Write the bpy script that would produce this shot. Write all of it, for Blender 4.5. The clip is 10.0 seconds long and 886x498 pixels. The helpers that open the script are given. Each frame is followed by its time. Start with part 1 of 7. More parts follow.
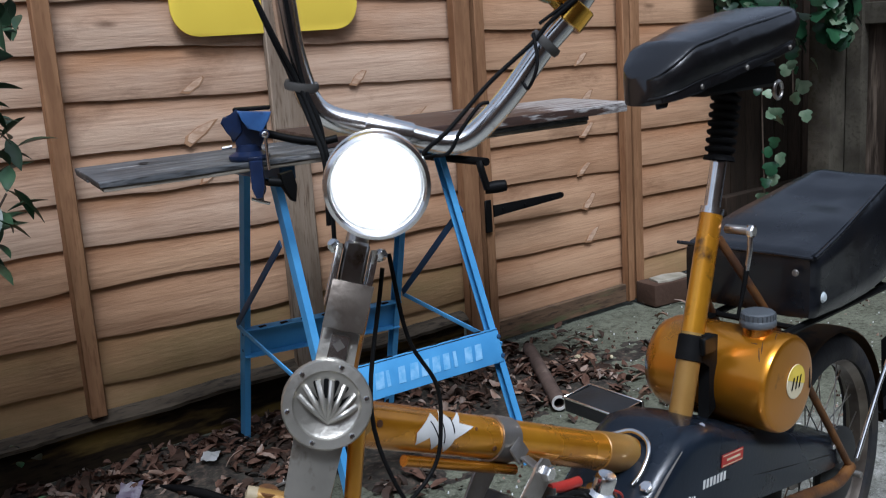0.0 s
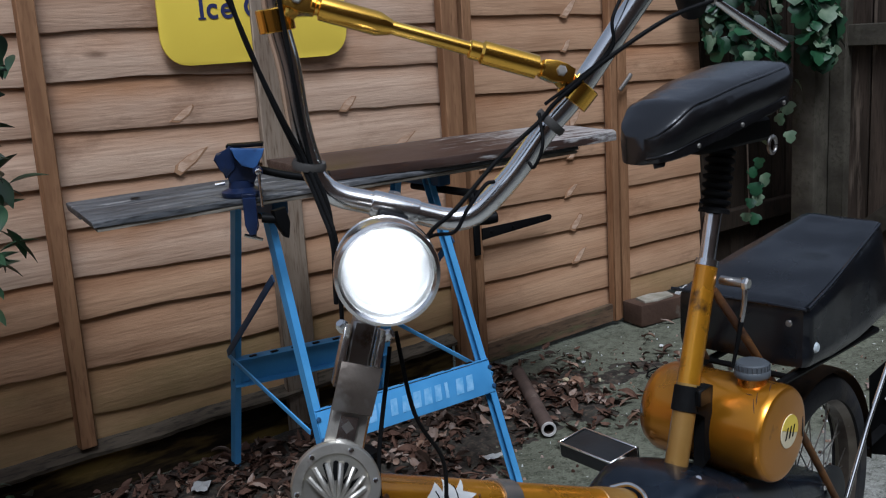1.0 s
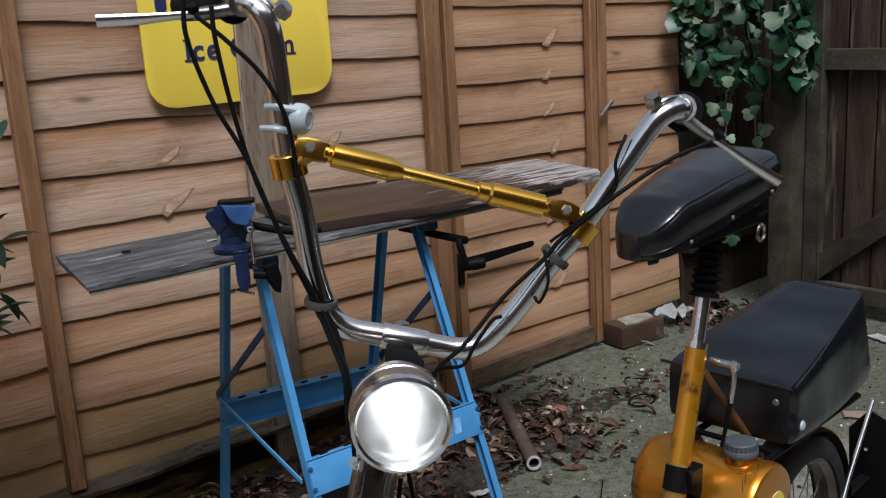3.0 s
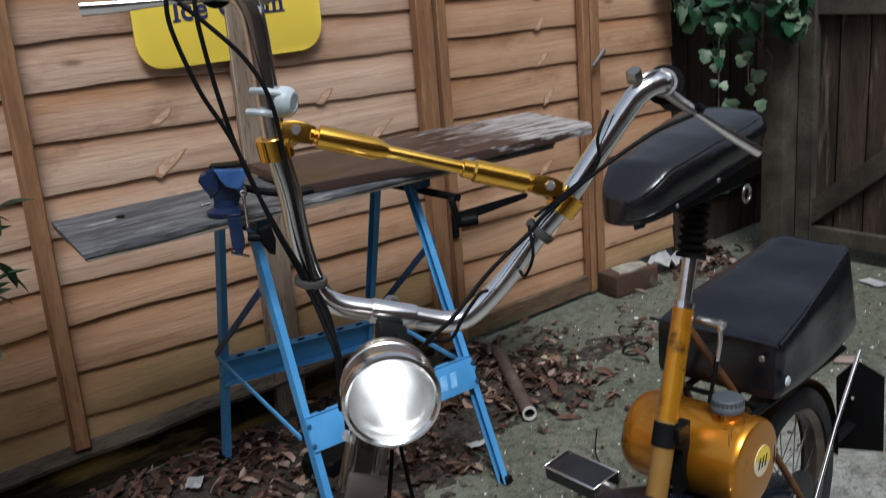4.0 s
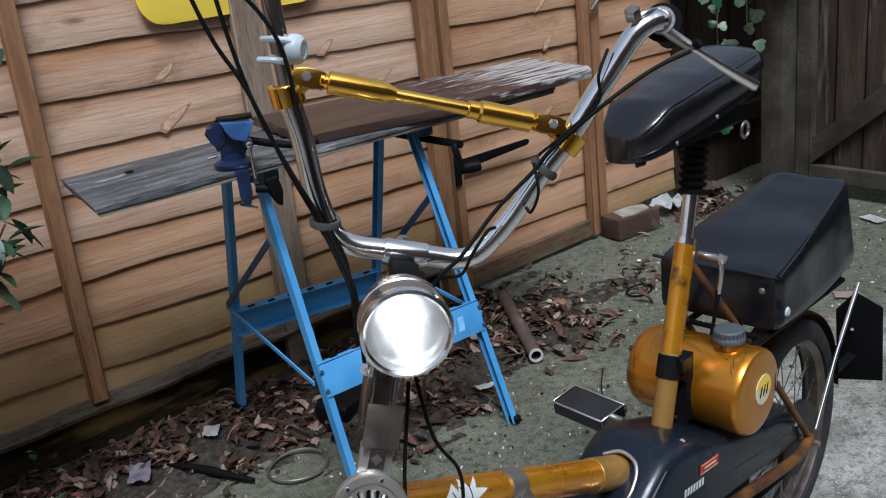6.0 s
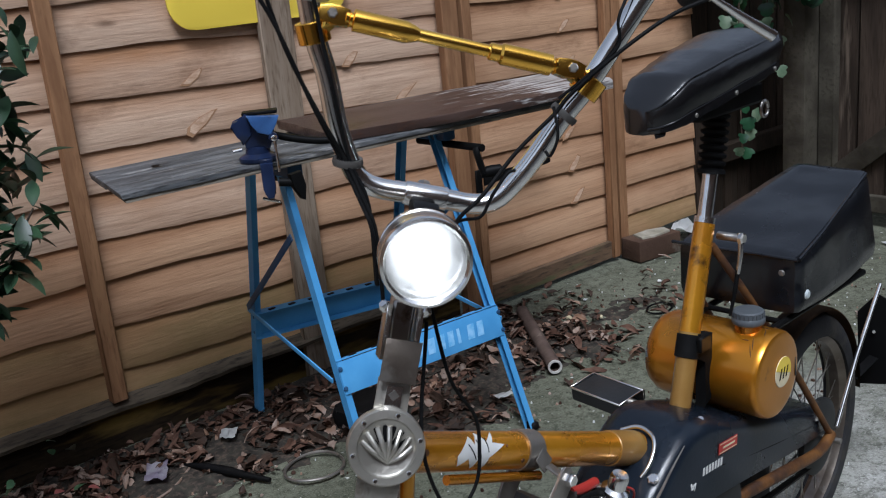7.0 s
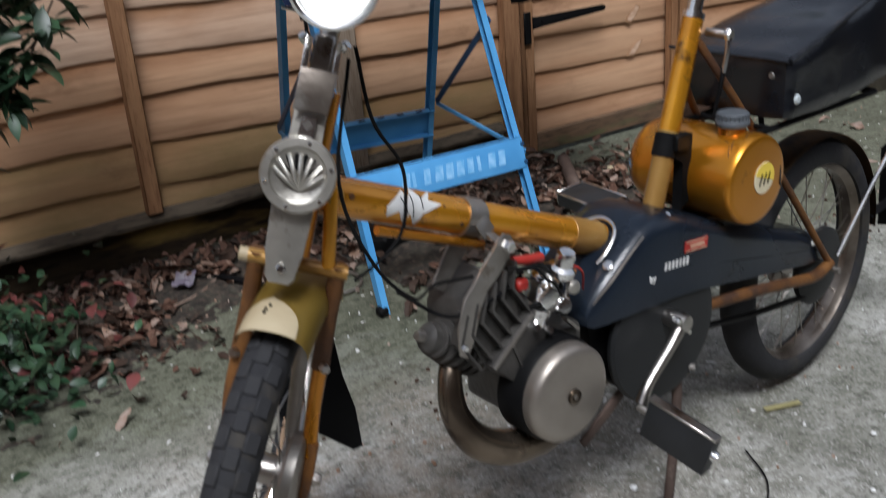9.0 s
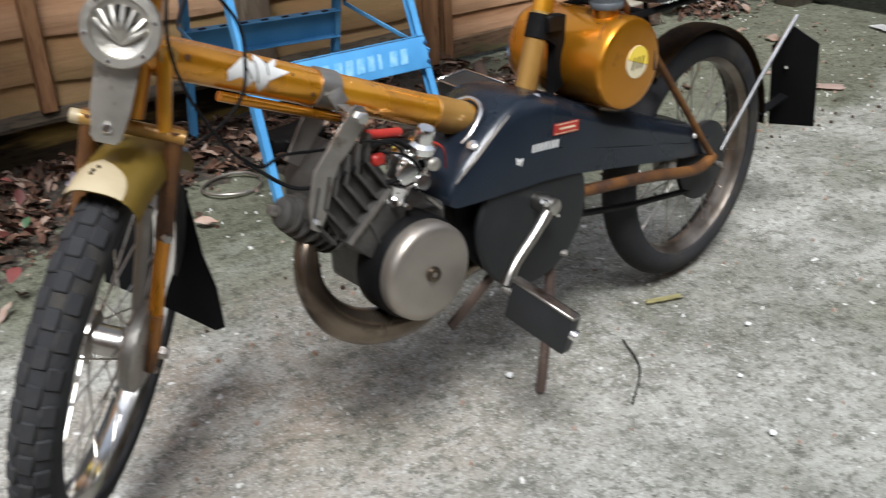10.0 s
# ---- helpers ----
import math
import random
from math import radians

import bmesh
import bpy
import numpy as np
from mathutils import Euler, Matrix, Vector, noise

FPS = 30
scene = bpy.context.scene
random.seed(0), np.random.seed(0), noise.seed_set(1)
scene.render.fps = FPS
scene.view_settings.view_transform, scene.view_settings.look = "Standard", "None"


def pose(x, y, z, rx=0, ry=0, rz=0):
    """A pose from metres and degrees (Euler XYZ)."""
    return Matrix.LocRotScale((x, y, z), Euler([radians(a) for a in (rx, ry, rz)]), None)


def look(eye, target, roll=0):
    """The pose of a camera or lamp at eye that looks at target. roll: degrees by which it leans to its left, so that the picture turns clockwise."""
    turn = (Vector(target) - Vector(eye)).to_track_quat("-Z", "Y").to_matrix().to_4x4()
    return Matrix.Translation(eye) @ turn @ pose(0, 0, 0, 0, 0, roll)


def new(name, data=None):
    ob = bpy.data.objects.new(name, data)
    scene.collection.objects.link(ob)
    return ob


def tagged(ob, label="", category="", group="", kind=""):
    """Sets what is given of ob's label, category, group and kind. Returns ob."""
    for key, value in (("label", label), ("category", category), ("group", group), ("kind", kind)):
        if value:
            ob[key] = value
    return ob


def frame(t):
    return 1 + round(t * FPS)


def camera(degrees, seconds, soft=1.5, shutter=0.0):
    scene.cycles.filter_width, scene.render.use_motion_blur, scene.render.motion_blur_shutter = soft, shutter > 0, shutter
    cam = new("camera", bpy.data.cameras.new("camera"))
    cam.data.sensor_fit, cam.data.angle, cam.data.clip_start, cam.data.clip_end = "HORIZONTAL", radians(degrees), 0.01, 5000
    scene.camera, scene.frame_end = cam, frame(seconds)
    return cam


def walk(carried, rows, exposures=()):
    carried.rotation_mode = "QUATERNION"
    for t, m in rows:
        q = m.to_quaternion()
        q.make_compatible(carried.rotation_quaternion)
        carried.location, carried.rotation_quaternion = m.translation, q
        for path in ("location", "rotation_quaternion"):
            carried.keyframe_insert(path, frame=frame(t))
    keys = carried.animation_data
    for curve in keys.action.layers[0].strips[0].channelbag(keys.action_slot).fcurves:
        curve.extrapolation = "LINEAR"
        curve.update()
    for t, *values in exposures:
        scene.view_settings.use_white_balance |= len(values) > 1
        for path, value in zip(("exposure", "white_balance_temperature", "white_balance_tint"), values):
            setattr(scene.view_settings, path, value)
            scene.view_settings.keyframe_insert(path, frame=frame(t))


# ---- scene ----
cam = camera(48.5, 10.0, soft=1.1, shutter=0.5)
PATH = [
    (0, (0.182, 0.125, 1.063), (1.366, 1.68, 0.639), -3.7),
    (0.5, (0.176, 0.132, 1.105), (1.374, 1.676, 0.679), -3.5),
    (1, (0.171, 0.143, 1.14), (1.385, 1.675, 0.715), -3.5),
    (1.5, (0.166, 0.154, 1.173), (1.394, 1.674, 0.747), -3.4),
    (2, (0.167, 0.162, 1.216), (1.404, 1.672, 0.776), -3.4),
    (2.5, (0.161, 0.17, 1.254), (1.408, 1.667, 0.804), -3.3),
    (3.8, (0.153, 0.148, 1.329), (1.394, 1.626, 0.806), -3.7),
    (4, (0.159, 0.147, 1.329), (1.387, 1.621, 0.762), -4.4),
    (4.5, (0.153, 0.142, 1.337), (1.356, 1.599, 0.681), -5.7),
    (5, (0.147, 0.141, 1.375), (1.344, 1.583, 0.676), -6.0),
    (6.5, (0.109, 0.106, 1.279), (1.307, 1.586, 0.665), -6.0),
    (7, (0.088, 0.091, 1.223), (1.281, 1.594, 0.66), -5.5),
    (7.5, (0.073, 0.072, 1.169), (1.251, 1.597, 0.634), -4.9),
    (8, (0.098, 0.038, 1.119), (1.23, 1.597, 0.579), -4.4),
    (8.5, (0.155, -0.014, 1.092), (1.214, 1.571, 0.49), -4.4),
    (9, (0.195, -0.066, 1.056), (1.176, 1.504, 0.299), -4.5),
    (9.5, (0.223, -0.106, 1.007), (1.192, 1.419, 0.151), -3.9),
    (10, (0.285, -0.145, 0.976), (1.31, 1.321, 0.082), -2.9),
]
EXPOSURES = [(0.0, 0.62, 5500, 10), (0.5, 0.38, 5500, 10), (1.0, 0.24, 5500, 10), (1.5, 0.22, 5550, 10), (2.0, 0.25, 5750, 10), (2.5, 0.32, 5950, 11), (4.0, 0.46, 5850, 10), (4.5, 0.60, 5850, 10), (6.5, 0.62, 5600, 10), (7.0, 0.48, 5600, 10), (7.5, 0.36, 5550, 10),
             (8.5, 0.46, 5700, 10), (9.0, 0.64, 5950, 11), (9.5, 1.18, 6100, 11), (10.0, 1.18, 6150, 9)]
walk(cam, [(t, look(eye, target, roll)) for t, eye, target, roll in PATH], EXPOSURES)

# ---- world and light ----
world = bpy.data.worlds.new("world")
scene.world = world
world.use_nodes = True
wn = world.node_tree.nodes
sky = wn.new("ShaderNodeTexSky")
sky.sky_type = "NISHITA"
sky.sun_disc = False
sky.sun_elevation = radians(58)
sky.sun_rotation = radians(200)
sky.air_density, sky.dust_density, sky.ozone_density = 1.0, 3.0, 1.5
wn["Background"].inputs["Strength"].default_value = 0.098
cloud = wn.new("ShaderNodeHueSaturation")
cloud.inputs["Saturation"].default_value = 0.35
world.node_tree.links.new(sky.outputs[0], cloud.inputs["Color"])
world.node_tree.links.new(cloud.outputs[0], wn["Background"].inputs["Color"])
sun_data = bpy.data.lights.new("sun", "SUN")
sun_data.energy, sun_data.angle, sun_data.color = 2.0, radians(20), (1.0, 0.985, 0.96)
sun = new("sun", sun_data)
sun.matrix_world = look((-1.5, -2.4, 7.2), (0.9, 1.2, 0.0))

# ---- materials ----


def mat(name, color, rough=0.6, metal=0.0, second=None, scale=8.0, grain=None, stretch=(1, 1, 1), bump=0.0, bump_scale=60.0,
        vary=0.0, stain=None, stain_scale=3.0, stain_at=0.62, coat=0.0, rough_vary=0.1, coords="Object", detail=5.0, spec=0.3, stain_along=None):
    """Two-scale procedural surface: base mottled towards second, fine grain, stains with a shape, bump, and a shift per object."""
    m = bpy.data.materials.new(name)
    m.use_nodes = True
    nt = m.node_tree
    p = nt.nodes["Principled BSDF"]
    add = nt.nodes.new
    link = nt.links.new
    co = add("ShaderNodeTexCoord")
    mp = add("ShaderNodeMapping")
    mp.inputs["Scale"].default_value = stretch
    link(co.outputs[coords], mp.inputs["Vector"])
    info = add("ShaderNodeObjectInfo")
    off = add("ShaderNodeVectorMath")
    off.operation = "ADD"
    link(mp.outputs[0], off.inputs[0])
    mul = add("ShaderNodeMath")
    mul.operation = "MULTIPLY"
    mul.inputs[1].default_value = 37.0
    link(info.outputs["Random"], mul.inputs[0])
    link(mul.outputs[0], off.inputs[1])
    n1 = add("ShaderNodeTexNoise")
    n1.inputs["Scale"].default_value = scale
    n1.inputs["Detail"].default_value = detail
    link(off.outputs[0], n1.inputs["Vector"])
    second = second or tuple(c * 0.72 for c in color)
    ramp = add("ShaderNodeValToRGB")
    ramp.color_ramp.elements[0].position, ramp.color_ramp.elements[1].position = 0.34, 0.66
    ramp.color_ramp.elements[0].color = (*second, 1)
    ramp.color_ramp.elements[1].color = (*color, 1)
    link(n1.outputs["Fac"], ramp.inputs["Fac"])
    col = ramp.outputs["Color"]
    n2 = add("ShaderNodeTexNoise")
    n2.inputs["Scale"].default_value = bump_scale
    n2.inputs["Detail"].default_value = 4.0
    link(off.outputs[0], n2.inputs["Vector"])
    if grain:
        mix = add("ShaderNodeMix")
        mix.data_type, mix.blend_type = "RGBA", "MIX"
        r2 = add("ShaderNodeMapRange")
        r2.inputs["From Min"].default_value, r2.inputs["From Max"].default_value = 0.5, 0.72
        link(n2.outputs["Fac"], r2.inputs["Value"])
        link(r2.outputs[0], mix.inputs["Factor"])
        link(col, mix.inputs["A"])
        mix.inputs["B"].default_value = (*grain, 1)
        col = mix.outputs["Result"]
    if stain:
        n3 = add("ShaderNodeTexNoise")
        n3.inputs["Scale"].default_value = stain_scale
        n3.inputs["Detail"].default_value = 4.5
        n3.inputs["Roughness"].default_value = 0.65
        link(off.outputs[0], n3.inputs["Vector"])
        r3 = add("ShaderNodeMapRange")
        r3.inputs["From Min"].default_value, r3.inputs["From Max"].default_value = stain_at - 0.05, stain_at + 0.06
        link(n3.outputs["Fac"], r3.inputs["Value"])
        if stain_along:
            sx, rx, ad = add("ShaderNodeSeparateXYZ"), add("ShaderNodeMapRange"), add("ShaderNodeMath")
            link(co.outputs[coords], sx.inputs[0])
            for key, value in zip(("From Min", "From Max", "To Min", "To Max"), stain_along):
                rx.inputs[key].default_value = value
            link(sx.outputs["X"], rx.inputs["Value"])
            link(rx.outputs[0], ad.inputs[0])
            link(n3.outputs["Fac"], ad.inputs[1])
            link(ad.outputs[0], r3.inputs["Value"])
        mix = add("ShaderNodeMix")
        mix.data_type = "RGBA"
        link(r3.outputs[0], mix.inputs["Factor"])
        link(col, mix.inputs["A"])
        mix.inputs["B"].default_value = (*stain, 1)
        col = mix.outputs["Result"]
    if vary:
        hsv = add("ShaderNodeHueSaturation")
        r4 = add("ShaderNodeMapRange")
        r4.inputs["To Min"].default_value, r4.inputs["To Max"].default_value = 1 - vary, 1 + vary
        link(info.outputs["Random"], r4.inputs["Value"])
        link(r4.outputs[0], hsv.inputs["Value"])
        link(col, hsv.inputs["Color"])
        col = hsv.outputs["Color"]
    link(col, p.inputs["Base Color"])
    r5 = add("ShaderNodeMapRange")
    r5.inputs["To Min"].default_value, r5.inputs["To Max"].default_value = max(rough - rough_vary, 0.02), min(rough + rough_vary, 1.0)
    link(n1.outputs["Fac"], r5.inputs["Value"])
    link(r5.outputs[0], p.inputs["Roughness"])
    p.inputs["Metallic"].default_value = metal
    p.inputs["Specular IOR Level"].default_value = 0.5 if metal > 0.3 else spec
    p.inputs["Coat Weight"].default_value = coat
    p.inputs["Coat Roughness"].default_value = 0.15
    if bump:
        b = add("ShaderNodeBump")
        b.inputs["Strength"].default_value = bump
        b.inputs["Distance"].default_value = 0.004
        link(n2.outputs["Fac"], b.inputs["Height"])
        link(b.outputs[0], p.inputs["Normal"])
    return m




def board_mat(name, fresh, pale, dark, green=None):
    """Overlapped fence board: fresh orange where the board above covers it, darkened partly for the lap's shade, paler
    and greyer towards its wavy foot, with grain and knots.
    """
    m = mat(name, fresh, 0.78, spec=0.15, second=tuple(c * 0.82 for c in fresh), scale=2.2, stretch=(1.0, 7, 9), bump=0.35, bump_scale=18, vary=0.20)
    nt = m.node_tree
    p = nt.nodes["Principled BSDF"]
    add, link = nt.nodes.new, nt.links.new
    col = p.inputs["Base Color"].links[0].from_socket
    co = add("ShaderNodeTexCoord")
    sep = add("ShaderNodeSeparateXYZ")
    link(co.outputs["Generated"], sep.inputs[0])
    info = add("ShaderNodeObjectInfo")
    off = add("ShaderNodeVectorMath")
    off.operation = "MULTIPLY_ADD"
    link(info.outputs["Random"], off.inputs[0])
    off.inputs[1].default_value = (31, 17, 11)
    link(co.outputs["Object"], off.inputs[2])
    def noisy(scale, stretch, detail, rough):
        mp = add("ShaderNodeMapping")
        mp.inputs["Scale"].default_value = stretch
        link(off.outputs[0], mp.inputs["Vector"])
        n = add("ShaderNodeTexNoise")
        n.inputs["Scale"].default_value, n.inputs["Detail"].default_value, n.inputs["Roughness"].default_value = scale, detail, rough
        link(mp.outputs[0], n.inputs["Vector"])
        return n.outputs["Fac"]
    def ranged(v, a, b, c=0.0, d=1.0):
        r = add("ShaderNodeMapRange")
        for k, x in zip(("From Min", "From Max", "To Min", "To Max"), (a, b, c, d)):
            r.inputs[k].default_value = x
        link(v, r.inputs["Value"])
        return r.outputs[0]
    def mixed(f, a, b, mode="MIX"):
        x = add("ShaderNodeMix")
        x.data_type, x.blend_type = "RGBA", mode
        link(f, x.inputs["Factor"])
        link(a, x.inputs["A"])
        x.inputs["B"].default_value = (*b, 1)
        return x.outputs["Result"]
    def summed(a, b, mode="ADD"):
        x = add("ShaderNodeMath")
        x.operation = mode
        link(a, x.inputs[0])
        link(b, x.inputs[1])
        return x.outputs[0]
    low = summed(ranged(sep.outputs["Z"], 0.92, 0.45, 0.0, 0.95), ranged(noisy(1.4, (1, 2.4, 2.4), 5, 0.6), 0.30, 0.72, -0.55, 0.40))
    col = mixed(ranged(low, 0.0, 1.0), col, pale)
    streak = ranged(noisy(3.6, (0.5, 6, 13), 6, 0.6), 0.50, 0.74, 0.0, 0.42)
    col = mixed(streak, col, dark)
    fine = ranged(noisy(9.0, (0.35, 6, 14), 4, 0.6), 0.50, 0.70, 0.0, 0.34)
    col = mixed(fine, col, dark)
    blot = ranged(noisy(2.6, (1, 1, 2.2), 6, 0.7), 0.56, 0.74, 0.0, 0.62)
    col = mixed(blot, col, tuple(c * 0.8 for c in dark))
    vor = add("ShaderNodeTexVoronoi")
    mp = add("ShaderNodeMapping")
    mp.inputs["Scale"].default_value = (1.3, 1, 4.2)
    link(off.outputs[0], mp.inputs["Vector"])
    link(mp.outputs[0], vor.inputs["Vector"])
    vor.inputs["Scale"].default_value = 1.5
    col = mixed(ranged(vor.outputs["Distance"], 0.02, 0.075, 0.62, 0.0), col, tuple(c * 0.45 for c in dark))
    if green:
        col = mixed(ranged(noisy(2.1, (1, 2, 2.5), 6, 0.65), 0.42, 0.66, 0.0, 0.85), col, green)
    link(col, p.inputs["Base Color"])
    return m


FENCE = board_mat("fence_wood", (0.40, 0.210, 0.108), (0.59, 0.415, 0.295), (0.180, 0.093, 0.051))
FENCE_GATE = board_mat("gate_wood", (0.39, 0.190, 0.092), (0.54, 0.335, 0.202), (0.175, 0.084, 0.042))
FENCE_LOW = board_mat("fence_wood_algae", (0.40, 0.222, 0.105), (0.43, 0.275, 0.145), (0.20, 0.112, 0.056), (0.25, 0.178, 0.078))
BATTEN = mat("batten_wood", (0.32, 0.172, 0.086), 0.75, second=(0.21, 0.106, 0.052), scale=4.0, stretch=(8, 8, 1), grain=(0.2, 0.1, 0.05), bump=0.3,
             bump_scale=18, vary=0.12, spec=0.15)
GREYWOOD = mat("weathered_grey_wood", (0.140, 0.142, 0.145), 0.60, second=(0.040, 0.043, 0.048), scale=3.2, stretch=(1.3, 8, 8), grain=(0.020, 0.020, 0.021), bump=0.8,
               bump_scale=18, vary=0.08, stain=(0.42, 0.41, 0.40), stain_scale=4.2, stain_at=0.64, spec=0.3)
GREYPOST = mat("grey_upright_wood", (0.30, 0.24, 0.18), 0.8, second=(0.21, 0.155, 0.11), scale=3.0, stretch=(9, 9, 1), grain=(0.13, 0.09, 0.06), bump=0.4,
               bump_scale=18, vary=0.08, spec=0.15)
PALEEDGE = mat("pale_worn_edge", (0.30, 0.27, 0.22), 0.8, second=(0.15, 0.13, 0.10), scale=4.0, stretch=(1, 9, 9), grain=(0.08, 0.07, 0.055), bump=0.5, bump_scale=20, spec=0.15)
BROWNBOARD = mat("varnished_brown_board", (0.062, 0.040, 0.033), 0.36, second=(0.036, 0.022, 0.018), scale=3.0, stretch=(1, 7, 7), grain=(0.06, 0.03, 0.02),
                 bump=0.3, bump_scale=22, stain=(0.40, 0.385, 0.37), stain_scale=7.0, stain_at=0.60, stain_along=(1.45, 2.2, -0.22, 0.16))
# Darker than the gate planks: holds the black shade behind the ivy.
SHADEWOOD = mat("old_wood_shade_tone", (0.046, 0.031, 0.022), 0.85, second=(0.028, 0.021, 0.015), scale=3.0, stretch=(8, 8, 1), grain=(0.02, 0.016, 0.012), bump=0.5,
               bump_scale=16, vary=0.2, spec=0.1)
GATEWOOD = mat("old_gate_planks", (0.066, 0.048, 0.036), 0.85, second=(0.028, 0.021, 0.016), scale=2.6, stretch=(8, 8, 0.8), grain=(0.03, 0.022, 0.016), bump=0.5, bump_scale=16, vary=0.35, stain=(0.13, 0.10, 0.075), stain_scale=2.5, stain_at=0.60, spec=0.1)
OLDRAIL = mat("old_grey_rail", (0.088, 0.078, 0.060), 0.85, second=(0.042, 0.036, 0.028), scale=4.0, stretch=(2, 2, 2), grain=(0.05, 0.045, 0.03), bump=0.5, bump_scale=30, vary=0.12, spec=0.1)
SLEEPER = mat("damp_dark_sleeper", (0.034, 0.024, 0.013), 0.9, second=(0.018, 0.012, 0.008), scale=4.0, stretch=(1, 5, 5), grain=(0.01, 0.008, 0.006), bump=0.6,
              bump_scale=22, stain=(0.16, 0.105, 0.030), stain_scale=1.7, stain_at=0.55, spec=0.1)
RAILWOOD = mat("damp_brown_rail", (0.17, 0.108, 0.066), 0.85, second=(0.10, 0.066, 0.042), scale=4.0, stretch=(1, 6, 6), grain=(0.06, 0.042, 0.03), bump=0.5, bump_scale=22, stain=(0.10, 0.10, 0.05), stain_scale=3.0, stain_at=0.6, spec=0.1)
CAPSTRIP = mat("damp_grey_strip", (0.125, 0.100, 0.072), 0.85, second=(0.062, 0.048, 0.034), scale=5.0, stretch=(1, 5, 5), grain=(0.03, 0.026, 0.02), bump=0.6, bump_scale=25, spec=0.15)



def concrete_mat():
    """Old concrete: broad mossy and brown patches, darker towards greater x, mid mottling, pale aggregate and dark
    pits.
    """
    m = bpy.data.materials.new("mossy_concrete")
    m.use_nodes = True
    nt = m.node_tree
    p = nt.nodes["Principled BSDF"]
    add, link = nt.nodes.new, nt.links.new
    co = add("ShaderNodeTexCoord")

    def noisy(scale, detail=6.0, rough=0.6, shift=0.0):
        mp = add("ShaderNodeMapping")
        mp.inputs["Location"].default_value = (shift, shift * 0.7, 0)
        link(co.outputs["Object"], mp.inputs["Vector"])
        n = add("ShaderNodeTexNoise")
        n.inputs["Scale"].default_value, n.inputs["Detail"].default_value, n.inputs["Roughness"].default_value = scale, detail, rough
        link(mp.outputs[0], n.inputs["Vector"])
        return n.outputs["Fac"]

    def ranged(v, a, b, c=0.0, d=1.0):
        r = add("ShaderNodeMapRange")
        for k, x in zip(("From Min", "From Max", "To Min", "To Max"), (a, b, c, d)):
            r.inputs[k].default_value = x
        link(v, r.inputs["Value"])
        return r.outputs[0]

    def over(f, a, colour):
        x = add("ShaderNodeMix")
        x.data_type = "RGBA"
        link(f, x.inputs["Factor"])
        if isinstance(a, tuple):
            x.inputs["A"].default_value = (*a, 1)
        else:
            link(a, x.inputs["A"])
        x.inputs["B"].default_value = (*colour, 1)
        return x.outputs["Result"]

    sep = add("ShaderNodeSeparateXYZ")
    link(co.outputs["Object"], sep.inputs[0])
    moss_and_tone = add("ShaderNodeMath")
    moss_and_tone.operation = "ADD"
    link(ranged(sep.outputs["Y"], 1.3, 2.05, -0.82, 0.90), moss_and_tone.inputs[0])
    along = add("ShaderNodeMath")
    along.operation = "ADD"
    link(ranged(noisy(2.4, 7, 0.65, 3.0), 0.3, 0.7, -0.5, 0.5), along.inputs[0])
    # The mask also darkens the ground towards greater x.
    link(ranged(sep.outputs["X"], 0.7, 1.9, 0.42, 1.10), along.inputs[1])
    link(along.outputs[0], moss_and_tone.inputs[1])
    away = add("ShaderNodeVectorMath")
    away.operation = "DISTANCE"
    link(co.outputs["Object"], away.inputs[0])
    away.inputs[1].default_value = (0.88, 1.22, 0)
    oil = add("ShaderNodeMath")
    oil.operation = "MULTIPLY"
    link(ranged(away.outputs["Value"], 0.15, 0.62, 1.0, 0.0), oil.inputs[0])
    link(ranged(noisy(5.0, 7, 0.7, 14.0), 0.36, 0.58, 0.0, 1.0), oil.inputs[1])
    round_stand = add("ShaderNodeVectorMath")
    round_stand.operation = "DISTANCE"
    link(co.outputs["Object"], round_stand.inputs[0])
    round_stand.inputs[1].default_value = (1.46, 1.10, 0)
    grime = add("ShaderNodeMath")
    grime.operation = "MULTIPLY"
    link(ranged(round_stand.outputs["Value"], 0.10, 0.60, 1.0, 0.0), grime.inputs[0])
    link(ranged(noisy(7.0, 8, 0.75, 41.0), 0.34, 0.60, 0.0, 0.85), grime.inputs[1])
    col = over(ranged(noisy(3.5, 8, 0.7), 0.35, 0.68), (0.27, 0.268, 0.242), (0.47, 0.462, 0.425))
    col = over(ranged(noisy(1.1, 6, 0.6, 4.0), 0.50, 0.70, 0, 0.5), col, (0.19, 0.195, 0.16))
    col = over(oil.outputs[0], col, (0.25, 0.205, 0.160))
    col = over(grime.outputs[0], col, (0.115, 0.110, 0.078))
    col = over(ranged(noisy(13, 7, 0.72, 6.0), 0.52, 0.66, 0, 0.55), col, (0.17, 0.162, 0.135))
    col = over(ranged(noisy(17, 7, 0.72, 8.0), 0.54, 0.68, 0, 0.5), col, (0.52, 0.515, 0.49))
    col = over(ranged(noisy(8, 8, 0.78, 21.0), 0.53, 0.66, 0, 0.55), col, (0.06, 0.06, 0.046))
    col = over(ranged(noisy(38, 6, 0.8, 2.0), 0.50, 0.60, 0, 0.72), col, (0.085, 0.085, 0.068))
    col = over(ranged(noisy(70, 5, 0.8, 7.0), 0.58, 0.66, 0, 0.55), col, (0.50, 0.49, 0.46))
    col = over(ranged(noisy(120, 4, 0.7, 12.0), 0.60, 0.67, 0, 0.8), col, (0.045, 0.043, 0.037))
    col = over(ranged(noisy(150, 4, 0.7, 17.0), 0.50, 0.60, 0, 0.38), col, (0.12, 0.115, 0.10))
    col = over(ranged(noisy(170, 3, 0.6, 27.0), 0.57, 0.66, 0, 0.5), col, (0.60, 0.59, 0.56))
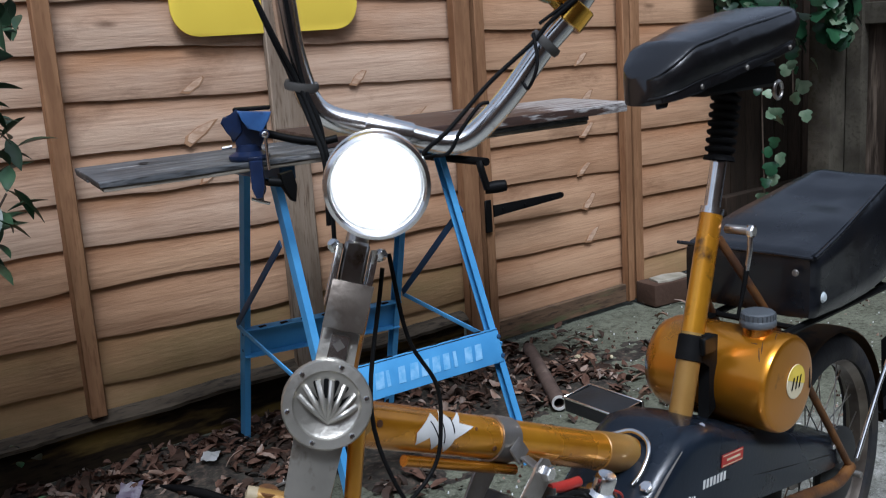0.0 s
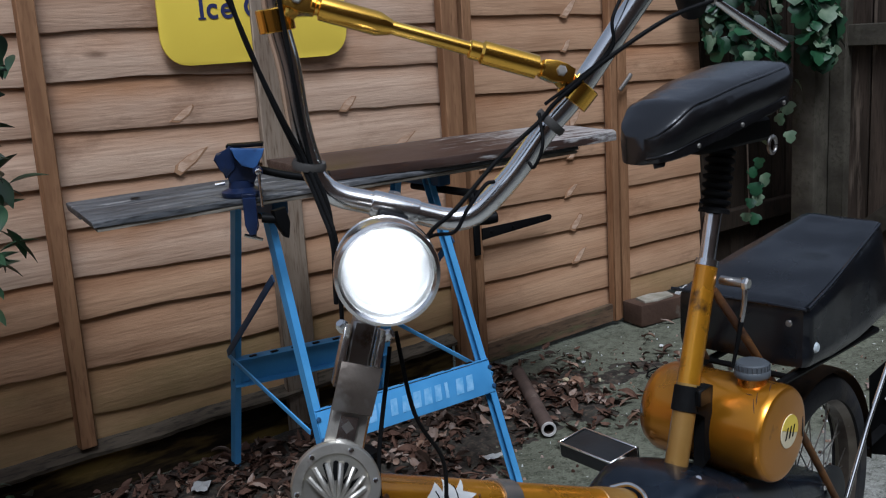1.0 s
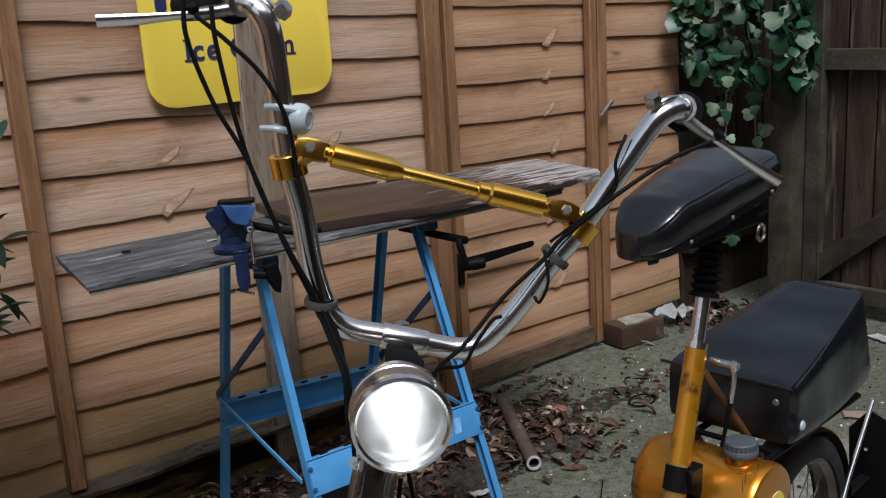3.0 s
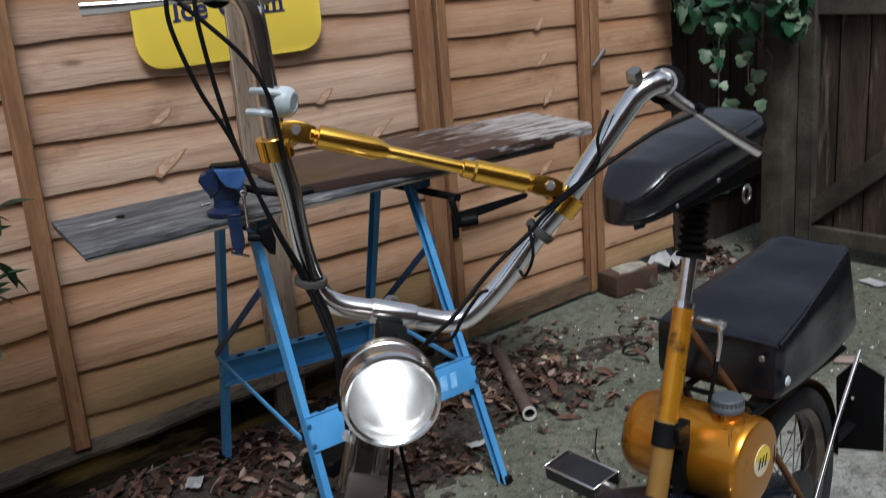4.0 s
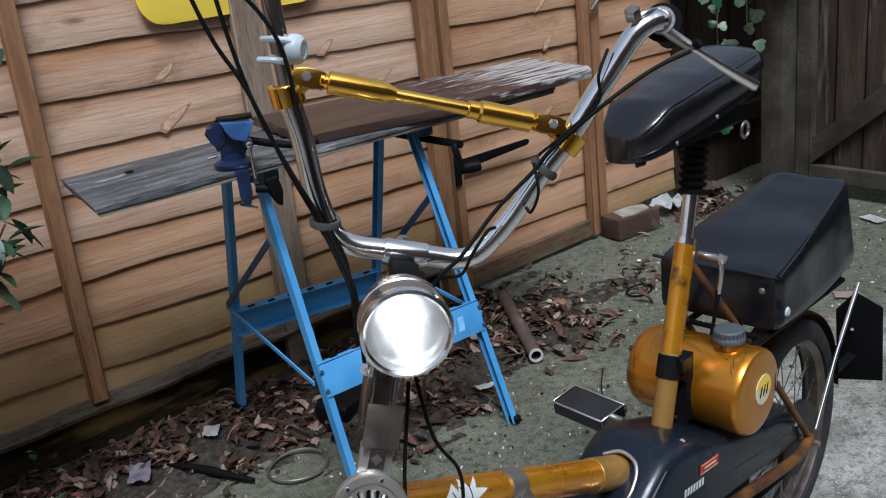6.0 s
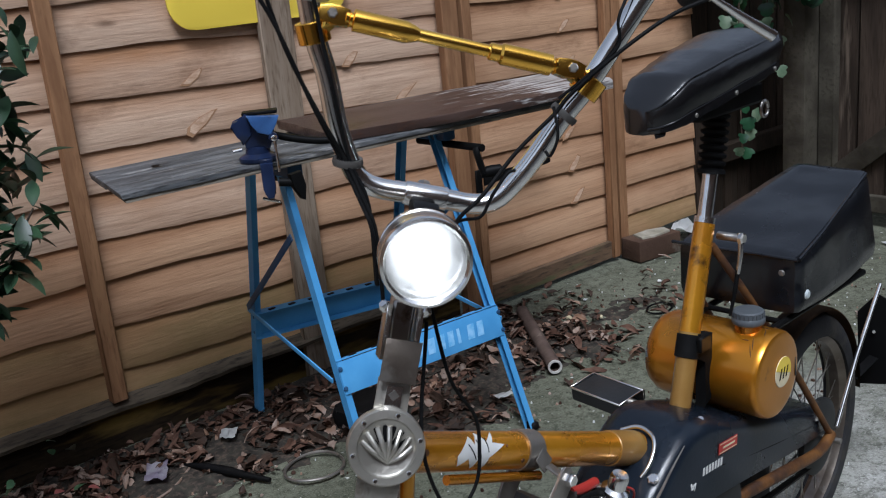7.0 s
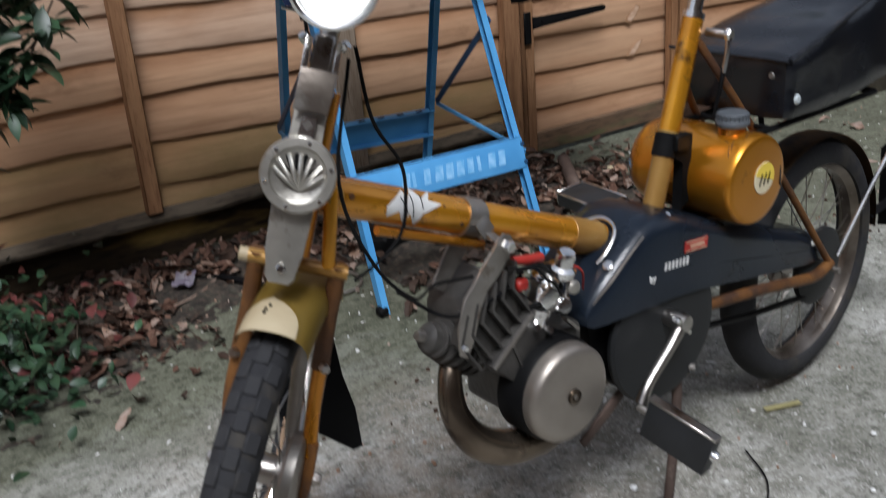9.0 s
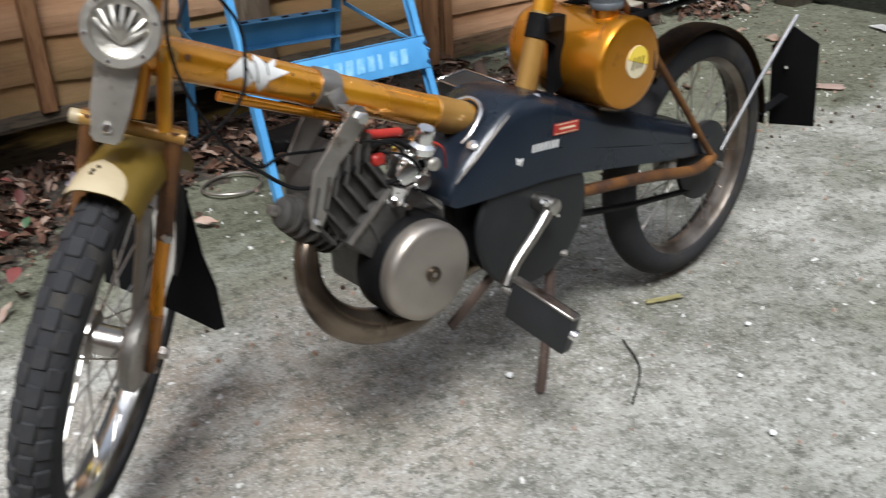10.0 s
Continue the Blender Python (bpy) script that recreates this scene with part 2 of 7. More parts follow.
    darkened = add("ShaderNodeMix")
    darkened.data_type, darkened.blend_type = "RGBA", "MULTIPLY"
    link(ranged(moss_and_tone.outputs[0], -0.1, 0.8, 0.0, 1.0), darkened.inputs["Factor"])
    link(col, darkened.inputs["A"])
    darkened.inputs["B"].default_value = (0.36, 0.375, 0.30, 1)
    col = darkened.outputs["Result"]
    col = over(ranged(noisy(34, 2, 0.5, 31.0), 0.71, 0.75, 0, 0.8), col, (0.66, 0.65, 0.62))
    link(col, p.inputs["Base Color"])
    p.inputs["Roughness"].default_value = 0.92
    p.inputs["Specular IOR Level"].default_value = 0.15
    b = add("ShaderNodeBump")
    b.inputs["Strength"].default_value, b.inputs["Distance"].default_value = 0.7, 0.005
    link(noisy(60, 6, 0.7, 1.0), b.inputs["Height"])
    link(b.outputs[0], p.inputs["Normal"])
    return m


CONCRETE = concrete_mat()
BLUE = mat("light_blue_paint", (0.10, 0.33, 0.62), 0.42, second=(0.07, 0.26, 0.53), scale=9, bump=0.05, bump_scale=40, stain=(0.11, 0.085, 0.07), stain_scale=9, stain_at=0.76)
# Darker copy of the bench blue, for its parts that lie in shade.
BLUESHADED = mat("shaded_blue_steel", (0.035, 0.10, 0.21), 0.5, second=(0.02, 0.055, 0.12), scale=9, bump=0.08, bump_scale=50)
VISEBLUE = mat("vise_blue_enamel", (0.013, 0.027, 0.078), 0.36, second=(0.008, 0.014, 0.040), scale=14, stain=(0.02, 0.02, 0.022), stain_scale=8, stain_at=0.57, bump=0.2, bump_scale=60)
# Lighter copy of the vise blue, for the jaw face that catches light.
VISEFACE = mat("worn_lit_blue_enamel", (0.050, 0.125, 0.31), 0.38, second=(0.030, 0.075, 0.20), scale=18, stain=(0.02, 0.022, 0.03), stain_scale=26, stain_at=0.68, bump=0.1, bump_scale=60)
WHITEPAINT = mat("worn_white_print", (0.27, 0.50, 0.74), 0.5, second=(0.13, 0.37, 0.65), scale=60)
GOLD = mat("gold_paint", (0.60, 0.245, 0.011), 0.28, 0.8, second=(0.48, 0.178, 0.008), scale=5, stain=(0.10, 0.045, 0.018), stain_scale=11, stain_at=0.71, coat=0.5, bump=0.05, bump_scale=30)
GOLDGRIMY = mat("grimy_gold_paint", (0.72, 0.335, 0.015), 0.28, 0.65, second=(0.52, 0.205, 0.010), scale=9, stain=(0.055, 0.026, 0.014), stain_scale=16, stain_at=0.66, coat=0.6, bump=0.06, bump_scale=60)
GOLDWORN = mat("worn_gold_paint", (0.40, 0.255, 0.075), 0.42, 0.3, second=(0.26, 0.125, 0.026), scale=7, stain=(0.075, 0.04, 0.02), stain_scale=14, stain_at=0.66, coat=0.2, bump=0.1, bump_scale=50)
RUSTY = mat("rusty_gold_steel", (0.185, 0.080, 0.022), 0.55, 0.2, second=(0.07, 0.032, 0.016), scale=16, stain=(0.06, 0.03, 0.018), stain_scale=18, stain_at=0.58, bump=0.3, bump_scale=90)
GUARDDARK = mat("grimy_dark_gold", (0.11, 0.055, 0.016), 0.55, 0.3, second=(0.04, 0.024, 0.012), scale=10, stain=(0.02, 0.015, 0.010), stain_scale=9, stain_at=0.55)
FENDER = mat("faded_olive_gold", (0.36, 0.25, 0.05), 0.4, 0.2, second=(0.25, 0.16, 0.03), scale=8, stain=(0.10, 0.06, 0.025), stain_scale=10, stain_at=0.66, coat=0.3)
ANODISED = mat("gold_anodised_alloy", (1.0, 0.62, 0.12), 0.20, 1.0, second=(0.96, 0.52, 0.07), scale=10, rough_vary=0.05)
CHROME = mat("chrome", (0.88, 0.87, 0.85), 0.19, 1.0, second=(0.74, 0.73, 0.71), scale=20, rough_vary=0.07, stain=(0.46, 0.42, 0.38), stain_scale=26, stain_at=0.72)
DULLCHROME = mat("dulled_chrome", (0.50, 0.48, 0.45), 0.3, 1.0, second=(0.34, 0.31, 0.28), scale=16, stain=(0.16, 0.12, 0.085), stain_scale=22, stain_at=0.64, bump=0.15, bump_scale=80)
ALLOY = mat("cast_alloy", (0.54, 0.515, 0.46), 0.36, 0.8, second=(0.38, 0.36, 0.315), scale=14, stain=(0.18, 0.15, 0.115), stain_scale=20, stain_at=0.66, bump=0.2, bump_scale=120)
STEEL = mat("bare_grey_steel", (0.36, 0.34, 0.31), 0.42, 0.85, second=(0.23, 0.21, 0.19), scale=18, stain=(0.12, 0.085, 0.06), stain_scale=18, stain_at=0.63, bump=0.15, bump_scale=100)
COVERSTEEL = mat("dull_pressed_steel", (0.35, 0.315, 0.275), 0.40, 0.8, second=(0.26, 0.23, 0.20), scale=10, stain=(0.30, 0.26, 0.22), stain_scale=24, stain_at=0.72, bump=0.06, bump_scale=90)
STAINEDSTEEL = mat("brown_stained_steel", (0.27, 0.235, 0.20), 0.32, 0.85, second=(0.13, 0.105, 0.085), scale=14, stain=(0.30, 0.28, 0.25), stain_scale=16, stain_at=0.62, bump=0.15, bump_scale=80)
ENGINE = mat("sooty_engine_alloy", (0.082, 0.077, 0.070), 0.5, 0.35, second=(0.042, 0.039, 0.036), scale=16, stain=(0.13, 0.12, 0.10), stain_scale=16, stain_at=0.66, bump=0.3, bump_scale=120)
EXHAUST = mat("heat_browned_steel", (0.22, 0.175, 0.13), 0.24, 0.9, second=(0.07, 0.052, 0.038), scale=9, stain=(0.06, 0.045, 0.035), stain_scale=13, stain_at=0.62)
BLACKRUBBER = mat("black_rubber", (0.005, 0.005, 0.0055), 0.6, second=(0.008, 0.008, 0.008), scale=18, bump=0.2, bump_scale=120, spec=0.08)
TYRE = mat("tyre_rubber", (0.024, 0.024, 0.026), 0.75, second=(0.035, 0.035, 0.036), scale=9, stain=(0.045, 0.041, 0.036), stain_scale=10, stain_at=0.6, bump=0.3, bump_scale=110, spec=0.12)
VINYL = mat("black_vinyl", (0.006, 0.007, 0.010), 0.27, second=(0.004, 0.005, 0.007), scale=6, bump=0.20, bump_scale=34, rough_vary=0.10, spec=0.65)
LEATHER = mat("black_seat_vinyl", (0.004, 0.004, 0.0045), 0.24, second=(0.006, 0.006, 0.007), scale=6, bump=0.16, bump_scale=70, rough_vary=0.10, spec=0.75)
GREYRUBBER = mat("grey_rubber", (0.075, 0.07, 0.065), 0.6, second=(0.05, 0.047, 0.043), scale=20, bump=0.1, bump_scale=100)
PEDALGREY = mat("dark_grey_pedal_rubber", (0.018, 0.019, 0.021), 0.45, second=(0.012, 0.013, 0.014), scale=20, bump=0.1, bump_scale=120, spec=0.4)
CASEGREY = mat("dark_grey_plastic", (0.016, 0.017, 0.018), 0.5, second=(0.010, 0.011, 0.012), scale=7, stain=(0.035, 0.032, 0.028), stain_scale=8, stain_at=0.64, spec=0.3)
GUARD = mat("blue_grey_enamel", (0.022, 0.033, 0.052), 0.28, second=(0.014, 0.021, 0.034), scale=5, stain=(0.09, 0.095, 0.105), stain_scale=8, stain_at=0.7, coat=0.55, bump=0.06, bump_scale=120, spec=0.45)
BLACKPLASTIC = mat("black_plastic", (0.004, 0.004, 0.0045), 0.5, second=(0.006, 0.006, 0.006), scale=9, bump=0.08, bump_scale=90, spec=0.08)
GREYCAP = mat("grey_plastic", (0.085, 0.095, 0.105), 0.45, second=(0.055, 0.062, 0.07), scale=12)
WHITEPLASTIC = mat("milky_plastic", (0.52, 0.57, 0.58), 0.28, second=(0.36, 0.41, 0.42), scale=14)
YELLOW = mat("yellow_sign_plastic", (0.90, 0.68, 0.085), 0.45, second=(0.86, 0.63, 0.07), scale=2, rough_vary=0.04)
NAVY = mat("navy_lettering", (0.03, 0.035, 0.12), 0.6)
RED = mat("red_plastic", (0.42, 0.035, 0.025), 0.4, second=(0.30, 0.02, 0.015), scale=20)
CREAM = mat("cream_sticker", (0.66, 0.58, 0.40), 0.5, second=(0.54, 0.47, 0.30), scale=25)
NOSETAN = mat("tan_cream_paint", (0.43, 0.36, 0.235), 0.5, second=(0.33, 0.265, 0.16), scale=14, stain=(0.22, 0.16, 0.08), stain_scale=20, stain_at=0.68)
STICKYEL = mat("yellow_sticker", (0.78, 0.60, 0.08), 0.45, second=(0.70, 0.50, 0.06), scale=25)
WHITE = mat("white_paper", (0.72, 0.72, 0.70), 0.7, second=(0.55, 0.55, 0.54), scale=15)
RUSTPIPE = mat("rusty_brown_pipe", (0.12, 0.085, 0.07), 0.7, 0.2, second=(0.07, 0.05, 0.042), scale=18, stain=(0.20, 0.16, 0.13), stain_scale=14, stain_at=0.62, bump=0.3, bump_scale=90, spec=0.2)
BRICK = mat("old_brick", (0.085, 0.052, 0.036), 0.9, second=(0.06, 0.036, 0.026), scale=10, stain=(0.20, 0.185, 0.155), stain_scale=6, stain_at=0.66, bump=0.7, bump_scale=60, spec=0.1)
LEAFDEAD = mat("dead_leaf", (0.100, 0.056, 0.039), 0.75, second=(0.05, 0.026, 0.018), scale=30, vary=0.55, stain=(0.24, 0.17, 0.125), stain_scale=20, stain_at=0.66, spec=0.12)
LEAFPALE = mat("pale_dead_leaf", (0.31, 0.245, 0.205), 0.75, second=(0.22, 0.13, 0.085), scale=30, vary=0.4, spec=0.12)
LEAFDARK = mat("damp_dark_leaf", (0.034, 0.021, 0.015), 0.6, second=(0.028, 0.018, 0.013), scale=30, vary=0.5, spec=0.15)
SHRUB = mat("shrub_leaf", (0.036, 0.078, 0.036), 0.4, second=(0.016, 0.040, 0.020), scale=25, vary=0.4, spec=0.4)
IVY = mat("ivy_leaf", (0.020, 0.066, 0.028), 0.32, second=(0.010, 0.034, 0.016), scale=22, vary=0.4, spec=0.3)
IVYCREAM = mat("ivy_cream_edge", (0.17, 0.22, 0.14), 0.45, second=(0.06, 0.11, 0.06), scale=22, vary=0.25)
REDLEAF = mat("reddish_leaf", (0.13, 0.035, 0.032), 0.55, second=(0.08, 0.024, 0.02), scale=25, vary=0.4)
STEM = mat("twig_bark", (0.09, 0.065, 0.045), 0.85, second=(0.05, 0.036, 0.026), scale=30, bump=0.4, bump_scale=90)


def glass_mat():
    """Ribbed lamp glass that spreads the light behind it."""
    m = bpy.data.materials.new("lamp_glass")
    m.use_nodes = True
    nt = m.node_tree
    nt.nodes.remove(nt.nodes["Principled BSDF"])
    tr, rf, gl, mx, mg, fr = (nt.nodes.new(k) for k in ("ShaderNodeBsdfTransparent", "ShaderNodeBsdfRefraction", "ShaderNodeBsdfGlossy", "ShaderNodeMixShader", "ShaderNodeMixShader", "ShaderNodeFresnel"))
    gl.inputs["Roughness"].default_value = 0.06
    rf.inputs["Roughness"].default_value, rf.inputs["IOR"].default_value = 0.45, 1.12
    no, bp = nt.nodes.new("ShaderNodeTexNoise"), nt.nodes.new("ShaderNodeBump")
    no.inputs["Scale"].default_value, bp.inputs["Strength"].default_value, bp.inputs["Distance"].default_value = 70.0, 0.35, 0.003
    nt.links.new(no.outputs["Fac"], bp.inputs["Height"])
    nt.links.new(bp.outputs[0], rf.inputs["Normal"])
    mx.inputs[0].default_value = 0.75
    nt.links.new(tr.outputs[0], mx.inputs[1])
    nt.links.new(rf.outputs[0], mx.inputs[2])
    nt.links.new(fr.outputs[0], mg.inputs[0])
    nt.links.new(mx.outputs[0], mg.inputs[1])
    nt.links.new(gl.outputs[0], mg.inputs[2])
    nt.links.new(mg.outputs[0], nt.nodes["Material Output"].inputs["Surface"])
    return m


def bulb_mat():
    m = bpy.data.materials.new("lit_bulb")
    m.use_nodes = True
    p = m.node_tree.nodes["Principled BSDF"]
    p.inputs["Base Color"].default_value = (0.9, 0.9, 0.88, 1)
    p.inputs["Emission Color"].default_value = (1.0, 0.98, 0.95, 1)
    p.inputs["Emission Strength"].default_value = 7.0
    return m


GLASS, BULB = glass_mat(), bulb_mat()
REFLECTOR = mat("silvered_reflector", (0.88, 0.88, 0.86), 0.30, 1.0, second=(0.50, 0.50, 0.48), scale=32, rough_vary=0.1, bump=0.12, bump_scale=30)

# ---- mesh helpers ----


def part(name, bm, material, parent=None, label="", m=None, smooth=True):
    """Link a bmesh as one mesh object under a thing or a part."""
    if m is not None:
        bm.transform(m)
    bmesh.ops.recalc_face_normals(bm, faces=bm.faces)
    me = bpy.data.meshes.new(name)
    bm.to_mesh(me)
    bm.free()
    me.materials.append(material)
    if smooth:
        me.shade_smooth()
        me.set_sharp_from_angle(angle=radians(38))
    ob = new(name, me)
    if parent is not None:
        ob.parent = parent
        ob.matrix_parent_inverse = Matrix.Identity(4)
    if label:
        tagged(ob, label)
    return ob


def thing(name, label, category, m=None, group="", kind=""):
    ob = new(name)
    ob.empty_display_size = 0.05
    if m is not None:
        ob.matrix_basis = m
    return tagged(ob, label, category, group, kind)


def box(x0, x1, y0, y1, z0, z1, bevel=0.0, segs=2, bm=None):
    bm2 = bmesh.new()
    bmesh.ops.create_cube(bm2, size=1.0)
    bm2.transform(Matrix.Translation(((x0 + x1) / 2, (y0 + y1) / 2, (z0 + z1) / 2)) @ Matrix.Diagonal((abs(x1 - x0), abs(y1 - y0), abs(z1 - z0), 1)))
    if bevel:
        bmesh.ops.bevel(bm2, geom=bm2.edges[:], offset=bevel, segments=segs, profile=0.6, affect="EDGES")
    return bm2 if bm is None else join(bm, bm2)


def join(bm, other):
    me = bpy.data.meshes.new("tmp")
    other.to_mesh(me)
    other.free()
    bm.from_mesh(me)
    bpy.data.meshes.remove(me)
    return bm


def smooth_path(pts, n=6):
    """Catmull-Rom points through pts."""
    pts = [Vector(p) for p in pts]
    if len(pts) < 3:
        return pts
    ext = [2 * pts[0] - pts[1], *pts, 2 * pts[-1] - pts[-2]]
    out = []
    for i in range(1, len(ext) - 2):
        a, b, c, d = ext[i - 1:i + 3]
        for k in range(n):
            t = k / n
            out.append(0.5 * (2 * b + (c - a) * t + (2 * a - 5 * b + 4 * c - d) * t * t + (3 * b - a - 3 * c + d) * t ** 3))
    out.append(pts[-1])
    return out


def tube(pts, radius, segs=12, n=6, curve=True, caps=True, bm=None, squash=1.0):
    """Sweep a circle along points; radius may be a list, one a point."""
    path = smooth_path(pts, n) if curve else [Vector(p) for p in pts]
    k = len(path)
    if isinstance(radius, (list, tuple)):
        rr = [float(np.interp(i / (k - 1) * (len(radius) - 1), range(len(radius)), radius)) for i in range(k)]
    else:
        rr = [radius] * k
    bm = bmesh.new() if bm is None else bm
    rings, up = [], None
    for i, p in enumerate(path):
        d = (path[min(i + 1, k - 1)] - path[max(i - 1, 0)]).normalized()
        if up is None:
            up = d.orthogonal().normalized()
        up = (up - d * up.dot(d)).normalized()
        side = d.cross(up)
        rings.append([bm.verts.new(p + rr[i] * (math.cos(a) * up + squash * math.sin(a) * side)) for a in [2 * math.pi * j / segs for j in range(segs)]])
    for r0, r1 in zip(rings, rings[1:]):
        for j in range(segs):
            bm.faces.new((r0[j], r0[(j + 1) % segs], r1[(j + 1) % segs], r1[j]))
    if caps:
        bm.faces.new(rings[0][::-1])
        bm.faces.new(rings[-1])
    return bm


def axes(origin, z, x=None):
    """A frame at origin whose z looks along z."""
    z = Vector(z).normalized()
    x = Vector(x) if x is not None else z.orthogonal()
    x = (x - z * x.dot(z)).normalized()
    y = z.cross(x)
    return Matrix(((x.x, y.x, z.x, origin[0]), (x.y, y.y, z.y, origin[1]), (x.z, y.z, z.z, origin[2]), (0, 0, 0, 1)))


def lathe(profile, segs=24, m=None, bm=None):
    """Turn (radius, height) pairs round z."""
    bm2 = bmesh.new()
    rings = []
    for r, z in profile:
        if r < 1e-6:
            rings.append([bm2.verts.new((0, 0, z))])
        else:
            rings.append([bm2.verts.new((r * math.cos(2 * math.pi * j / segs), r * math.sin(2 * math.pi * j / segs), z)) for j in range(segs)])
    for a, b in zip(rings, rings[1:]):
        for j in range(segs):
            k = (j + 1) % segs
            if len(a) == 1 and len(b) == 1:
                continue
            if len(a) == 1:
                bm2.faces.new((a[0], b[k], b[j]))
            elif len(b) == 1:
                bm2.faces.new((a[j], a[k], b[0]))
            else:
                bm2.faces.new((a[j], a[k], b[k], b[j]))
    if m is not None:
        bm2.transform(m)
    return bm2 if bm is None else join(bm, bm2)


def slab(poly, thick, m=None, bevel=0.0, bm=None):
    """A flat outline (x, y) given a thickness, from z = -thick / 2 to thick / 2."""
    bm2 = bmesh.new()
    lo = [bm2.verts.new((x, y, -thick / 2)) for x, y in poly]
    hi = [bm2.verts.new((x, y, thick / 2)) for x, y in poly]
    bm2.faces.new(lo[::-1])
    bm2.faces.new(hi)
    for i in range(len(poly)):
        j = (i + 1) % len(poly)
        bm2.faces.new((lo[i], lo[j], hi[j], hi[i]))
    if bevel:
        rim = [e for e in bm2.edges if (e.verts[0].co.z > 0) == (e.verts[1].co.z > 0)]
        bmesh.ops.bevel(bm2, geom=rim, offset=bevel, segments=2, profile=0.6, affect="EDGES")
    if m is not None:
        bm2.transform(m)
    return bm2 if bm is None else join(bm, bm2)


def bar(a, b, width, thick, side=(0, 0, 1), bevel=0.0, bm=None):
    """A straight flat bar from a to b; width lies along side."""
    a, b = Vector(a), Vector(b)
    m = axes((a + b) / 2, b - a, side)
    h = (b - a).length / 2
    bm2 = box(-width / 2, width / 2, -thick / 2, thick / 2, -h, h, bevel)
    bm2.transform(m)
    return bm2 if bm is None else join(bm, bm2)


def text(name, body, size, m, material, parent, depth=0.0006):
    cu = bpy.data.curves.new(name, "FONT")
    cu.body, cu.size, cu.extrude, cu.align_x, cu.align_y = body, size, depth, "CENTER", "CENTER"
    cu.offset = size * 0.018
    tmp = new("tmp_text", cu)
    me = bpy.data.meshes.new_from_object(tmp.evaluated_get(bpy.context.evaluated_depsgraph_get()))
    bpy.data.objects.remove(tmp)
    bpy.data.curves.remove(cu)
    me.transform(m)
    me.materials.clear()
    me.materials.append(material)
    ob = new(name, me)
    ob.parent = parent
    return ob


# ---- structure: ground, fence, gate ----
rng = random.Random(7)


def ground():
    bm = bmesh.new()
    xs = np.r_[[-60, -20, -6, -2], np.linspace(-0.6, 4.6, 70), [6, 12, 30, 60]]
    ys = np.r_[[-60, -20, -6, -2], np.linspace(-0.6, 3.0, 52), [5, 12, 30, 60]]
    grid = [[bm.verts.new((x, y, 0.006 * noise.noise((x * 1.7, y * 1.7, 3.0)) + 0.0025 * noise.noise((x * 9, y * 9, 1.0)) - 0.004)) for x in xs] for y in ys]
    for r0, r1 in zip(grid, grid[1:]):
        for j in range(len(xs) - 1):
            bm.faces.new((r0[j], r0[j + 1], r1[j + 1], r1[j]))
    ob = part("ground", bm, CONCRETE)
    tagged(ob, "grey mossy concrete yard, stained and speckled with pale aggregate", "ground", kind="structure")


ground()


def lap_board(x0, x1, za, zb, ta, tb, y, seed, sag=0.010):
    """A waney-edged board from x0 to x1: its foot runs from za to zb and stands proud of the board below, its top from ta to tb."""
    bm = bmesh.new()
    n = max(6, int((x1 - x0) / 0.03))
    rows = []
    for i in range(n + 1):
        k = i / n
        x = x0 + (x1 - x0) * k
        wave = sag * noise.noise((x * 2.6 + seed * 7.1, seed * 3.3, 0.0)) + 0.35 * sag * noise.noise((x * 9 + seed, seed, 5.0))
        cup = 0.002 * noise.noise((x * 3, seed * 5.0, 9.0))
        zl, zt = za + (zb - za) * k + wave, ta + (tb - ta) * k
        prof = ((y - 0.0115 + cup, zl), (y - 0.0125 + cup, zl + 0.003), (y - 0.0070 + cup * 0.5, (zl + zt) / 2), (y - 0.001, zt), (y + 0.005, zt), (y - 0.004, zl))
        rows.append([bm.verts.new((x, yy, zz)) for yy, zz in prof])
    for a, b in zip(rows, rows[1:]):
        for j in range(6):
            k = (j + 1) % 6
            bm.faces.new((a[j], b[j], b[k], a[k]))
    bm.faces.new(rows[0])
    bm.faces.new(rows[-1][::-1])
    return bm


def knot_chip(parent, x, z, y, seed, wide=1.0):
    """A pale slanted sliver of bared grain above a waney foot, in a darker rim."""
    r = random.Random(seed)
    poly = [(-0.029, -0.021), (-0.012, -0.023), (0.010, -0.004), (0.027, 0.022), (0.016, 0.024), (-0.004, 0.012), (-0.020, -0.004)]
    size, lean = r.uniform(0.75, 1.2), r.uniform(-0.25, 0.25)
    poly = [(size * (px * wide * (1 + 0.5 * (r.random() - 0.5)) + lean * pz), size * pz * (1 + 0.4 * (r.random() - 0.5))) for px, pz in poly]
    at = pose(x, y - 0.0112, z, 85.5, 0, 0)
    rim = part("knot_rim", slab([(px * 1.25 - 0.001, pz * 1.2 - 0.002) for px, pz in poly], 0.003, at @ pose(0, 0, -0.0006)), KNOTRIM, parent)
    part("knot", slab(poly, 0.003, at), KNOT, rim)


KNOT = mat("bared_pale_wood", (0.56, 0.39, 0.275), 0.75, second=(0.40, 0.245, 0.15), scale=34, stretch=(1, 3, 3), bump=0.3, bump_scale=60)
KNOTRIM = mat("brown_knot_rim", (0.36, 0.21, 0.115), 0.8, second=(0.27, 0.145, 0.075), scale=24)


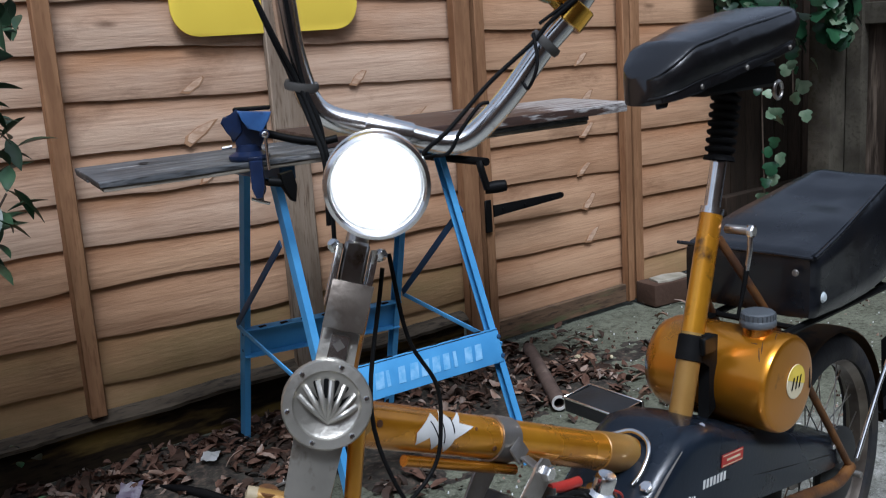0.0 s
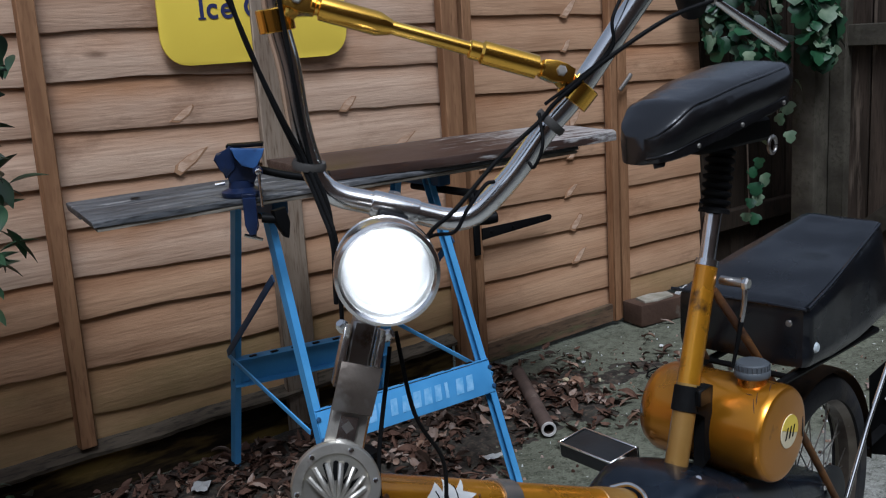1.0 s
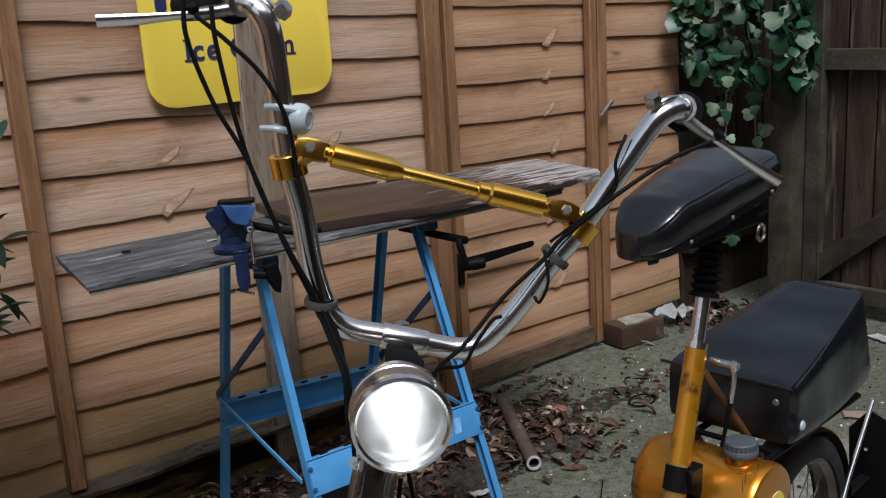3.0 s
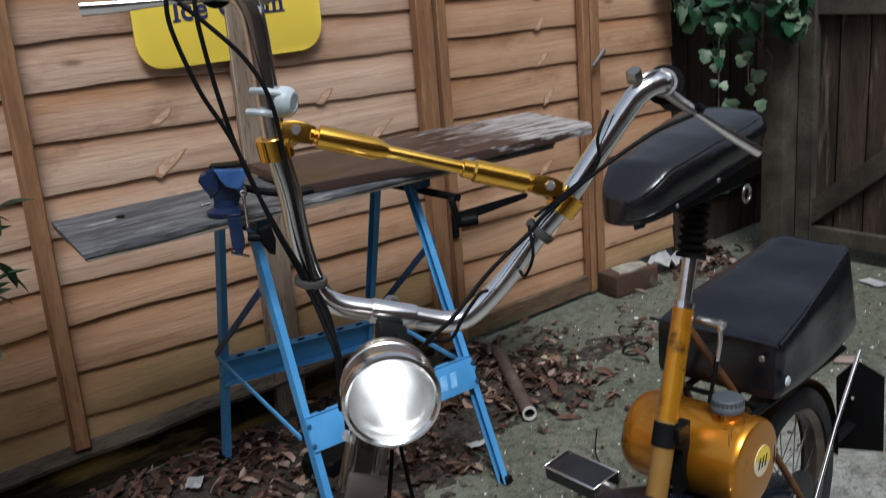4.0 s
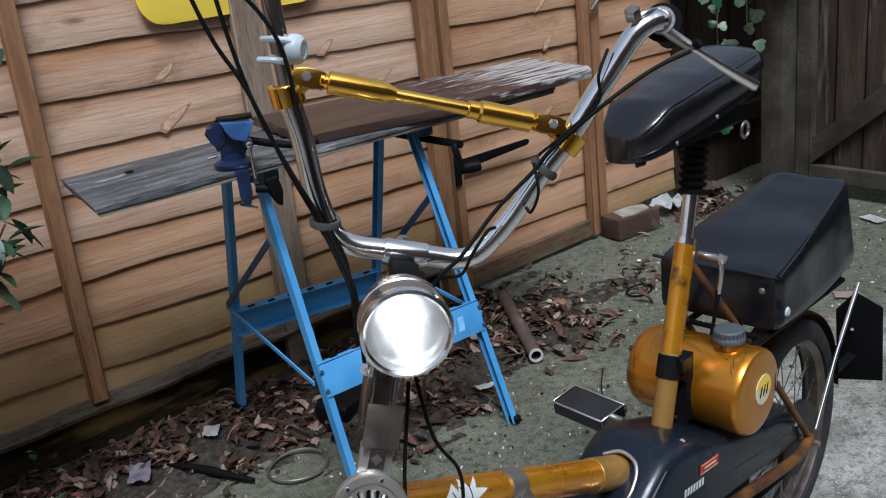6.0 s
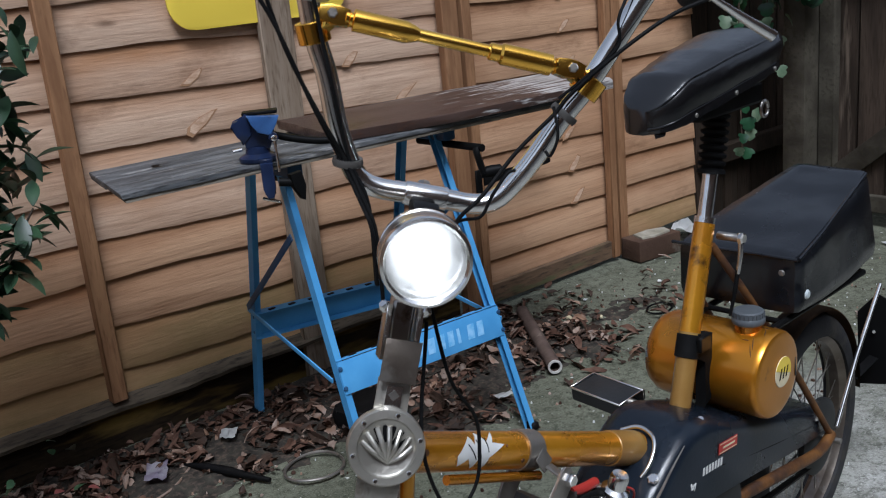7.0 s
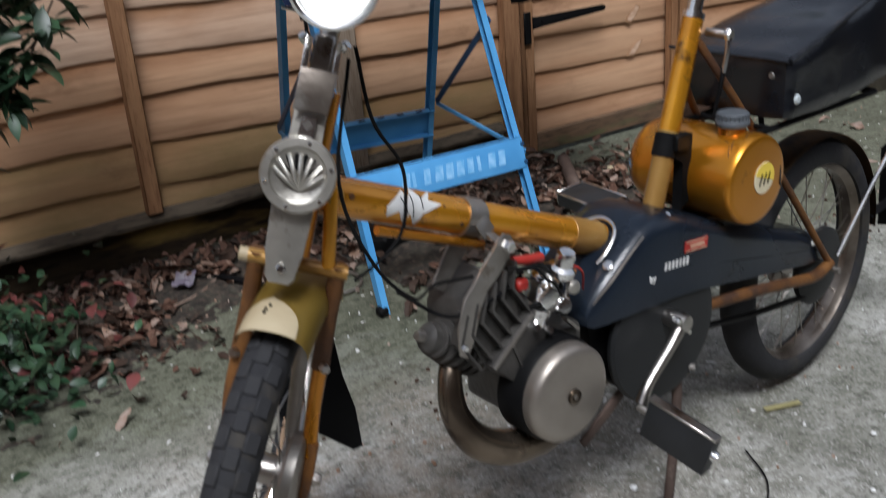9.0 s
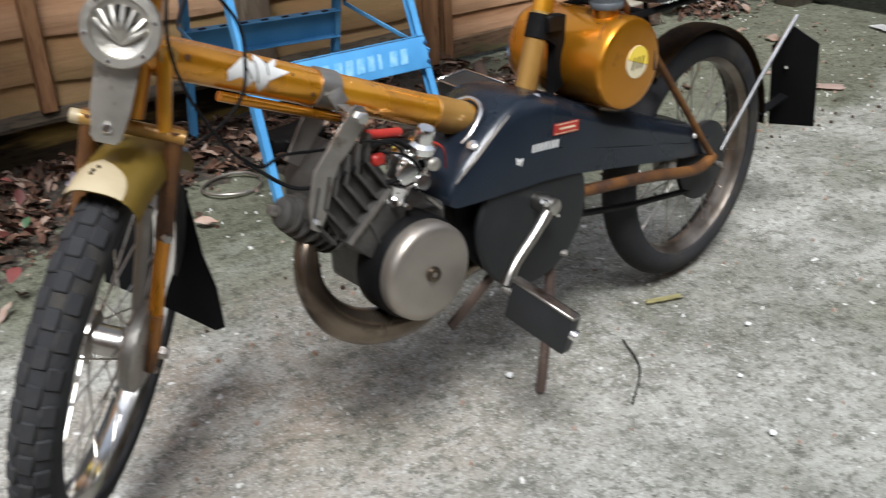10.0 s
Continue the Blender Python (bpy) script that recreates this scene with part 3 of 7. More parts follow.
def fence_panel(name, label, x0, x1, feet, tilt, top, y=2.668, low=2, sag=0.012, lowest=0.10, wood=FENCE, warm=4):
    """Boards by the heights of their feet at x0; tilt is how far each falls towards x1."""
    root = thing(name, label, "fence", kind="structure")
    feet = list(feet)
    while feet[-1] < top:
        feet.append(feet[-1] + 0.127)
    for i, z in enumerate(feet[:-1]):
        t = tilt if i else 0.0
        # Lower boards take browner, darker wood, partly for the shade low on the fence.
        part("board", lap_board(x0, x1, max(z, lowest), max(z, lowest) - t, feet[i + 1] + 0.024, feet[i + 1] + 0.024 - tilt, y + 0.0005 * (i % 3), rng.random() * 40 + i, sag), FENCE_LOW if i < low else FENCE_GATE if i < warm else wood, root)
    part("backing", box(x0 + 0.002, x1 - 0.002, y + 0.012, y + 0.03, lowest, top), FENCE, root)
    return root


def upright(parent, x0, x1, z0, z1, y0, y1, material=BATTEN, label=""):
    bm = box(x0, x1, y0, y1, z0, z1, 0.003, 1)
    return part("batten", bm, material, parent, label)


TOP = 1.80
left_panel = fence_panel("fence_panel_1", "orange-brown overlapped wooden fence panel with wavy board edges", -0.9, 0.918, (0.10, 0.232, 0.350, 0.479, 0.590, 0.708, 0.826, 0.953, 1.080), 0.0, TOP)
upright(left_panel, 0.897, 0.941, 0.146, TOP, 2.612, 2.645)
mid_panel = fence_panel("fence_panel_2", "orange-brown overlapped wooden fence panel behind a workbench", 0.92, 2.235, (0.10, 0.213, 0.340, 0.477, 0.586, 0.712, 0.828, 0.957, 1.084), 0.030, TOP)
for kx, kz, ks in ((1.305, 0.976, 1), (1.305, 0.848, 2), (1.325, 0.729, 3), (1.83, 0.955, 4), (2.03, 0.82, 5)):
    knot_chip(mid_panel, kx, kz, 2.668, ks, 1.25)
upright(mid_panel, 2.176, 2.243, 0.0, TOP, 2.610, 2.645)
part("upright_board", box(1.515, 1.622, 2.622, 2.644, 0.0, 1.32, 0.003, 1), GREYPOST, mid_panel, "grey weathered upright board")
gate_panel = fence_panel("fence_gate_1", "orange-brown overlapped wooden gate with a black strap hinge", 2.272, 2.985, (0.05, 0.165, 0.292, 0.419, 0.545, 0.686, 0.805, 0.942, 1.075), 0.022, TOP, low=0, lowest=0.05, sag=0.006, wood=FENCE_GATE)
upright(gate_panel, 2.268, 2.308, 0.012, TOP, 2.618, 2.645)
upright(gate_panel, 2.962, 2.998, 0.012, TOP, 2.612, 2.645)
part("bottom_rail", box(2.309, 2.961, 2.622, 2.645, 0.012, 0.082, 0.003, 1), RAILWOOD, gate_panel, "damp brown bottom rail")
for kx, kz, ks in ((2.79, 1.205, 6), (2.79, 1.078, 7), (2.79, 0.950, 8), (2.80, 0.812, 9), (2.82, 0.428, 10), (2.82, 0.300, 11), (2.80, 0.692, 12), (2.80, 0.553, 13)):
    knot_chip(gate_panel, kx + 0.012 * math.sin(ks * 2.3), kz, 2.668, ks, 1.1)
far_panel = fence_panel("fence_panel_3", "orange-brown overlapped wooden fence panel overhung with ivy", 3.012, 3.56, (0.05, 0.155, 0.28, 0.40, 0.525, 0.665, 0.785, 0.922, 1.06), 0.010, TOP, low=1, lowest=0.05, sag=0.006, wood=FENCE_GATE)
upright(far_panel, 3.012, 3.062, 0.012, TOP, 2.618, 2.645)
part("latch", tube([(3.0, 2.60, 0.90), (3.035, 2.585, 0.945), (3.045, 2.585, 0.955)], 0.008, 8, curve=False), STEEL, far_panel, "small grey metal latch")

# strap hinge of the gate
strap = [(0, -0.022), (0.03, -0.02), (0.34, -0.012), (0.352, -0.008), (0.355, 0.0), (0.352, 0.008), (0.34, 0.012), (0.03, 0.02), (0, 0.022)]
hinge = part("hinge_strap", slab(strap, 0.006, pose(2.300, 2.612, 0.474, 90, 0, 0) @ pose(0, 0, 0, 0, 0, 1.5) @ Matrix.Scale(0.93, 4), 0.001), BLACKPLASTIC, gate_panel, "black steel strap hinge")
part("hinge_plate", box(2.262, 2.290, 2.608, 2.616, 0.405, 0.515, 0.002, 1), BLACKPLASTIC, hinge)
for hx in (2.34, 2.44, 2.57):
    part("bolt", lathe([(0, 0.004), (0.005, 0.003), (0.006, 0)], 8, pose(hx, 2.609, 0.476, 90)), BLACKPLASTIC, hinge)

gravel = thing("gravel_board", "dark mossy timber gravel board under the fence", "board", kind="structure")
bm = bmesh.new()
n = 110
rows = []
for i in range(n + 1):
    x = -0.9 + 3.07 * i / n
    w = 0.004 * noise.noise((x * 4, 2.0, 0.0))
    rows.append([bm.verts.new(v) for v in ((x, 2.650 + w, -0.01), (x, 2.648 + w, 0.10 + w), (x, 2.650 + w, 0.112 + w), (x, 2.69, 0.118 + w), (x, 2.69, -0.01))])
for a, b in zip(rows, rows[1:]):
    for j in range(5):
        bm.faces.new((a[j], b[j], b[(j + 1) % 5], a[(j + 1) % 5]))
bm.faces.new(rows[0])
bm.faces.new(rows[-1][::-1])
part("plank", bm, SLEEPER, gravel)
bm = bmesh.new()
rows = []
for i in range(n + 1):
    x = -0.9 + 3.07 * i / n
    w = 0.004 * noise.noise((x * 5, 7.0, 0.0)) + 0.002 * noise.noise((x * 21, 7.0, 0.0))
    rows.append([bm.verts.new(v) for v in ((x, 2.618 + w, 0.113 + w), (x, 2.616 + w, 0.124 + w), (x, 2.640, 0.143 + w), (x, 2.664, 0.146 + w), (x, 2.664, 0.111 + w))])
for a, b in zip(rows, rows[1:]):
    for j in range(5):
        bm.faces.new((a[j], b[j], b[(j + 1) % 5], a[(j + 1) % 5]))
bm.faces.new(rows[0])
bm.faces.new(rows[-1][::-1])
part("capping_strip", bm, CAPSTRIP, gravel, "grey weathered capping strip")

# old dark fence beside the panel, its post, and the dark gate that closes the yard
old = thing("old_fence", "old board fence, coloured dark for the shade behind ivy", "fence", kind="structure")
for i in range(9):
    x = 3.57 + i * 0.105
    part("board", box(x, x + 0.098, 2.66 + 0.004 * (i % 2), 2.675 + 0.004 * (i % 2), 0.0, TOP, 0.002, 1), SHADEWOOD, old)
part("rail", box(3.57, 4.5, 2.61, 2.655, 0.25, 0.33, 0.004, 1), SHADEWOOD, old)
post = part("gate_post", box(3.80, 3.93, 2.285, 2.385, -0.02, 1.9, 0.008, 2), OLDRAIL)
tagged(post, "square grey weathered timber gate post", "post", kind="structure")
gate = thing("gate_2", "old dark plank gate with grey rails and a diagonal brace", "gate", kind="structure")
for i in range(15):
    y = 2.26 - i * 0.125
    part("plank", box(3.955, 3.975, y - 0.118, y, 0.07 + 0.01 * rng.random(), 1.85, 0.003, 1), GATEWOOD, gate)
part("rail", box(3.915, 3.952, 0.4, 2.28, 1.0, 1.085, 0.004, 1), OLDRAIL, gate)
part("rail", box(3.915, 3.952, 0.4, 2.28, 0.055, 0.125, 0.004, 1), OLDRAIL, gate)
part("brace", bar((3.934, 2.26, 0.15), (3.934, 1.2, 1.02), 0.085, 0.03, (0, 0, 1), 0.003), OLDRAIL, gate)
part("jamb", box(3.90, 3.952, 2.215, 2.283, 0.02, 1.85, 0.004, 1), OLDRAIL, gate)

# unseen wall added behind the camera: closes the yard and blocks low sky light
back_wall = part("wall_house", box(-6.0, 6.0, -3.3, -3.1, 0.0, 4.8), mat("back_wall_dark", (0.13, 0.085, 0.062), 0.9, second=(0.09, 0.058, 0.045), scale=2, bump=0.3, bump_scale=40))
tagged(back_wall, "plain dark brick wall, unseen, added to block low sky light", "wall", kind="structure")

# ---- sign on the fence ----
sign = thing("sign", "yellow rounded plastic ice cream sign hung on the fence", "sign", pose(1.54, 2.634, 1.10))


def rounded(x0, x1, y0, y1, r, n=8):
    out = []
    for cx, cy, a0 in ((x1 - r, y1 - r, 0), (x0 + r, y1 - r, 90), (x0 + r, y0 + r, 180), (x1 - r, y0 + r, 270)):
        out += [(cx + r * math.cos(radians(a0 + 90 * i / n)), cy + r * math.sin(radians(a0 + 90 * i / n))) for i in range(n + 1)]
    return out


part("board", slab(rounded(-0.29, 0.29, 0.0, 0.44, 0.075), 0.006, pose(0, 0, 0, 90), 0.001), YELLOW, sign)


def serif_word(word, x0, x1, z, size, parent):
    """Letters set one by one between x0 and x1, with small feet on their stems."""
    obs = [text("lettering", ch, size, Matrix.Identity(4), NAVY, parent) for ch in word]
    spans = [(min(v.co.x for v in ob.data.vertices), max(v.co.x for v in ob.data.vertices), min(v.co.y for v in ob.data.vertices), max(v.co.y for v in ob.data.vertices)) for ob in obs]
    wide = sum(b - a for a, b, _, _ in spans)
    gap = (x1 - x0 - wide) / max(1, len(word) - 1)
    x, foot = x0, spans[-1][2]
    for ch, ob, (a, b, lo, hi) in zip(word, obs, spans):
        m = pose(x - a, -0.0045, z - foot, 90)
        stems = {"I": ((a + b) / 2,), "r": (a + 0.006,), "m": (a + 0.005, (a + b) / 2, b - 0.005)}.get(ch, ())
        for c in stems:
            part("serif", box(c - 0.011, c + 0.011, lo - 0.001, lo + 0.004, -0.0004, 0.0004), NAVY, ob, m=m)
        if ch in "Ir":
            c = stems[0]
            part("serif", box(c - 0.011, c + (0.011 if ch == "I" else 0.004), hi - 0.005, hi, -0.0004, 0.0004), NAVY, ob, m=m)
        ob.data.transform(m)
        x += b - a + gap


serif_word("Ice", -0.172, -0.075, 0.118, 0.080, sign)
serif_word("Cream", -0.040, 0.162, 0.118, 0.080, sign)
part("print_mark", slab(rounded(-0.016, 0.016, 0.0, 0.06, 0.014, 5), 0.001, pose(-0.228, -0.0042, 0.246, 90)), NAVY, sign, "blue printed mark")

# ---- workbench with planks and vise ----
bench = thing("workbench", "light blue folding steel workbench with white lettering", "workbench")
LEGS = {"a": ((1.268, 2.52, 0.0), (1.258, 2.33, 0.775)), "b": ((1.216, 1.872, 0.0), (1.216, 2.105, 0.79)),
        "c": ((1.705, 2.43, 0.0), (1.70, 2.245, 0.775)), "d": ((1.722, 1.838, 0.0), (1.692, 2.100, 0.79))}


def lerp(k, t):
    a, b = LEGS[k]
    return Vector(a).lerp(Vector(b), t)


for k, (a, b) in LEGS.items():
    d = (Vector(b) - Vector(a)).normalized()
    side = 1 if k in "ab" else -1
    lm4 = axes((Vector(a) + Vector(b)) / 2, d, (0, 1, 0))
    s = 1 if lm4.to_3x3().col[1].x * side > 0 else -1
    bm = slab([(-0.0125, -0.0015 * s), (0.0125, -0.0015 * s), (0.0125, 0.016 * s), (0.0100, 0.016 * s), (0.0100, 0.0010 * s), (-0.0100, 0.0010 * s), (-0.0100, 0.016 * s), (-0.0125, 0.016 * s)], (Vector(b) - Vector(a)).length, lm4)
    leg = part("leg", bm, BLUE, bench)
    foot = box(-0.012, 0.012, -0.015, 0.015, 0.0, 0.022, 0.004, 1)
    foot.transform(Matrix.Translation(a))
    part("rubber_foot", foot, BLACKRUBBER, leg)
for p, q, name in (("b", "d", "front_bar"), ("a", "c", "back_bar")):
    k = 0.375 if name == "front_bar" else 0.39
    a, b = lerp(p, k), lerp(q, k)
    if name == "front_bar":
        a, b = a + Vector((0.0, -0.016, 0)), b + Vector((0.0, -0.016, 0))
    up = (lerp(p, 1) - lerp(p, 0)).normalized()
    bm = bar(a, b, 0.080, 0.0025, up, 0.0008)
    inward = Vector((0, 0.012 if name == "front_bar" else -0.012, 0))
    for s in (-0.040, 0.040):
        bar(a + up * s + inward, b + up * s + inward, 0.0025, 0.024, up, 0.0006, bm)
    fb = part(name, bm, BLUE, bench)
    for i in range(7):
        c = a.lerp(b, (i + 0.8) / 7.6) + up * 0.041
        part("slot", box(-0.011, 0.011, -0.006, 0.006, -0.001, 0.0025, 0.002, 1, ), BLACKPLASTIC, fb).matrix_basis = Matrix.Translation(c + inward)
    for e, w in ((a, 0.012), (b, -0.012)):
        for s in (-0.024, 0.024):
            part("bolt", lathe([(0, 0.005), (0.005, 0.004), (0.006, 0)], 8, axes(e + up * s + Vector((w * 0.2, -0.002, 0)), (0, -1, 0.1))), BLUESHADED, fb)
    if name == "front_bar":
        mid = a.lerp(b, 0.56) - Vector((0, 0.0022, 0))
        tilt = math.degrees(math.atan2(b.z - a.z, b.x - a.x))
        yaw = math.degrees(math.atan2(b.y - a.y, b.x - a.x))
        m = Matrix.Translation(mid) @ pose(0, 0, 0, 0, 0, yaw) @ pose(0, 0, 0, 90 - 17, 0, 0)
        for i, wd in enumerate((0.030, 0.012, 0.024, 0.030, 0.028, 0.028, 0.024, 0.012, 0.028, 0.026)):
            x = -0.155 + i * 0.032
            strokes = slab([(x, -0.019), (x + wd * 0.8, -0.019), (x + wd, 0.019), (x + wd * 0.25, 0.019)], 0.0006, m)
            part("print_bar", strokes, WHITEPAINT, fb, "faded white printed mark")
for p, q in (("a", "b"), ("c", "d")):
    n = Vector((-0.016, 0, 0)) if p == "a" else Vector((0.016, 0, 0))
    part("brace", bar(lerp(p, 0.46) + n, lerp(q, 0.37) + n, 0.012, 0.004, (0, 0, 1), 0.001), BLUE, bench)
    part("brace", bar(lerp(p, 0.465) + n, lerp(q, 0.80) + n, 0.018, 0.004, (0, 0, 1), 0.001), BLUESHADED, bench)
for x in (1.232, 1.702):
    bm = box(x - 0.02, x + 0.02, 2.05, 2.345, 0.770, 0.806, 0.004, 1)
    head = part("top_rail", bm, BLUESHADED, bench)
    part("screw", tube([(x + 0.012, 1.94 if x > 1.5 else 2.10, 0.757), (x + 0.012, 2.2, 0.757)], 0.010, 10, curve=False), BLACKPLASTIC, head)
crank = part("crank_handle", tube([(1.704, 1.955, 0.757), (1.702, 1.948, 0.74), (1.716, 1.945, 0.69)], 0.009, 8, n=4), BLACKPLASTIC, bench, "black crank handle")
part("knob", lathe([(0, 0), (0.014, 0.0), (0.016, 0.03), (0.014, 0.052), (0.009, 0.055), (0.008, 0.01), (0, 0.01)], 14, axes((1.716, 1.955, 0.69), (0.75, -0.62, 0.1))), BLACKPLASTIC, crank)
crank2 = part("crank_handle", tube([(1.148, 1.985, 0.785), (1.176, 1.970, 0.780)], 0.010, 10, curve=False), BLACKPLASTIC, bench, "black crank handle")
part("knob", slab([(-0.016, 0.0), (0.014, 0.004), (0.022, -0.03), (0.016, -0.064), (0.008, -0.060), (-0.010, -0.03)], 0.018, pose(1.180, 1.968, 0.800, 90, 0, 0), 0.004), BLACKPLASTIC, crank2)


grey = thing("weathered_plank", "grey weathered grooved plank lying across the workbench", "board")


def worn_slab(poly, thick, m, seed):
    """A slab whose faces and edges wander a little, as old timber does."""
    bm = slab(poly, thick, None, 0.003)
    bmesh.ops.subdivide_edges(bm, edges=[e for e in bm.edges if e.calc_length() > 0.25], cuts=22, use_grid_fill=True)
    for v in bm.verts:
        v.co.z += 0.0016 * noise.noise((v.co.x * 5, v.co.y * 9, seed))
        v.co.y += 0.0030 * noise.noise((v.co.x * 7, v.co.z * 60, seed + 4.0))
        v.co.x += 0.0060 * noise.noise((seed, v.co.y * 40, v.co.z * 50))
    bm.transform(m)
    return bm


part("half", worn_slab([(0.803, 2.018), (2.105, 1.972), (2.115, 2.135), (0.836, 2.196)], 0.012, pose(0, 0, 0.8225), 1), GREYWOOD, grey)
part("lower_edge", worn_slab([(0.810, 2.021), (2.103, 1.975), (2.112, 2.133), (0.842, 2.192)], 0.009, pose(0, 0, 0.8115), 2), PALEEDGE, grey, "pale worn lower edge")
part("half", worn_slab([(0.840, 2.206), (2.115, 2.145), (2.12, 2.32), (0.872, 2.372)], 0.018, pose(0, 0, 0.8160), 3), GREYWOOD, grey)
part("bore", lathe([(0, 0.0005), (0.011, 0.0005), (0.011, 0.0)], 14, pose(0.985, 2.255, 0.8285)), BLACKPLASTIC, grey, "dark drilled bore")
brown = part("brown_board", worn_slab([(1.335, 2.045), (1.675, 1.968), (2.225, 1.942), (2.262, 1.985), (2.325, 2.285), (1.40, 2.40)], 0.024, pose(0, 0, 0.8415), 5), BROWNBOARD)
tagged(brown, "dark brown varnished board with worn pale patches, on the plank", "board")

vise = thing("bench_vise", "small dark blue clamp-on bench vise gripping the plank", "vise", pose(1.140, 2.045, 0.829, 0, 0, -31))
part("base", lathe([(0, 0), (0.041, 0), (0.044, 0.004), (0.044, 0.011), (0.036, 0.015), (0.028, 0.019), (0.026, 0.034), (0, 0.034)], 28), VISEBLUE, vise)
part("body", slab([(-0.024, 0.030), (0.028, 0.028), (0.040, 0.052), (0.046, 0.098), (-0.012, 0.100), (-0.032, 0.070)], 0.046, pose(0.0, 0.004, 0, 90), 0.005), VISEBLUE, vise)
part("jaw", slab([(-0.014, 0.106), (0.056, 0.100), (0.050, 0.084), (0.034, 0.060), (0.006, 0.068), (-0.006, 0.088)], 0.024, pose(0, -0.030, 0, 90), 0.003), VISEFACE, vise, "blue enamelled jaw in a lit tone")
part("jaw", slab([(-0.052, 0.082), (-0.046, 0.094), (-0.030, 0.094), (-0.018, 0.110), (-0.008, 0.106), (-0.008, 0.062), (-0.030, 0.040), (-0.036, 0.062)], 0.034, pose(0, -0.006, 0, 90), 0.004), VISEBLUE, vise)
part("jaw_face", box(-0.024, 0.054, -0.020, 0.018, 0.104, 0.112, 0.002, 1), BLACKPLASTIC, vise, "worn black jaw plate")
part("lock_screw", tube([(-0.054, -0.020, 0.030), (-0.034, -0.014, 0.032)], 0.0042, 8, curve=False), CHROME, vise)
part("slide_bar", tube([(0.030, 0.004, 0.056), (0.095, 0.010, 0.036), (0.150, 0.014, 0.026), (0.19, 0.016, 0.030)], 0.0085, 10), BLACKPLASTIC, vise, "black steel slide bar")
boss = part("screw", tube([(0.036, -0.020, 0.056), (0.040, -0.056, 0.056)], 0.010, 14, curve=False), VISEBLUE, vise)
part("screw_end", lathe([(0, 0.009), (0.006, 0.007), (0.0085, 0.0), (0.0075, -0.006), (0, -0.006)], 14, axes((0.040, -0.058, 0.056), (0.0, -1, 0.1))), CHROME, boss)
part("tommy_bar", tube([(0.041, -0.060, 0.060), (0.042, -0.061, -0.018)], 0.0034, 8, curve=False), CHROME, boss)
clamp = part("clamp", slab([(0.002, 0.002), (0.030, 0.002), (0.030, -0.052), (0.024, -0.076), (0.010, -0.078), (0.002, -0.056)], 0.018, pose(0, -0.052, 0, 90), 0.004), VISEBLUE, vise)
part("clamp_arm", box(0.0, 0.030, -0.050, 0.0, 0.0005, 0.010, 0.002, 1), VISEBLUE, clamp)
part("clamp_foot", box(0.004, 0.028, -0.050, 0.012, -0.072, -0.058, 0.003, 1), VISEBLUE, clamp)
part("clamp_screw", tube([(0.016, -0.012, -0.092), (0.016, -0.012, -0.026)], 0.006, 10, curve=False), STEEL, clamp)
part("tommy_bar", tube([(-0.004, -0.022, -0.082), (0.034, -0.018, -0.096)], 0.0036, 8, curve=False), CHROME, clamp)


# unseen plain fences that close the yard on both sides and beyond the panels
# Added to cut low sky light as well as to enclose the yard.
for name, label, x0, x1, y0, y1 in (("fence_west", "plain brown board fence, unseen, added to close the yard and cut sky light", -3.06, -3.0, -4.0, 2.70), ("fence_north", "plain brown board fence, unseen, added to close the yard and cut sky light", -3.0, -0.9, 2.65, 2.70),
                                    ("fence_east", "plain dark board fence, unseen, added to close the yard and cut sky light", 4.9, 4.96, -4.0, 3.0)):
    root = thing(name, label, "fence", kind="structure")
    part("boards", box(x0, x1, y0, y1, 0.0, 1.8, 0.004, 1), FENCE if name != "fence_east" else SHADEWOOD, root)

# ---- moped ----
moped = thing("moped", "gold-painted old small-wheeled moped with chrome handlebars on its stand", "moped", pose(0.65, 0.93, 0.0, 0, 0, 5.1))
RAKE, STEER = math.asin(0.356), radians(54.5)
cr, sr, ct, sn = math.cos(RAKE), math.sin(RAKE), math.cos(STEER), math.sin(STEER)
FWD, ACROSS, UPAX = Vector((-cr * ct, -sn, sr * ct)), Vector((cr * sn, -ct, -sr * sn)), Vector((sr, 0, cr))
HEAD = Vector((0.08, 0.0, 0.972))
# steering frame: x ahead of the fork, y towards the rider's left grip, z up the steering axis
ST = Matrix(((FWD.x, ACROSS.x, UPAX.x, HEAD.x), (FWD.y, ACROSS.y, UPAX.y, HEAD.y), (FWD.z, ACROSS.z, UPAX.z, HEAD.z), (0, 0, 0, 1)))


def bolt(parent, at, along, r=0.006, h=0.006, material=None, m=None):
    bm = lathe([(0, h), (r * 0.75, h), (r, h * 0.6), (r, -0.002), (0, -0.002)], 6, axes(at, along))
    return part("bolt", bm, material or CHROME, parent, m=m)


def cable(pts, r=0.0035, name="cable", m=None, material=None, parent=None):
    return part(name, tube(pts, r, 8, n=7), material or BLACKRUBBER, parent or moped, m=m)


# frame tubes
frame_tube = part("main_tube", tube([(-0.02, 0, 0.703), (0.485, 0, 0.487)], 0.0245, 28, curve=False), GOLDGRIMY, moped)
part("head_tube", tube([HEAD + UPAX * -0.36 + ACROSS * 0.010, HEAD + UPAX * -0.17 + ACROSS * 0.010], 0.017, 24, curve=False), GOLD, moped)
part("seat_tube", tube([(0.592, 0.002, 0.487), (0.710, 0.018, 0.786)], 0.0168, 24, curve=False), GOLDGRIMY, moped)
part("seat_tube_sleeve", tube([(0.5925, 0.002, 0.489), (0.644, 0.009, 0.619)], 0.0171, 24, curve=False), GOLDWORN, moped, "faded olive lower sleeve")
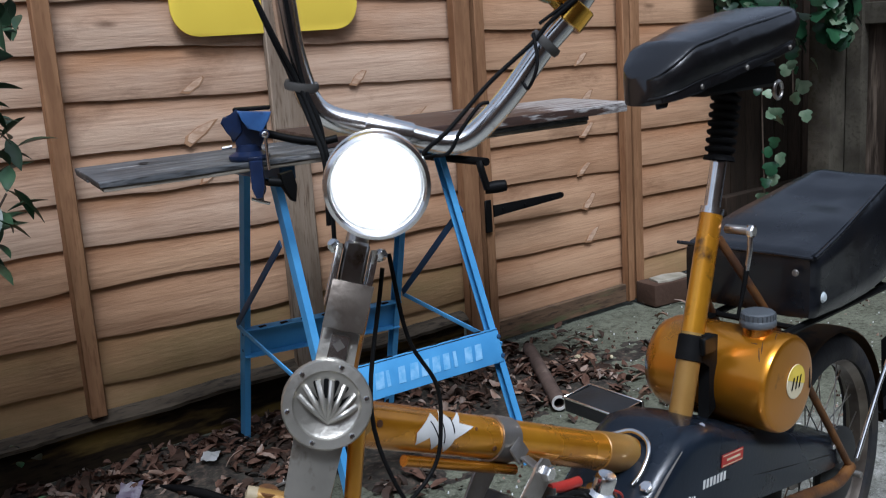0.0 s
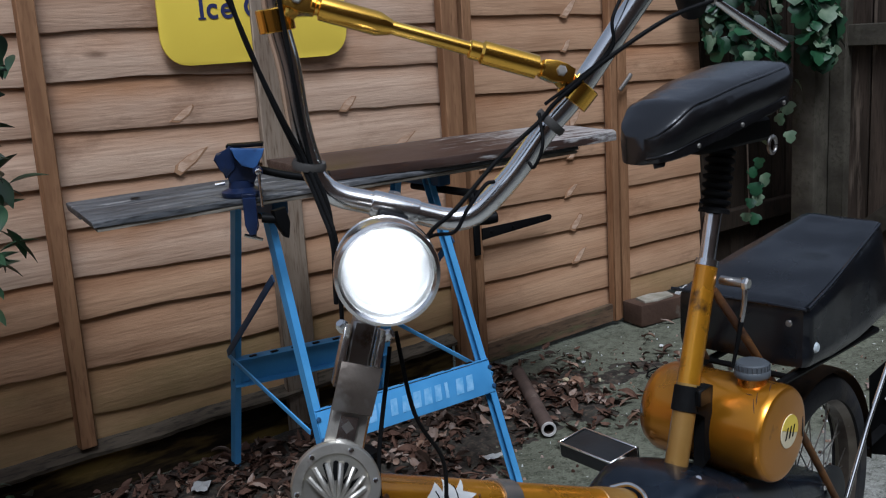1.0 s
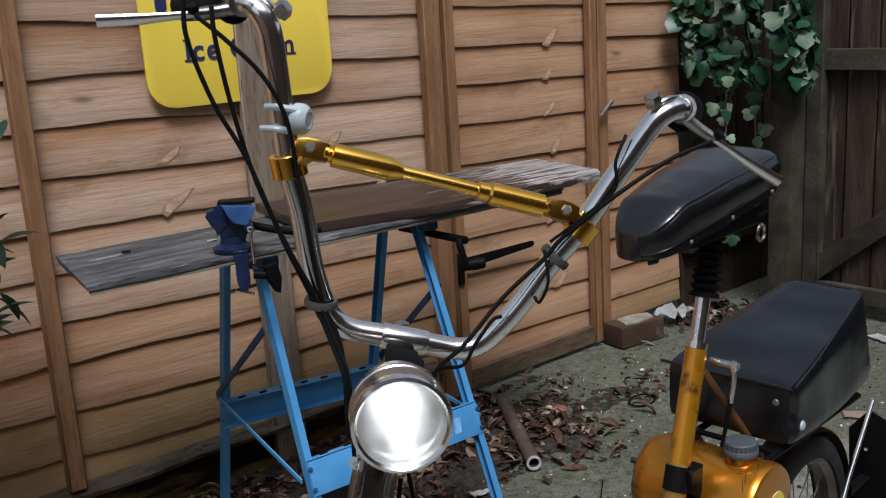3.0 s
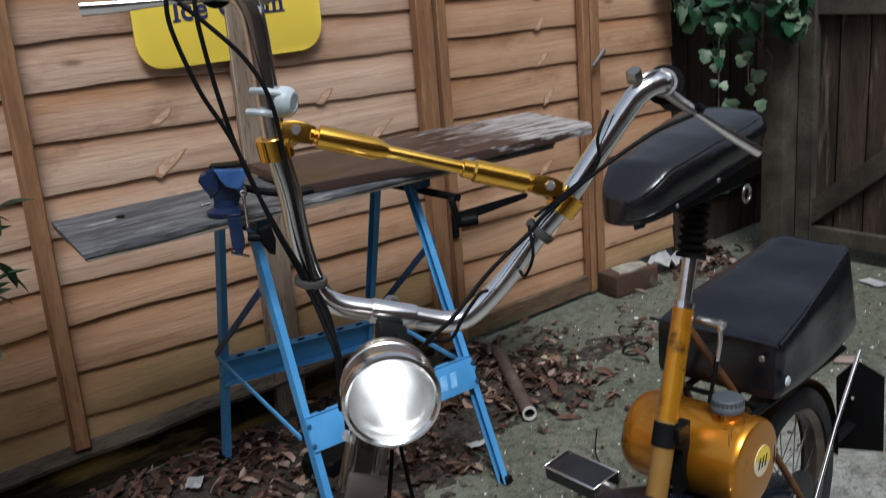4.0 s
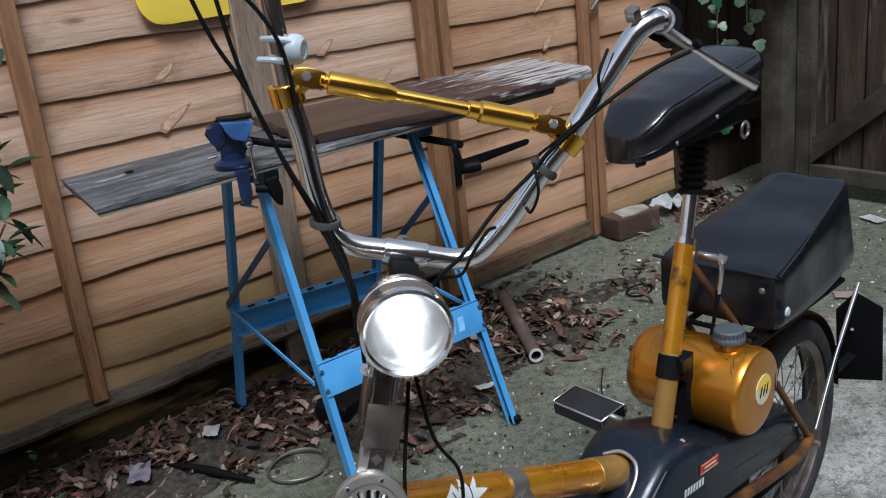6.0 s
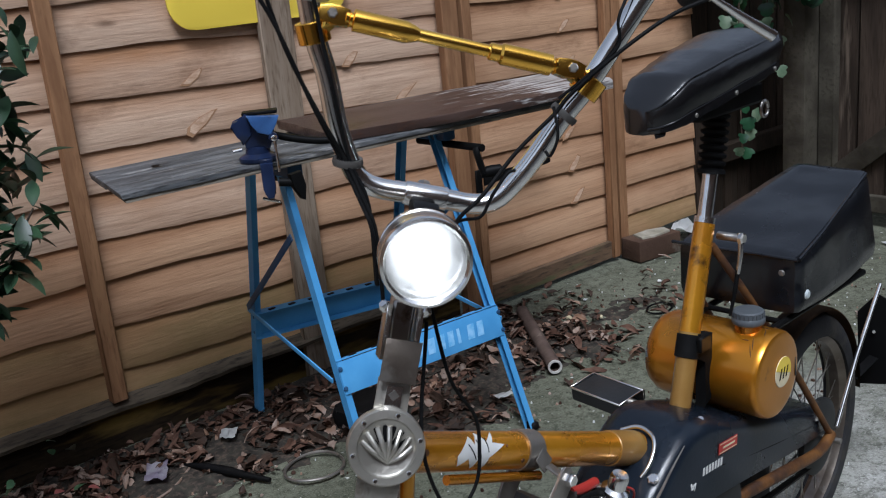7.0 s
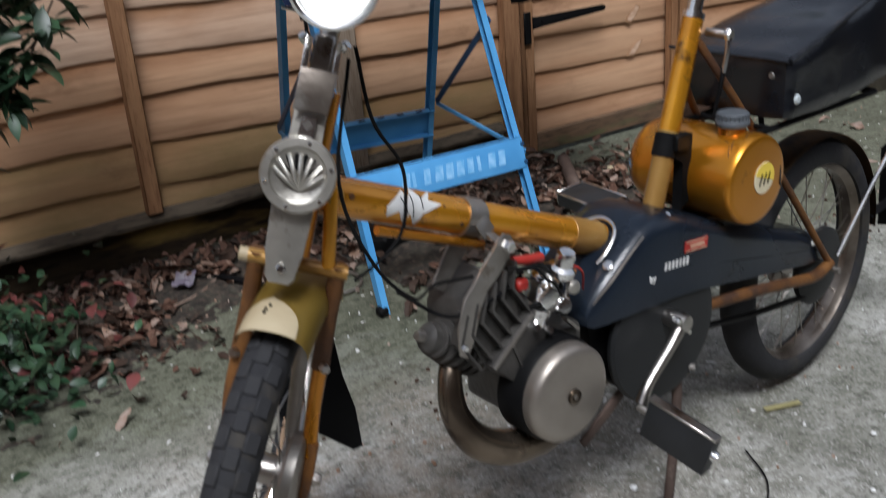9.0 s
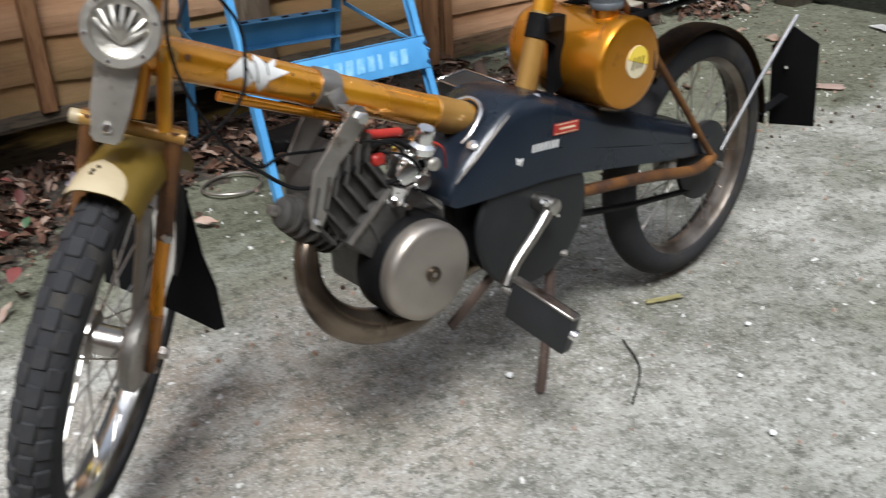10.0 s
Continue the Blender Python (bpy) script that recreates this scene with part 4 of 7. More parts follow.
part("collar", tube([(0.7085, 0.018, 0.782), (0.7120, 0.018, 0.791)], 0.0174, 24, curve=False), CHROME, moped)
part("seat_post", tube([(0.708, 0.018, 0.783), (0.742, 0.021, 0.886)], 0.0120, 20, curve=False), CHROME, moped)
bel = []
for i in range(8):
    z = i * 0.0125
    bel += [(0.0205 + 0.003 * (i < 1), z), (0.0225, z + 0.003), (0.0225, z + 0.006), (0.0165, z + 0.0085), (0.0165, z + 0.011)]
bel.append((0.012, 0.10))
part("rubber_bellows", lathe(bel, 20, axes((0.733, 0.020, 0.858), (0.22, 0, 0.97))), BLACKRUBBER, moped, "ribbed black rubber bellows")
part("clamp_lever", tube([(0.726, 0.004, 0.759), (0.726, -0.036, 0.759)], 0.0068, 12, curve=False), DULLCHROME, moped, "quick-release seat clamp")
part("lever", tube([(0.726, -0.034, 0.768), (0.724, -0.036, 0.736), (0.720, -0.033, 0.702)], [0.0045, 0.0042, 0.004], 10), CHROME, moped)
part("lever_sleeve", tube([(0.7210, -0.0335, 0.710), (0.715, -0.030, 0.670), (0.709, -0.025, 0.632)], [0.0040, 0.0034, 0.0024], 10), BLACKRUBBER, moped, "black rubber lever sleeve")
bolt(moped, (0.726, -0.036, 0.759), (0, -1, 0), 0.010, 0.006)
for w in (-0.03, 0.03):
    part("stay_tube", tube([(0.704, 0.018 + w * 0.5, 0.748), (0.765, 0.018 + w * 1.6, 0.642), (0.895, 0.024 + w * 2.0, 0.482), (1.070, 0.035 + w * 2.3, 0.268)], 0.0064, 12), RUSTY, moped)
    part("chain_stay", tube([(0.60, w * 1.7, 0.338), (0.82, 0.012 + w * 2.4, 0.308), (0.95, 0.026 + w * 2.5, 0.276), (1.02, 0.032 + w * 2.4, 0.262), (1.072, 0.035 + w * 2.3, 0.268)], 0.0105, 12), RUSTY, moped)
part("under_rod", tube([(0.07, -0.012, 0.630), (0.235, -0.012, 0.560)], 0.0065, 10, curve=False), GOLD, moped)
wing = [(0, 0.0), (0.022, 0.022), (0.028, 0.012), (0.036, 0.028), (0.048, 0.015), (0.066, 0.030), (0.058, 0.014), (0.078, 0.012), (0.052, -0.002), (0.046, -0.018), (0.034, -0.004), (0.028, -0.016), (0.018, -0.003), (0.004, -0.012)]
tdir = Vector((0.505, 0, -0.216)).normalized()
tn = Vector((-0.216, 0, -0.505)).normalized() * -1


def on_tube(a, h):
    """A point on the near side of the main tube: a along it, h round it upwards."""
    ang = h / 0.0252 + 0.12
    c = Vector((-0.02, 0, 0.703)) + tdir * a
    return c + 0.0254 * (Vector((0, -1, 0)) * math.cos(ang) + tn * math.sin(ang))


bm = bmesh.new()
flat = [bm.verts.new((x * 1.12, y * 1.15, 0)) for x, y in wing]
bm.faces.new(flat)
bmesh.ops.triangulate(bm, faces=bm.faces[:])
bmesh.ops.subdivide_edges(bm, edges=bm.edges[:], cuts=6, use_grid_fill=True)
for v in bm.verts:
    v.co = on_tube(0.108 + v.co.x, v.co.y - 0.002)
part("winged_sticker", bm, WHITE, frame_tube, "white wing-shaped sticker")
for x0, y0, x1, y1 in ((0.020, 0.012, 0.034, -0.006), (0.036, 0.018, 0.044, -0.010), (0.052, 0.020, 0.056, 0.002)):
    pts = [on_tube(0.108 + x0 + (x1 - x0) * t, y0 + (y1 - y0) * t) for t in (0, 0.25, 0.5, 0.75, 1)]
    part("sticker_line", tube([q + Vector((0, -0.0004, 0.0001)) for q in pts], 0.0007, 6), BLACKPLASTIC, frame_tube)
for x, h, r in ((0.055, 0.003, 0.004), (0.235, -0.01, 0.003), (0.20, 0.01, 0.002)):
    c = on_tube(x, h)
    part("rust_spot", lathe([(0, 0.0006), (r, 0.0003), (r, -0.001)], 9, axes(c, c - (Vector((-0.02, 0, 0.703)) + tdir * x))), RUSTY, frame_tube)

# strap round the tube and the engine plates
sc = Vector((-0.02, 0, 0.703)) + tdir * 0.262
part("tube_strap", lathe([(0.0248, -0.016), (0.0272, -0.016), (0.0272, 0.016), (0.0248, 0.016)], 28, axes(sc, tdir)), STEEL, moped, "grey steel strap")
for w in (-0.060,):
    pl = [(0.222, 0.584), (0.232, 0.589), (0.243, 0.584), (0.248, 0.572), (0.240, 0.556), (0.218, 0.535), (0.196, 0.520), (0.186, 0.500), (0.170, 0.455), (0.158, 0.436), (0.146, 0.444), (0.146, 0.480), (0.160, 0.520), (0.188, 0.548), (0.212, 0.570)]
    hang = part("engine_plate", slab([(x, z) for x, z in pl], 0.004, pose(0, w, 0, 90), 0.001), STEEL, moped)
    bolt(hang, (0.234, w - 0.003, 0.572), (0, -1, 0), 0.0095, 0.010)
    bolt(hang, (0.152, w - 0.003, 0.455), (0, -1, 0), 0.005, 0.006)

part("strap_tongue", join(bar((0.222, -0.0275, 0.602), (0.230, -0.034, 0.583), 0.026, 0.003, (0.92, 0, -0.39), 0.001), bar((0.230, -0.034, 0.584), (0.234, -0.058, 0.572), 0.020, 0.003, (0.92, 0, -0.39), 0.001)), STEEL, moped)

# steering head: lamp bracket, fork plate, horn
part("lamp_bracket", box(0.025, 0.04, -0.012, 0.012, -0.16, -0.11, 0.003, 1), DULLCHROME, moped, m=ST)
for b in (-0.017, 0.017):
    br = part("bracket_cheek", slab([(0.018, -0.175), (0.052, -0.175), (0.056, -0.13), (0.050, -0.115), (0.02, -0.115)], 0.006, ST @ pose(0, b, 0, 90), 0.001), CHROME, moped)
    bolt(br, ST @ Vector((0.045, b * 1.2, -0.12)), ST.to_3x3() @ Vector((0.5, 0.6 * (1 if b > 0 else -1), 0.5)), 0.006, 0.008)
part("upper_plate", slab([(-0.019, -0.195), (0.019, -0.195), (0.021, -0.150), (-0.018, -0.150)], 0.004, ST @ pose(0.050, 0, 0, 0, -7, 0) @ Matrix(((0, 0, 1, 0), (1, 0, 0, 0), (0, 1, 0, 0), (0, 0, 0, 1))), 0.001), STAINEDSTEEL, moped, "brown-stained steel plate")
YZ = Matrix(((0, 0, 1, 0), (1, 0, 0, 0), (0, 1, 0, 0), (0, 0, 0, 1)))
fork_plate = part("fork_plate", slab([(-0.018, -0.192), (0.018, -0.192), (0.017, -0.235), (0.024, -0.26), (0.023, -0.30), (0.021, -0.352), (0.017, -0.360), (0.017, -0.378), (0.011, -0.385), (-0.011, -0.385), (-0.017, -0.378), (-0.017, -0.360), (-0.021, -0.352), (-0.023, -0.30), (-0.024, -0.26), (-0.017, -0.235)], 0.005, ST @ pose(0.058, 0, 0) @ YZ, 0.0015), ALLOY, moped, "brushed alloy plate")
bolt(fork_plate, ST @ Vector((0.061, 0, -0.368)), FWD, 0.006, 0.004)
hm = ST @ axes((0.062, 0, -0.262), (1, 0, 0), (0, 1, 0))
horn = part("horn", lathe([(0, 0.0), (0.0405, 0.0), (0.0415, 0.003), (0.0415, 0.012), (0.040, 0.0145), (0.0315, 0.015), (0.0305, 0.0125), (0.029, 0.0115), (0, 0.0115)], 40, hm), ALLOY, moped, "round alloy horn with a shell-shaped grille")
for i in range(6):
    a = radians(60 * i + 20)
    bolt(horn, hm @ Vector((0.036 * math.cos(a), 0.036 * math.sin(a), 0.0148)), hm.to_3x3() @ Vector((0, 0, 1)), 0.0028, 0.0016)
for i in range(7):
    a = radians(30 + 20 * i)
    p0 = Vector((0.004, -0.016, 0.0118))
    tip = Vector((0.036 * math.cos(a), -0.014 + 0.036 * math.sin(a), 0.0118))
    if math.hypot(tip.x, tip.y) > 0.0265:
        tip = tip * (0.0265 / math.hypot(tip.x, tip.y))
        tip.z = 0.0118
    part("rib", tube([p0, p0.lerp(tip, 0.5) + Vector((0, 0, 0.0060)), tip], [0.0018, 0.0026, 0.0030], 8), ALLOY, horn, m=hm)
for i in range(6):
    a = radians(40 + 20 * i)
    c = Vector((0.021 * math.cos(a), -0.008 + 0.023 * math.sin(a), 0.0117))
    part("sound_slot", slab(rounded(-0.009, 0.009, -0.0024, 0.0024, 0.002, 3), 0.0006, hm @ Matrix.Translation(c) @ pose(0, 0, 0, 0, 0, math.degrees(a))), BLACKPLASTIC, horn)
part("horn_clip", slab([(-0.009, -0.238), (0.009, -0.238), (0.0085, -0.198), (-0.0085, -0.198)], 0.003, ST @ pose(0.0655, 0, 0) @ YZ, 0.001), CHROME, horn, "bright steel clip")
part("clip_screw", slab([(-0.006, 0), (0, -0.006), (0.006, 0), (0, 0.006)], 0.0022, ST @ pose(0.0665, 0, -0.208) @ YZ), STEEL, horn)

# headlamp
lm = ST @ axes((0.0595, 0.001, -0.0470), (1, 0, -0.24), (0, 1, 0)) @ Matrix.Scale(0.97, 4)
lamp = part("headlamp", lathe([(0.0, -0.016), (0.018, -0.013), (0.032, -0.004), (0.041, 0.008), (0.0462, 0.026), (0.0472, 0.040), (0.0472, 0.062), (0.0450, 0.064)], 48, lm), DULLCHROME, moped, "round chrome headlamp, lit")
part("rim", lathe([(0.0445, 0.058), (0.0478, 0.060), (0.0488, 0.066), (0.0478, 0.072), (0.0445, 0.0735), (0.0420, 0.071), (0.0415, 0.066), (0.0420, 0.060)], 48, lm), CHROME, lamp)
foc = 0.016
part("reflector", lathe([(r, 0.022 + r * r / (4 * foc)) for r in np.linspace(0.004, 0.0405, 16)] + [(0.0425, 0.055), (0.043, 0.064)], 48, lm), REFLECTOR, lamp)
part("lens", lathe([(0, 0.0755), (0.02, 0.0745), (0.034, 0.0725), (0.0415, 0.0698)], 48, lm), GLASS, lamp, "clear glass lens").visible_shadow = False
part("bulb", lathe([(0, -0.008), (0.004, -0.0065), (0.0062, -0.0025), (0.0066, 0.001), (0.005, 0.005), (0, 0.0075)], 20, lm @ pose(0, 0, 0.022 + foc - 0.001)), BULB, lamp, "lit bulb")
part("seam", lathe([(0.0470, 0.036), (0.0482, 0.037), (0.0482, 0.039), (0.0470, 0.040)], 48, lm), CHROME, lamp)
part("lamp_mount", slab([(0.012, -0.02), (0.055, -0.024), (0.07, -0.03), (0.06, -0.018), (0.03, -0.002), (0.0, -0.004)], 0.030, ST @ pose(0, 0.006, 0, 90), 0.004), BLACKPLASTIC, moped)

# handlebar, a little off the steering axis
BC = 0.009


def bar_x(s):
    return -0.002 + 0.27 * s


def bar_side(k):
    pts = [(-0.002, 0.024, 0.005), (-0.002, 0.054, 0.005), (0.000, 0.074, 0.011), (0.005, 0.090, 0.028), (0.015, 0.110, 0.064), (0.029, 0.130, 0.113), (0.0385, 0.149, 0.150),
           (0.0536, 0.170, 0.206), (0.066, 0.187, 0.252), (0.072, 0.196, 0.272), (0.072, 0.208, 0.284), (0.058, 0.227, 0.291), (-0.042, 0.280, 0.298)]
    return [(x, k * b + BC, s) for x, b, s in pts]


for k in (-1, 1):
    hb = part("handlebar", tube(bar_side(k), 0.0118, 20, n=5), CHROME, moped, m=ST)
    g = bar_side(k)
    gd = (Vector(g[-1]) - Vector(g[-2])).normalized()
    grip = part("grip", tube([Vector(g[-2]) + gd * 0.012, Vector(g[-2]) + gd * 0.125, Vector(g[-2]) + gd * 0.13], [0.0155, 0.016, 0.013], 16, curve=False), BLACKRUBBER, hb, "black rubber grip", m=ST)
    part("grip_flange", lathe([(0.012, -0.002), (0.0200, -0.002), (0.0212, 0.0), (0.0200, 0.002), (0.012, 0.002)], 24, ST @ axes(Vector(g[-2]) + gd * 0.012, gd)), BLACKRUBBER, grip)
    part("lever_clamp", lathe([(0.011, -0.008), (0.0145, -0.008), (0.0145, 0.008), (0.011, 0.008)], 20, ST @ axes(Vector(g[-2]) - gd * 0.002, gd)), DULLCHROME, hb)
    lev = part("brake_lever", tube([(0.062, 0.226 * k + BC, 0.284), (0.064, 0.246 * k + BC, 0.275), (0.068, 0.264 * k + BC, 0.267)], [0.0065, 0.006, 0.0055], 10, n=4), DULLCHROME, hb, m=ST)
    part("lever_blade", tube([(0.068, 0.263 * k + BC, 0.267), (0.066, 0.290 * k + BC, 0.258), (0.064, 0.318 * k + BC, 0.249), (0.063, 0.345 * k + BC, 0.241)], [0.0035, 0.0045, 0.0062, 0.0068], 12, n=5, squash=0.65), CHROME, lev, m=ST)
    bolt(lev, ST @ Vector((0.070, 0.264 * k + BC, 0.271)), ST.to_3x3() @ Vector((0.8, 0.3 * k, 0.5)), 0.006, 0.006, BLACKPLASTIC)
    bolt(hb, ST @ Vector((0.078, 0.187 * k + BC, 0.286)), ST.to_3x3() @ Vector((0.6, -0.5 * k, 0.6)), 0.009, 0.010, DULLCHROME)
    part("clamp_band", tube([(0.080, 0.189 * k + BC, 0.284), (0.078, 0.204 * k + BC, 0.295), (0.062, 0.222 * k + BC, 0.301)], 0.003, 8), DULLCHROME, hb, m=ST)
    at, along = ((0.034, 0.131 + BC, 0.118), (0.27, 0.47, 0.84)) if k > 0 else ((0.013, -0.092 + BC, 0.027), (0.30, -0.12, 0.95))
    part("cable_tie", lathe([(0.0125, -0.0034), (0.0160, -0.0042), (0.0172, 0.0), (0.0160, 0.0042), (0.0125, 0.0034)], 20, ST @ axes(at, along)), GREYRUBBER, hb, "grey rubber strap")
part("stem_clamp", lathe([(0.0, -0.024), (0.0128, -0.024), (0.0135, -0.022), (0.0135, 0.022), (0.0128, 0.024), (0.0, 0.024)], 24, ST @ axes((-0.002, BC, 0.005), (0, 1, 0))), CHROME, moped, "polished stem clamp")
part("stem", tube([(-0.004, BC, 0.0), (-0.008, 0.007, -0.02), (-0.004, 0.002, -0.06), (0, 0, -0.18)], [0.012, 0.013, 0.0115, 0.0115], 18, n=5), DULLCHROME, moped, m=ST)
part("stem_nut", lathe([(0.009, -0.012), (0.009, 0.002), (0.006, 0.006), (0, 0.007)], 6, ST @ axes((-0.018, 0.008, 0.016), (-0.1, 0, 1))), DULLCHROME, moped)
part("speedo_cable_clip", slab([(0, 0), (0.03, 0.006), (0.05, -0.012), (0.028, -0.006)], 0.018, ST @ pose(0.02, 0.016, -0.014, 90), 0.003), BLACKPLASTIC, moped)

# gold cross brace
pl, pr = Vector((0.054, -0.126, 0.170)), Vector((0.050, 0.135, 0.164))
brace = part("cross_brace", tube([pl.lerp(pr, t) for t in (0.05, 0.055, 0.068, 0.072, 0.082, 0.087, 0.30, 0.345, 0.355)], [0.007, 0.0095, 0.0095, 0.008, 0.008, 0.0118, 0.0118, 0.008, 0.0065], 20, curve=False), ANODISED, moped, "gold anodised cross brace", m=ST)
part("brace_rod", tube([pl.lerp(pr, 0.33), pl.lerp(pr, 0.70)], 0.0068, 16, curve=False), ANODISED, brace, m=ST)
part("brace_sleeve", tube([pl.lerp(pr, t) for t in (0.645, 0.65, 0.69, 0.70, 0.91, 0.915, 0.922, 0.926, 0.95)], [0.008, 0.0095, 0.0095, 0.0118, 0.0118, 0.008, 0.008, 0.0095, 0.007], 20, curve=False), ANODISED, brace, m=ST)
for e, o, k in ((pl, pr, -1), (pr, pl, 1)):
    d = (o - e).normalized()
    knuckle = slab([(-0.014, -0.008), (0.006, -0.0105), (0.018, -0.0085), (0.020, 0.0), (0.018, 0.0085), (0.006, 0.0105), (-0.004, 0.0100), (-0.014, 0.007)], 0.016, None, 0.002)
    knuckle.transform(ST @ axes(e, d.cross(Vector((0, 0, 1))) * 1.0, d))
    kn = part("knuckle", knuckle, ANODISED, brace)
    cb = Vector((bar_x(0.152), 0.151 * k + BC, 0.152))
    tang = Vector((0.25, 0.40 * k, 0.88)).normalized()
    part("clamp_ring", lathe([(0.0115, -0.011), (0.0168, -0.011), (0.0175, -0.0102), (0.0175, 0.0102), (0.0168, 0.011), (0.0115, 0.011)], 24, ST @ axes(cb, tang)), ANODISED, kn)
    part("clamp_neck", bar(e, cb.lerp(e, 0.25), 0.018, 0.014, (0, 0, 1), 0.002), ANODISED, kn, m=ST)
    bolt(kn, ST @ (e + Vector((0.008, 0, 0.001))), FWD, 0.0055, 0.003, STEEL)

# white bell on the far bar
bell_m = ST @ axes((0.055, -0.139, 0.196), (0.42, 0.90, 0.05), (0, 0, 1)) @ Matrix.Scale(0.86, 4)
bell = part("bell", lathe([(0, 0.0085), (0.0085, 0.0085), (0.0095, 0.0095), (0.0125, 0.0092), (0.0135, 0.0078), (0.0165, 0.005), (0.0178, 0.0), (0.0175, -0.007), (0.012, -0.013), (0, -0.014)], 32, bell_m), WHITEPLASTIC, moped, "round milky plastic bell")
for s in (0.200, 0.180):
    part("clip", tube([(bar_x(s) + 0.004, -0.174, s), (bar_x(s) + 0.014, -0.162, s + 0.001), (bar_x(s) + 0.013, -0.146, s + 0.002)], 0.0032, 8), WHITEPLASTIC, bell, m=ST)

# cables along the bars
cable([(0.080, 0.264, 0.262), (0.080, 0.223, 0.234), (0.070, 0.178, 0.188), (0.052, 0.139, 0.138), (0.046, 0.126, 0.114), (0.040, 0.093, 0.067), (0.040, 0.063, 0.013), (0.030, 0.043, -0.017), (0.01, 0.03, -0.07)], 0.0023, m=ST)
cable([(0.070, 0.177, 0.250), (0.075, 0.170, 0.221), (0.070, 0.176, 0.194), (0.058, 0.151, 0.159), (0.050, 0.127, 0.131)], 0.0018, m=ST)
cable([(0.046, 0.124, 0.122), (0.050, 0.133, 0.092), (0.042, 0.131, 0.070), (0.036, 0.126, 0.074)], 0.0018, m=ST)
cable([(0.036, 0.096, 0.048), (0.038, 0.087, 0.042), (0.036, 0.075, 0.015), (0.030, 0.068, -0.008), (0.020, 0.047, -0.017), (0.01, 0.03, -0.04)], 0.0020, m=ST)
cable([(0.105, -0.262, 0.270), (0.100, -0.252, 0.237), (0.085, -0.219, 0.188), (0.070, -0.182, 0.148), (0.050, -0.132, 0.078), (0.024, -0.092, 0.028), (0.030, -0.063, -0.015), (0.036, -0.046, -0.045), (0.02, -0.03, -0.10)], 0.0022, m=ST)
cable([(0.097, -0.238, 0.272), (0.095, -0.228, 0.242), (0.080, -0.201, 0.185), (0.060, -0.166, 0.125), (0.045, -0.122, 0.068), (0.026, -0.088, 0.029), (0.032, -0.059, -0.014), (0.034, -0.042, -0.045), (0.02, -0.02, -0.12)], 0.0022, m=ST)
cable([(0.088, -0.250, 0.262), (0.090, -0.219, 0.246), (0.085, -0.183, 0.224), (0.075, -0.154, 0.192), (0.060, -0.133, 0.145), (0.050, -0.111, 0.092), (0.026, -0.083, 0.030), (0.024, -0.054, -0.016), (0.01, -0.03, -0.10)], 0.0022, m=ST)
# two loops that drop from the head and return to the engine
cable([ST @ Vector((0.03, 0.028, -0.13)), (-0.005, -0.062, 0.72), (0.02, -0.075, 0.62), (0.075, -0.07, 0.555), (0.13, -0.04, 0.545), (0.20, -0.03, 0.53)], 0.0022)
cable([ST @ Vector((0.02, 0.032, -0.115)), (0.052, -0.055, 0.779), (0.085, -0.055, 0.720), (0.087, -0.055, 0.673), (0.077, -0.055, 0.637), (0.050, -0.05, 0.610), (0.02, -0.03, 0.585)], 0.0022)
cable([(0.085, -0.02, 0.545), (0.14, -0.05, 0.50), (0.21, -0.06, 0.505), (0.275, -0.045, 0.515)], 0.0027)

# fork, front wheel and mudguard
AX = (-0.067, -0.653)
WT = Vector((0.9917, -0.1286, 0)), Vector((0.1286, 0.9917, 0))


crown = part("fork_crown", tube([(-0.012, -0.044, -0.374), (-0.012, 0.074, -0.374)], 0.0088, 14, curve=False), GOLDWORN, moped, m=ST)
part("crown_cap", lathe([(0, 0), (0.0088, 0.001), (0.0088, 0.012), (0, 0.014)], 12, ST @ axes((-0.012, -0.042, -0.374), (0, -1, 0))), NOSETAN, crown, "cream plastic end cap")
WB = 0.020
for k in (-1, 1):
    b = 0.062 if k > 0 else -0.034
    out = 0.006 * k
    foot = Vector((AX[0], WB, AX[1])) + WT[1] * 0.052 * k
    leg = part("fork_leg", tube([(-0.012, b, -0.366), (-0.036, b, -0.435), (-0.055, b + 0.002 * k, -0.505)], [0.0105, 0.0105, 0.0115], 16), RUSTY, moped, m=ST)
    part("lower_leg", tube([(-0.054, b + 0.002 * k, -0.50), (-0.060, b + 0.004 * k, -0.56), foot + Vector((0.004, 0, 0.03))], [0.0098, 0.0092, 0.0098], 16), GOLD if k > 0 else RUSTY, leg, "bright gold lower fork leg" if k > 0 else "rusty lower fork leg", m=ST)
    bolt(leg, ST @ Vector((-0.044, b + 0.006 * k, -0.502)), ST.to_3x3() @ Vector((1, 0.5 * k, 0)), 0.0065, 0.010, DULLCHROME)
    if k > 0:
        part("fork_stay", tube([(0.0, 0.036, -0.275), (0.0, 0.040, -0.30), (-0.010, 0.050, -0.37)], 0.0085, 12), GOLDGRIMY, leg, m=ST)
    part("axle_lug", tube([foot + Vector((0.006, 0, 0.05)), foot + Vector((0.003, 0, 0.022)), foot, foot + Vector((-0.006, 0, -0.028))], [0.0125, 0.013, 0.015, 0.011], 12, n=4, squash=0.6), RUSTY, leg, m=ST)
    bolt(leg, ST @ (foot + WT[1] * 0.008 * k), ST.to_3x3() @ (WT[1] * k), 0.0095, 0.014, DULLCHROME)
    bolt(leg, ST @ (foot + Vector((-0.012, 0, -0.03)) + WT[1] * 0.006 * k), ST.to_3x3() @ (WT[1] * k), 0.005, 0.006, STEEL)
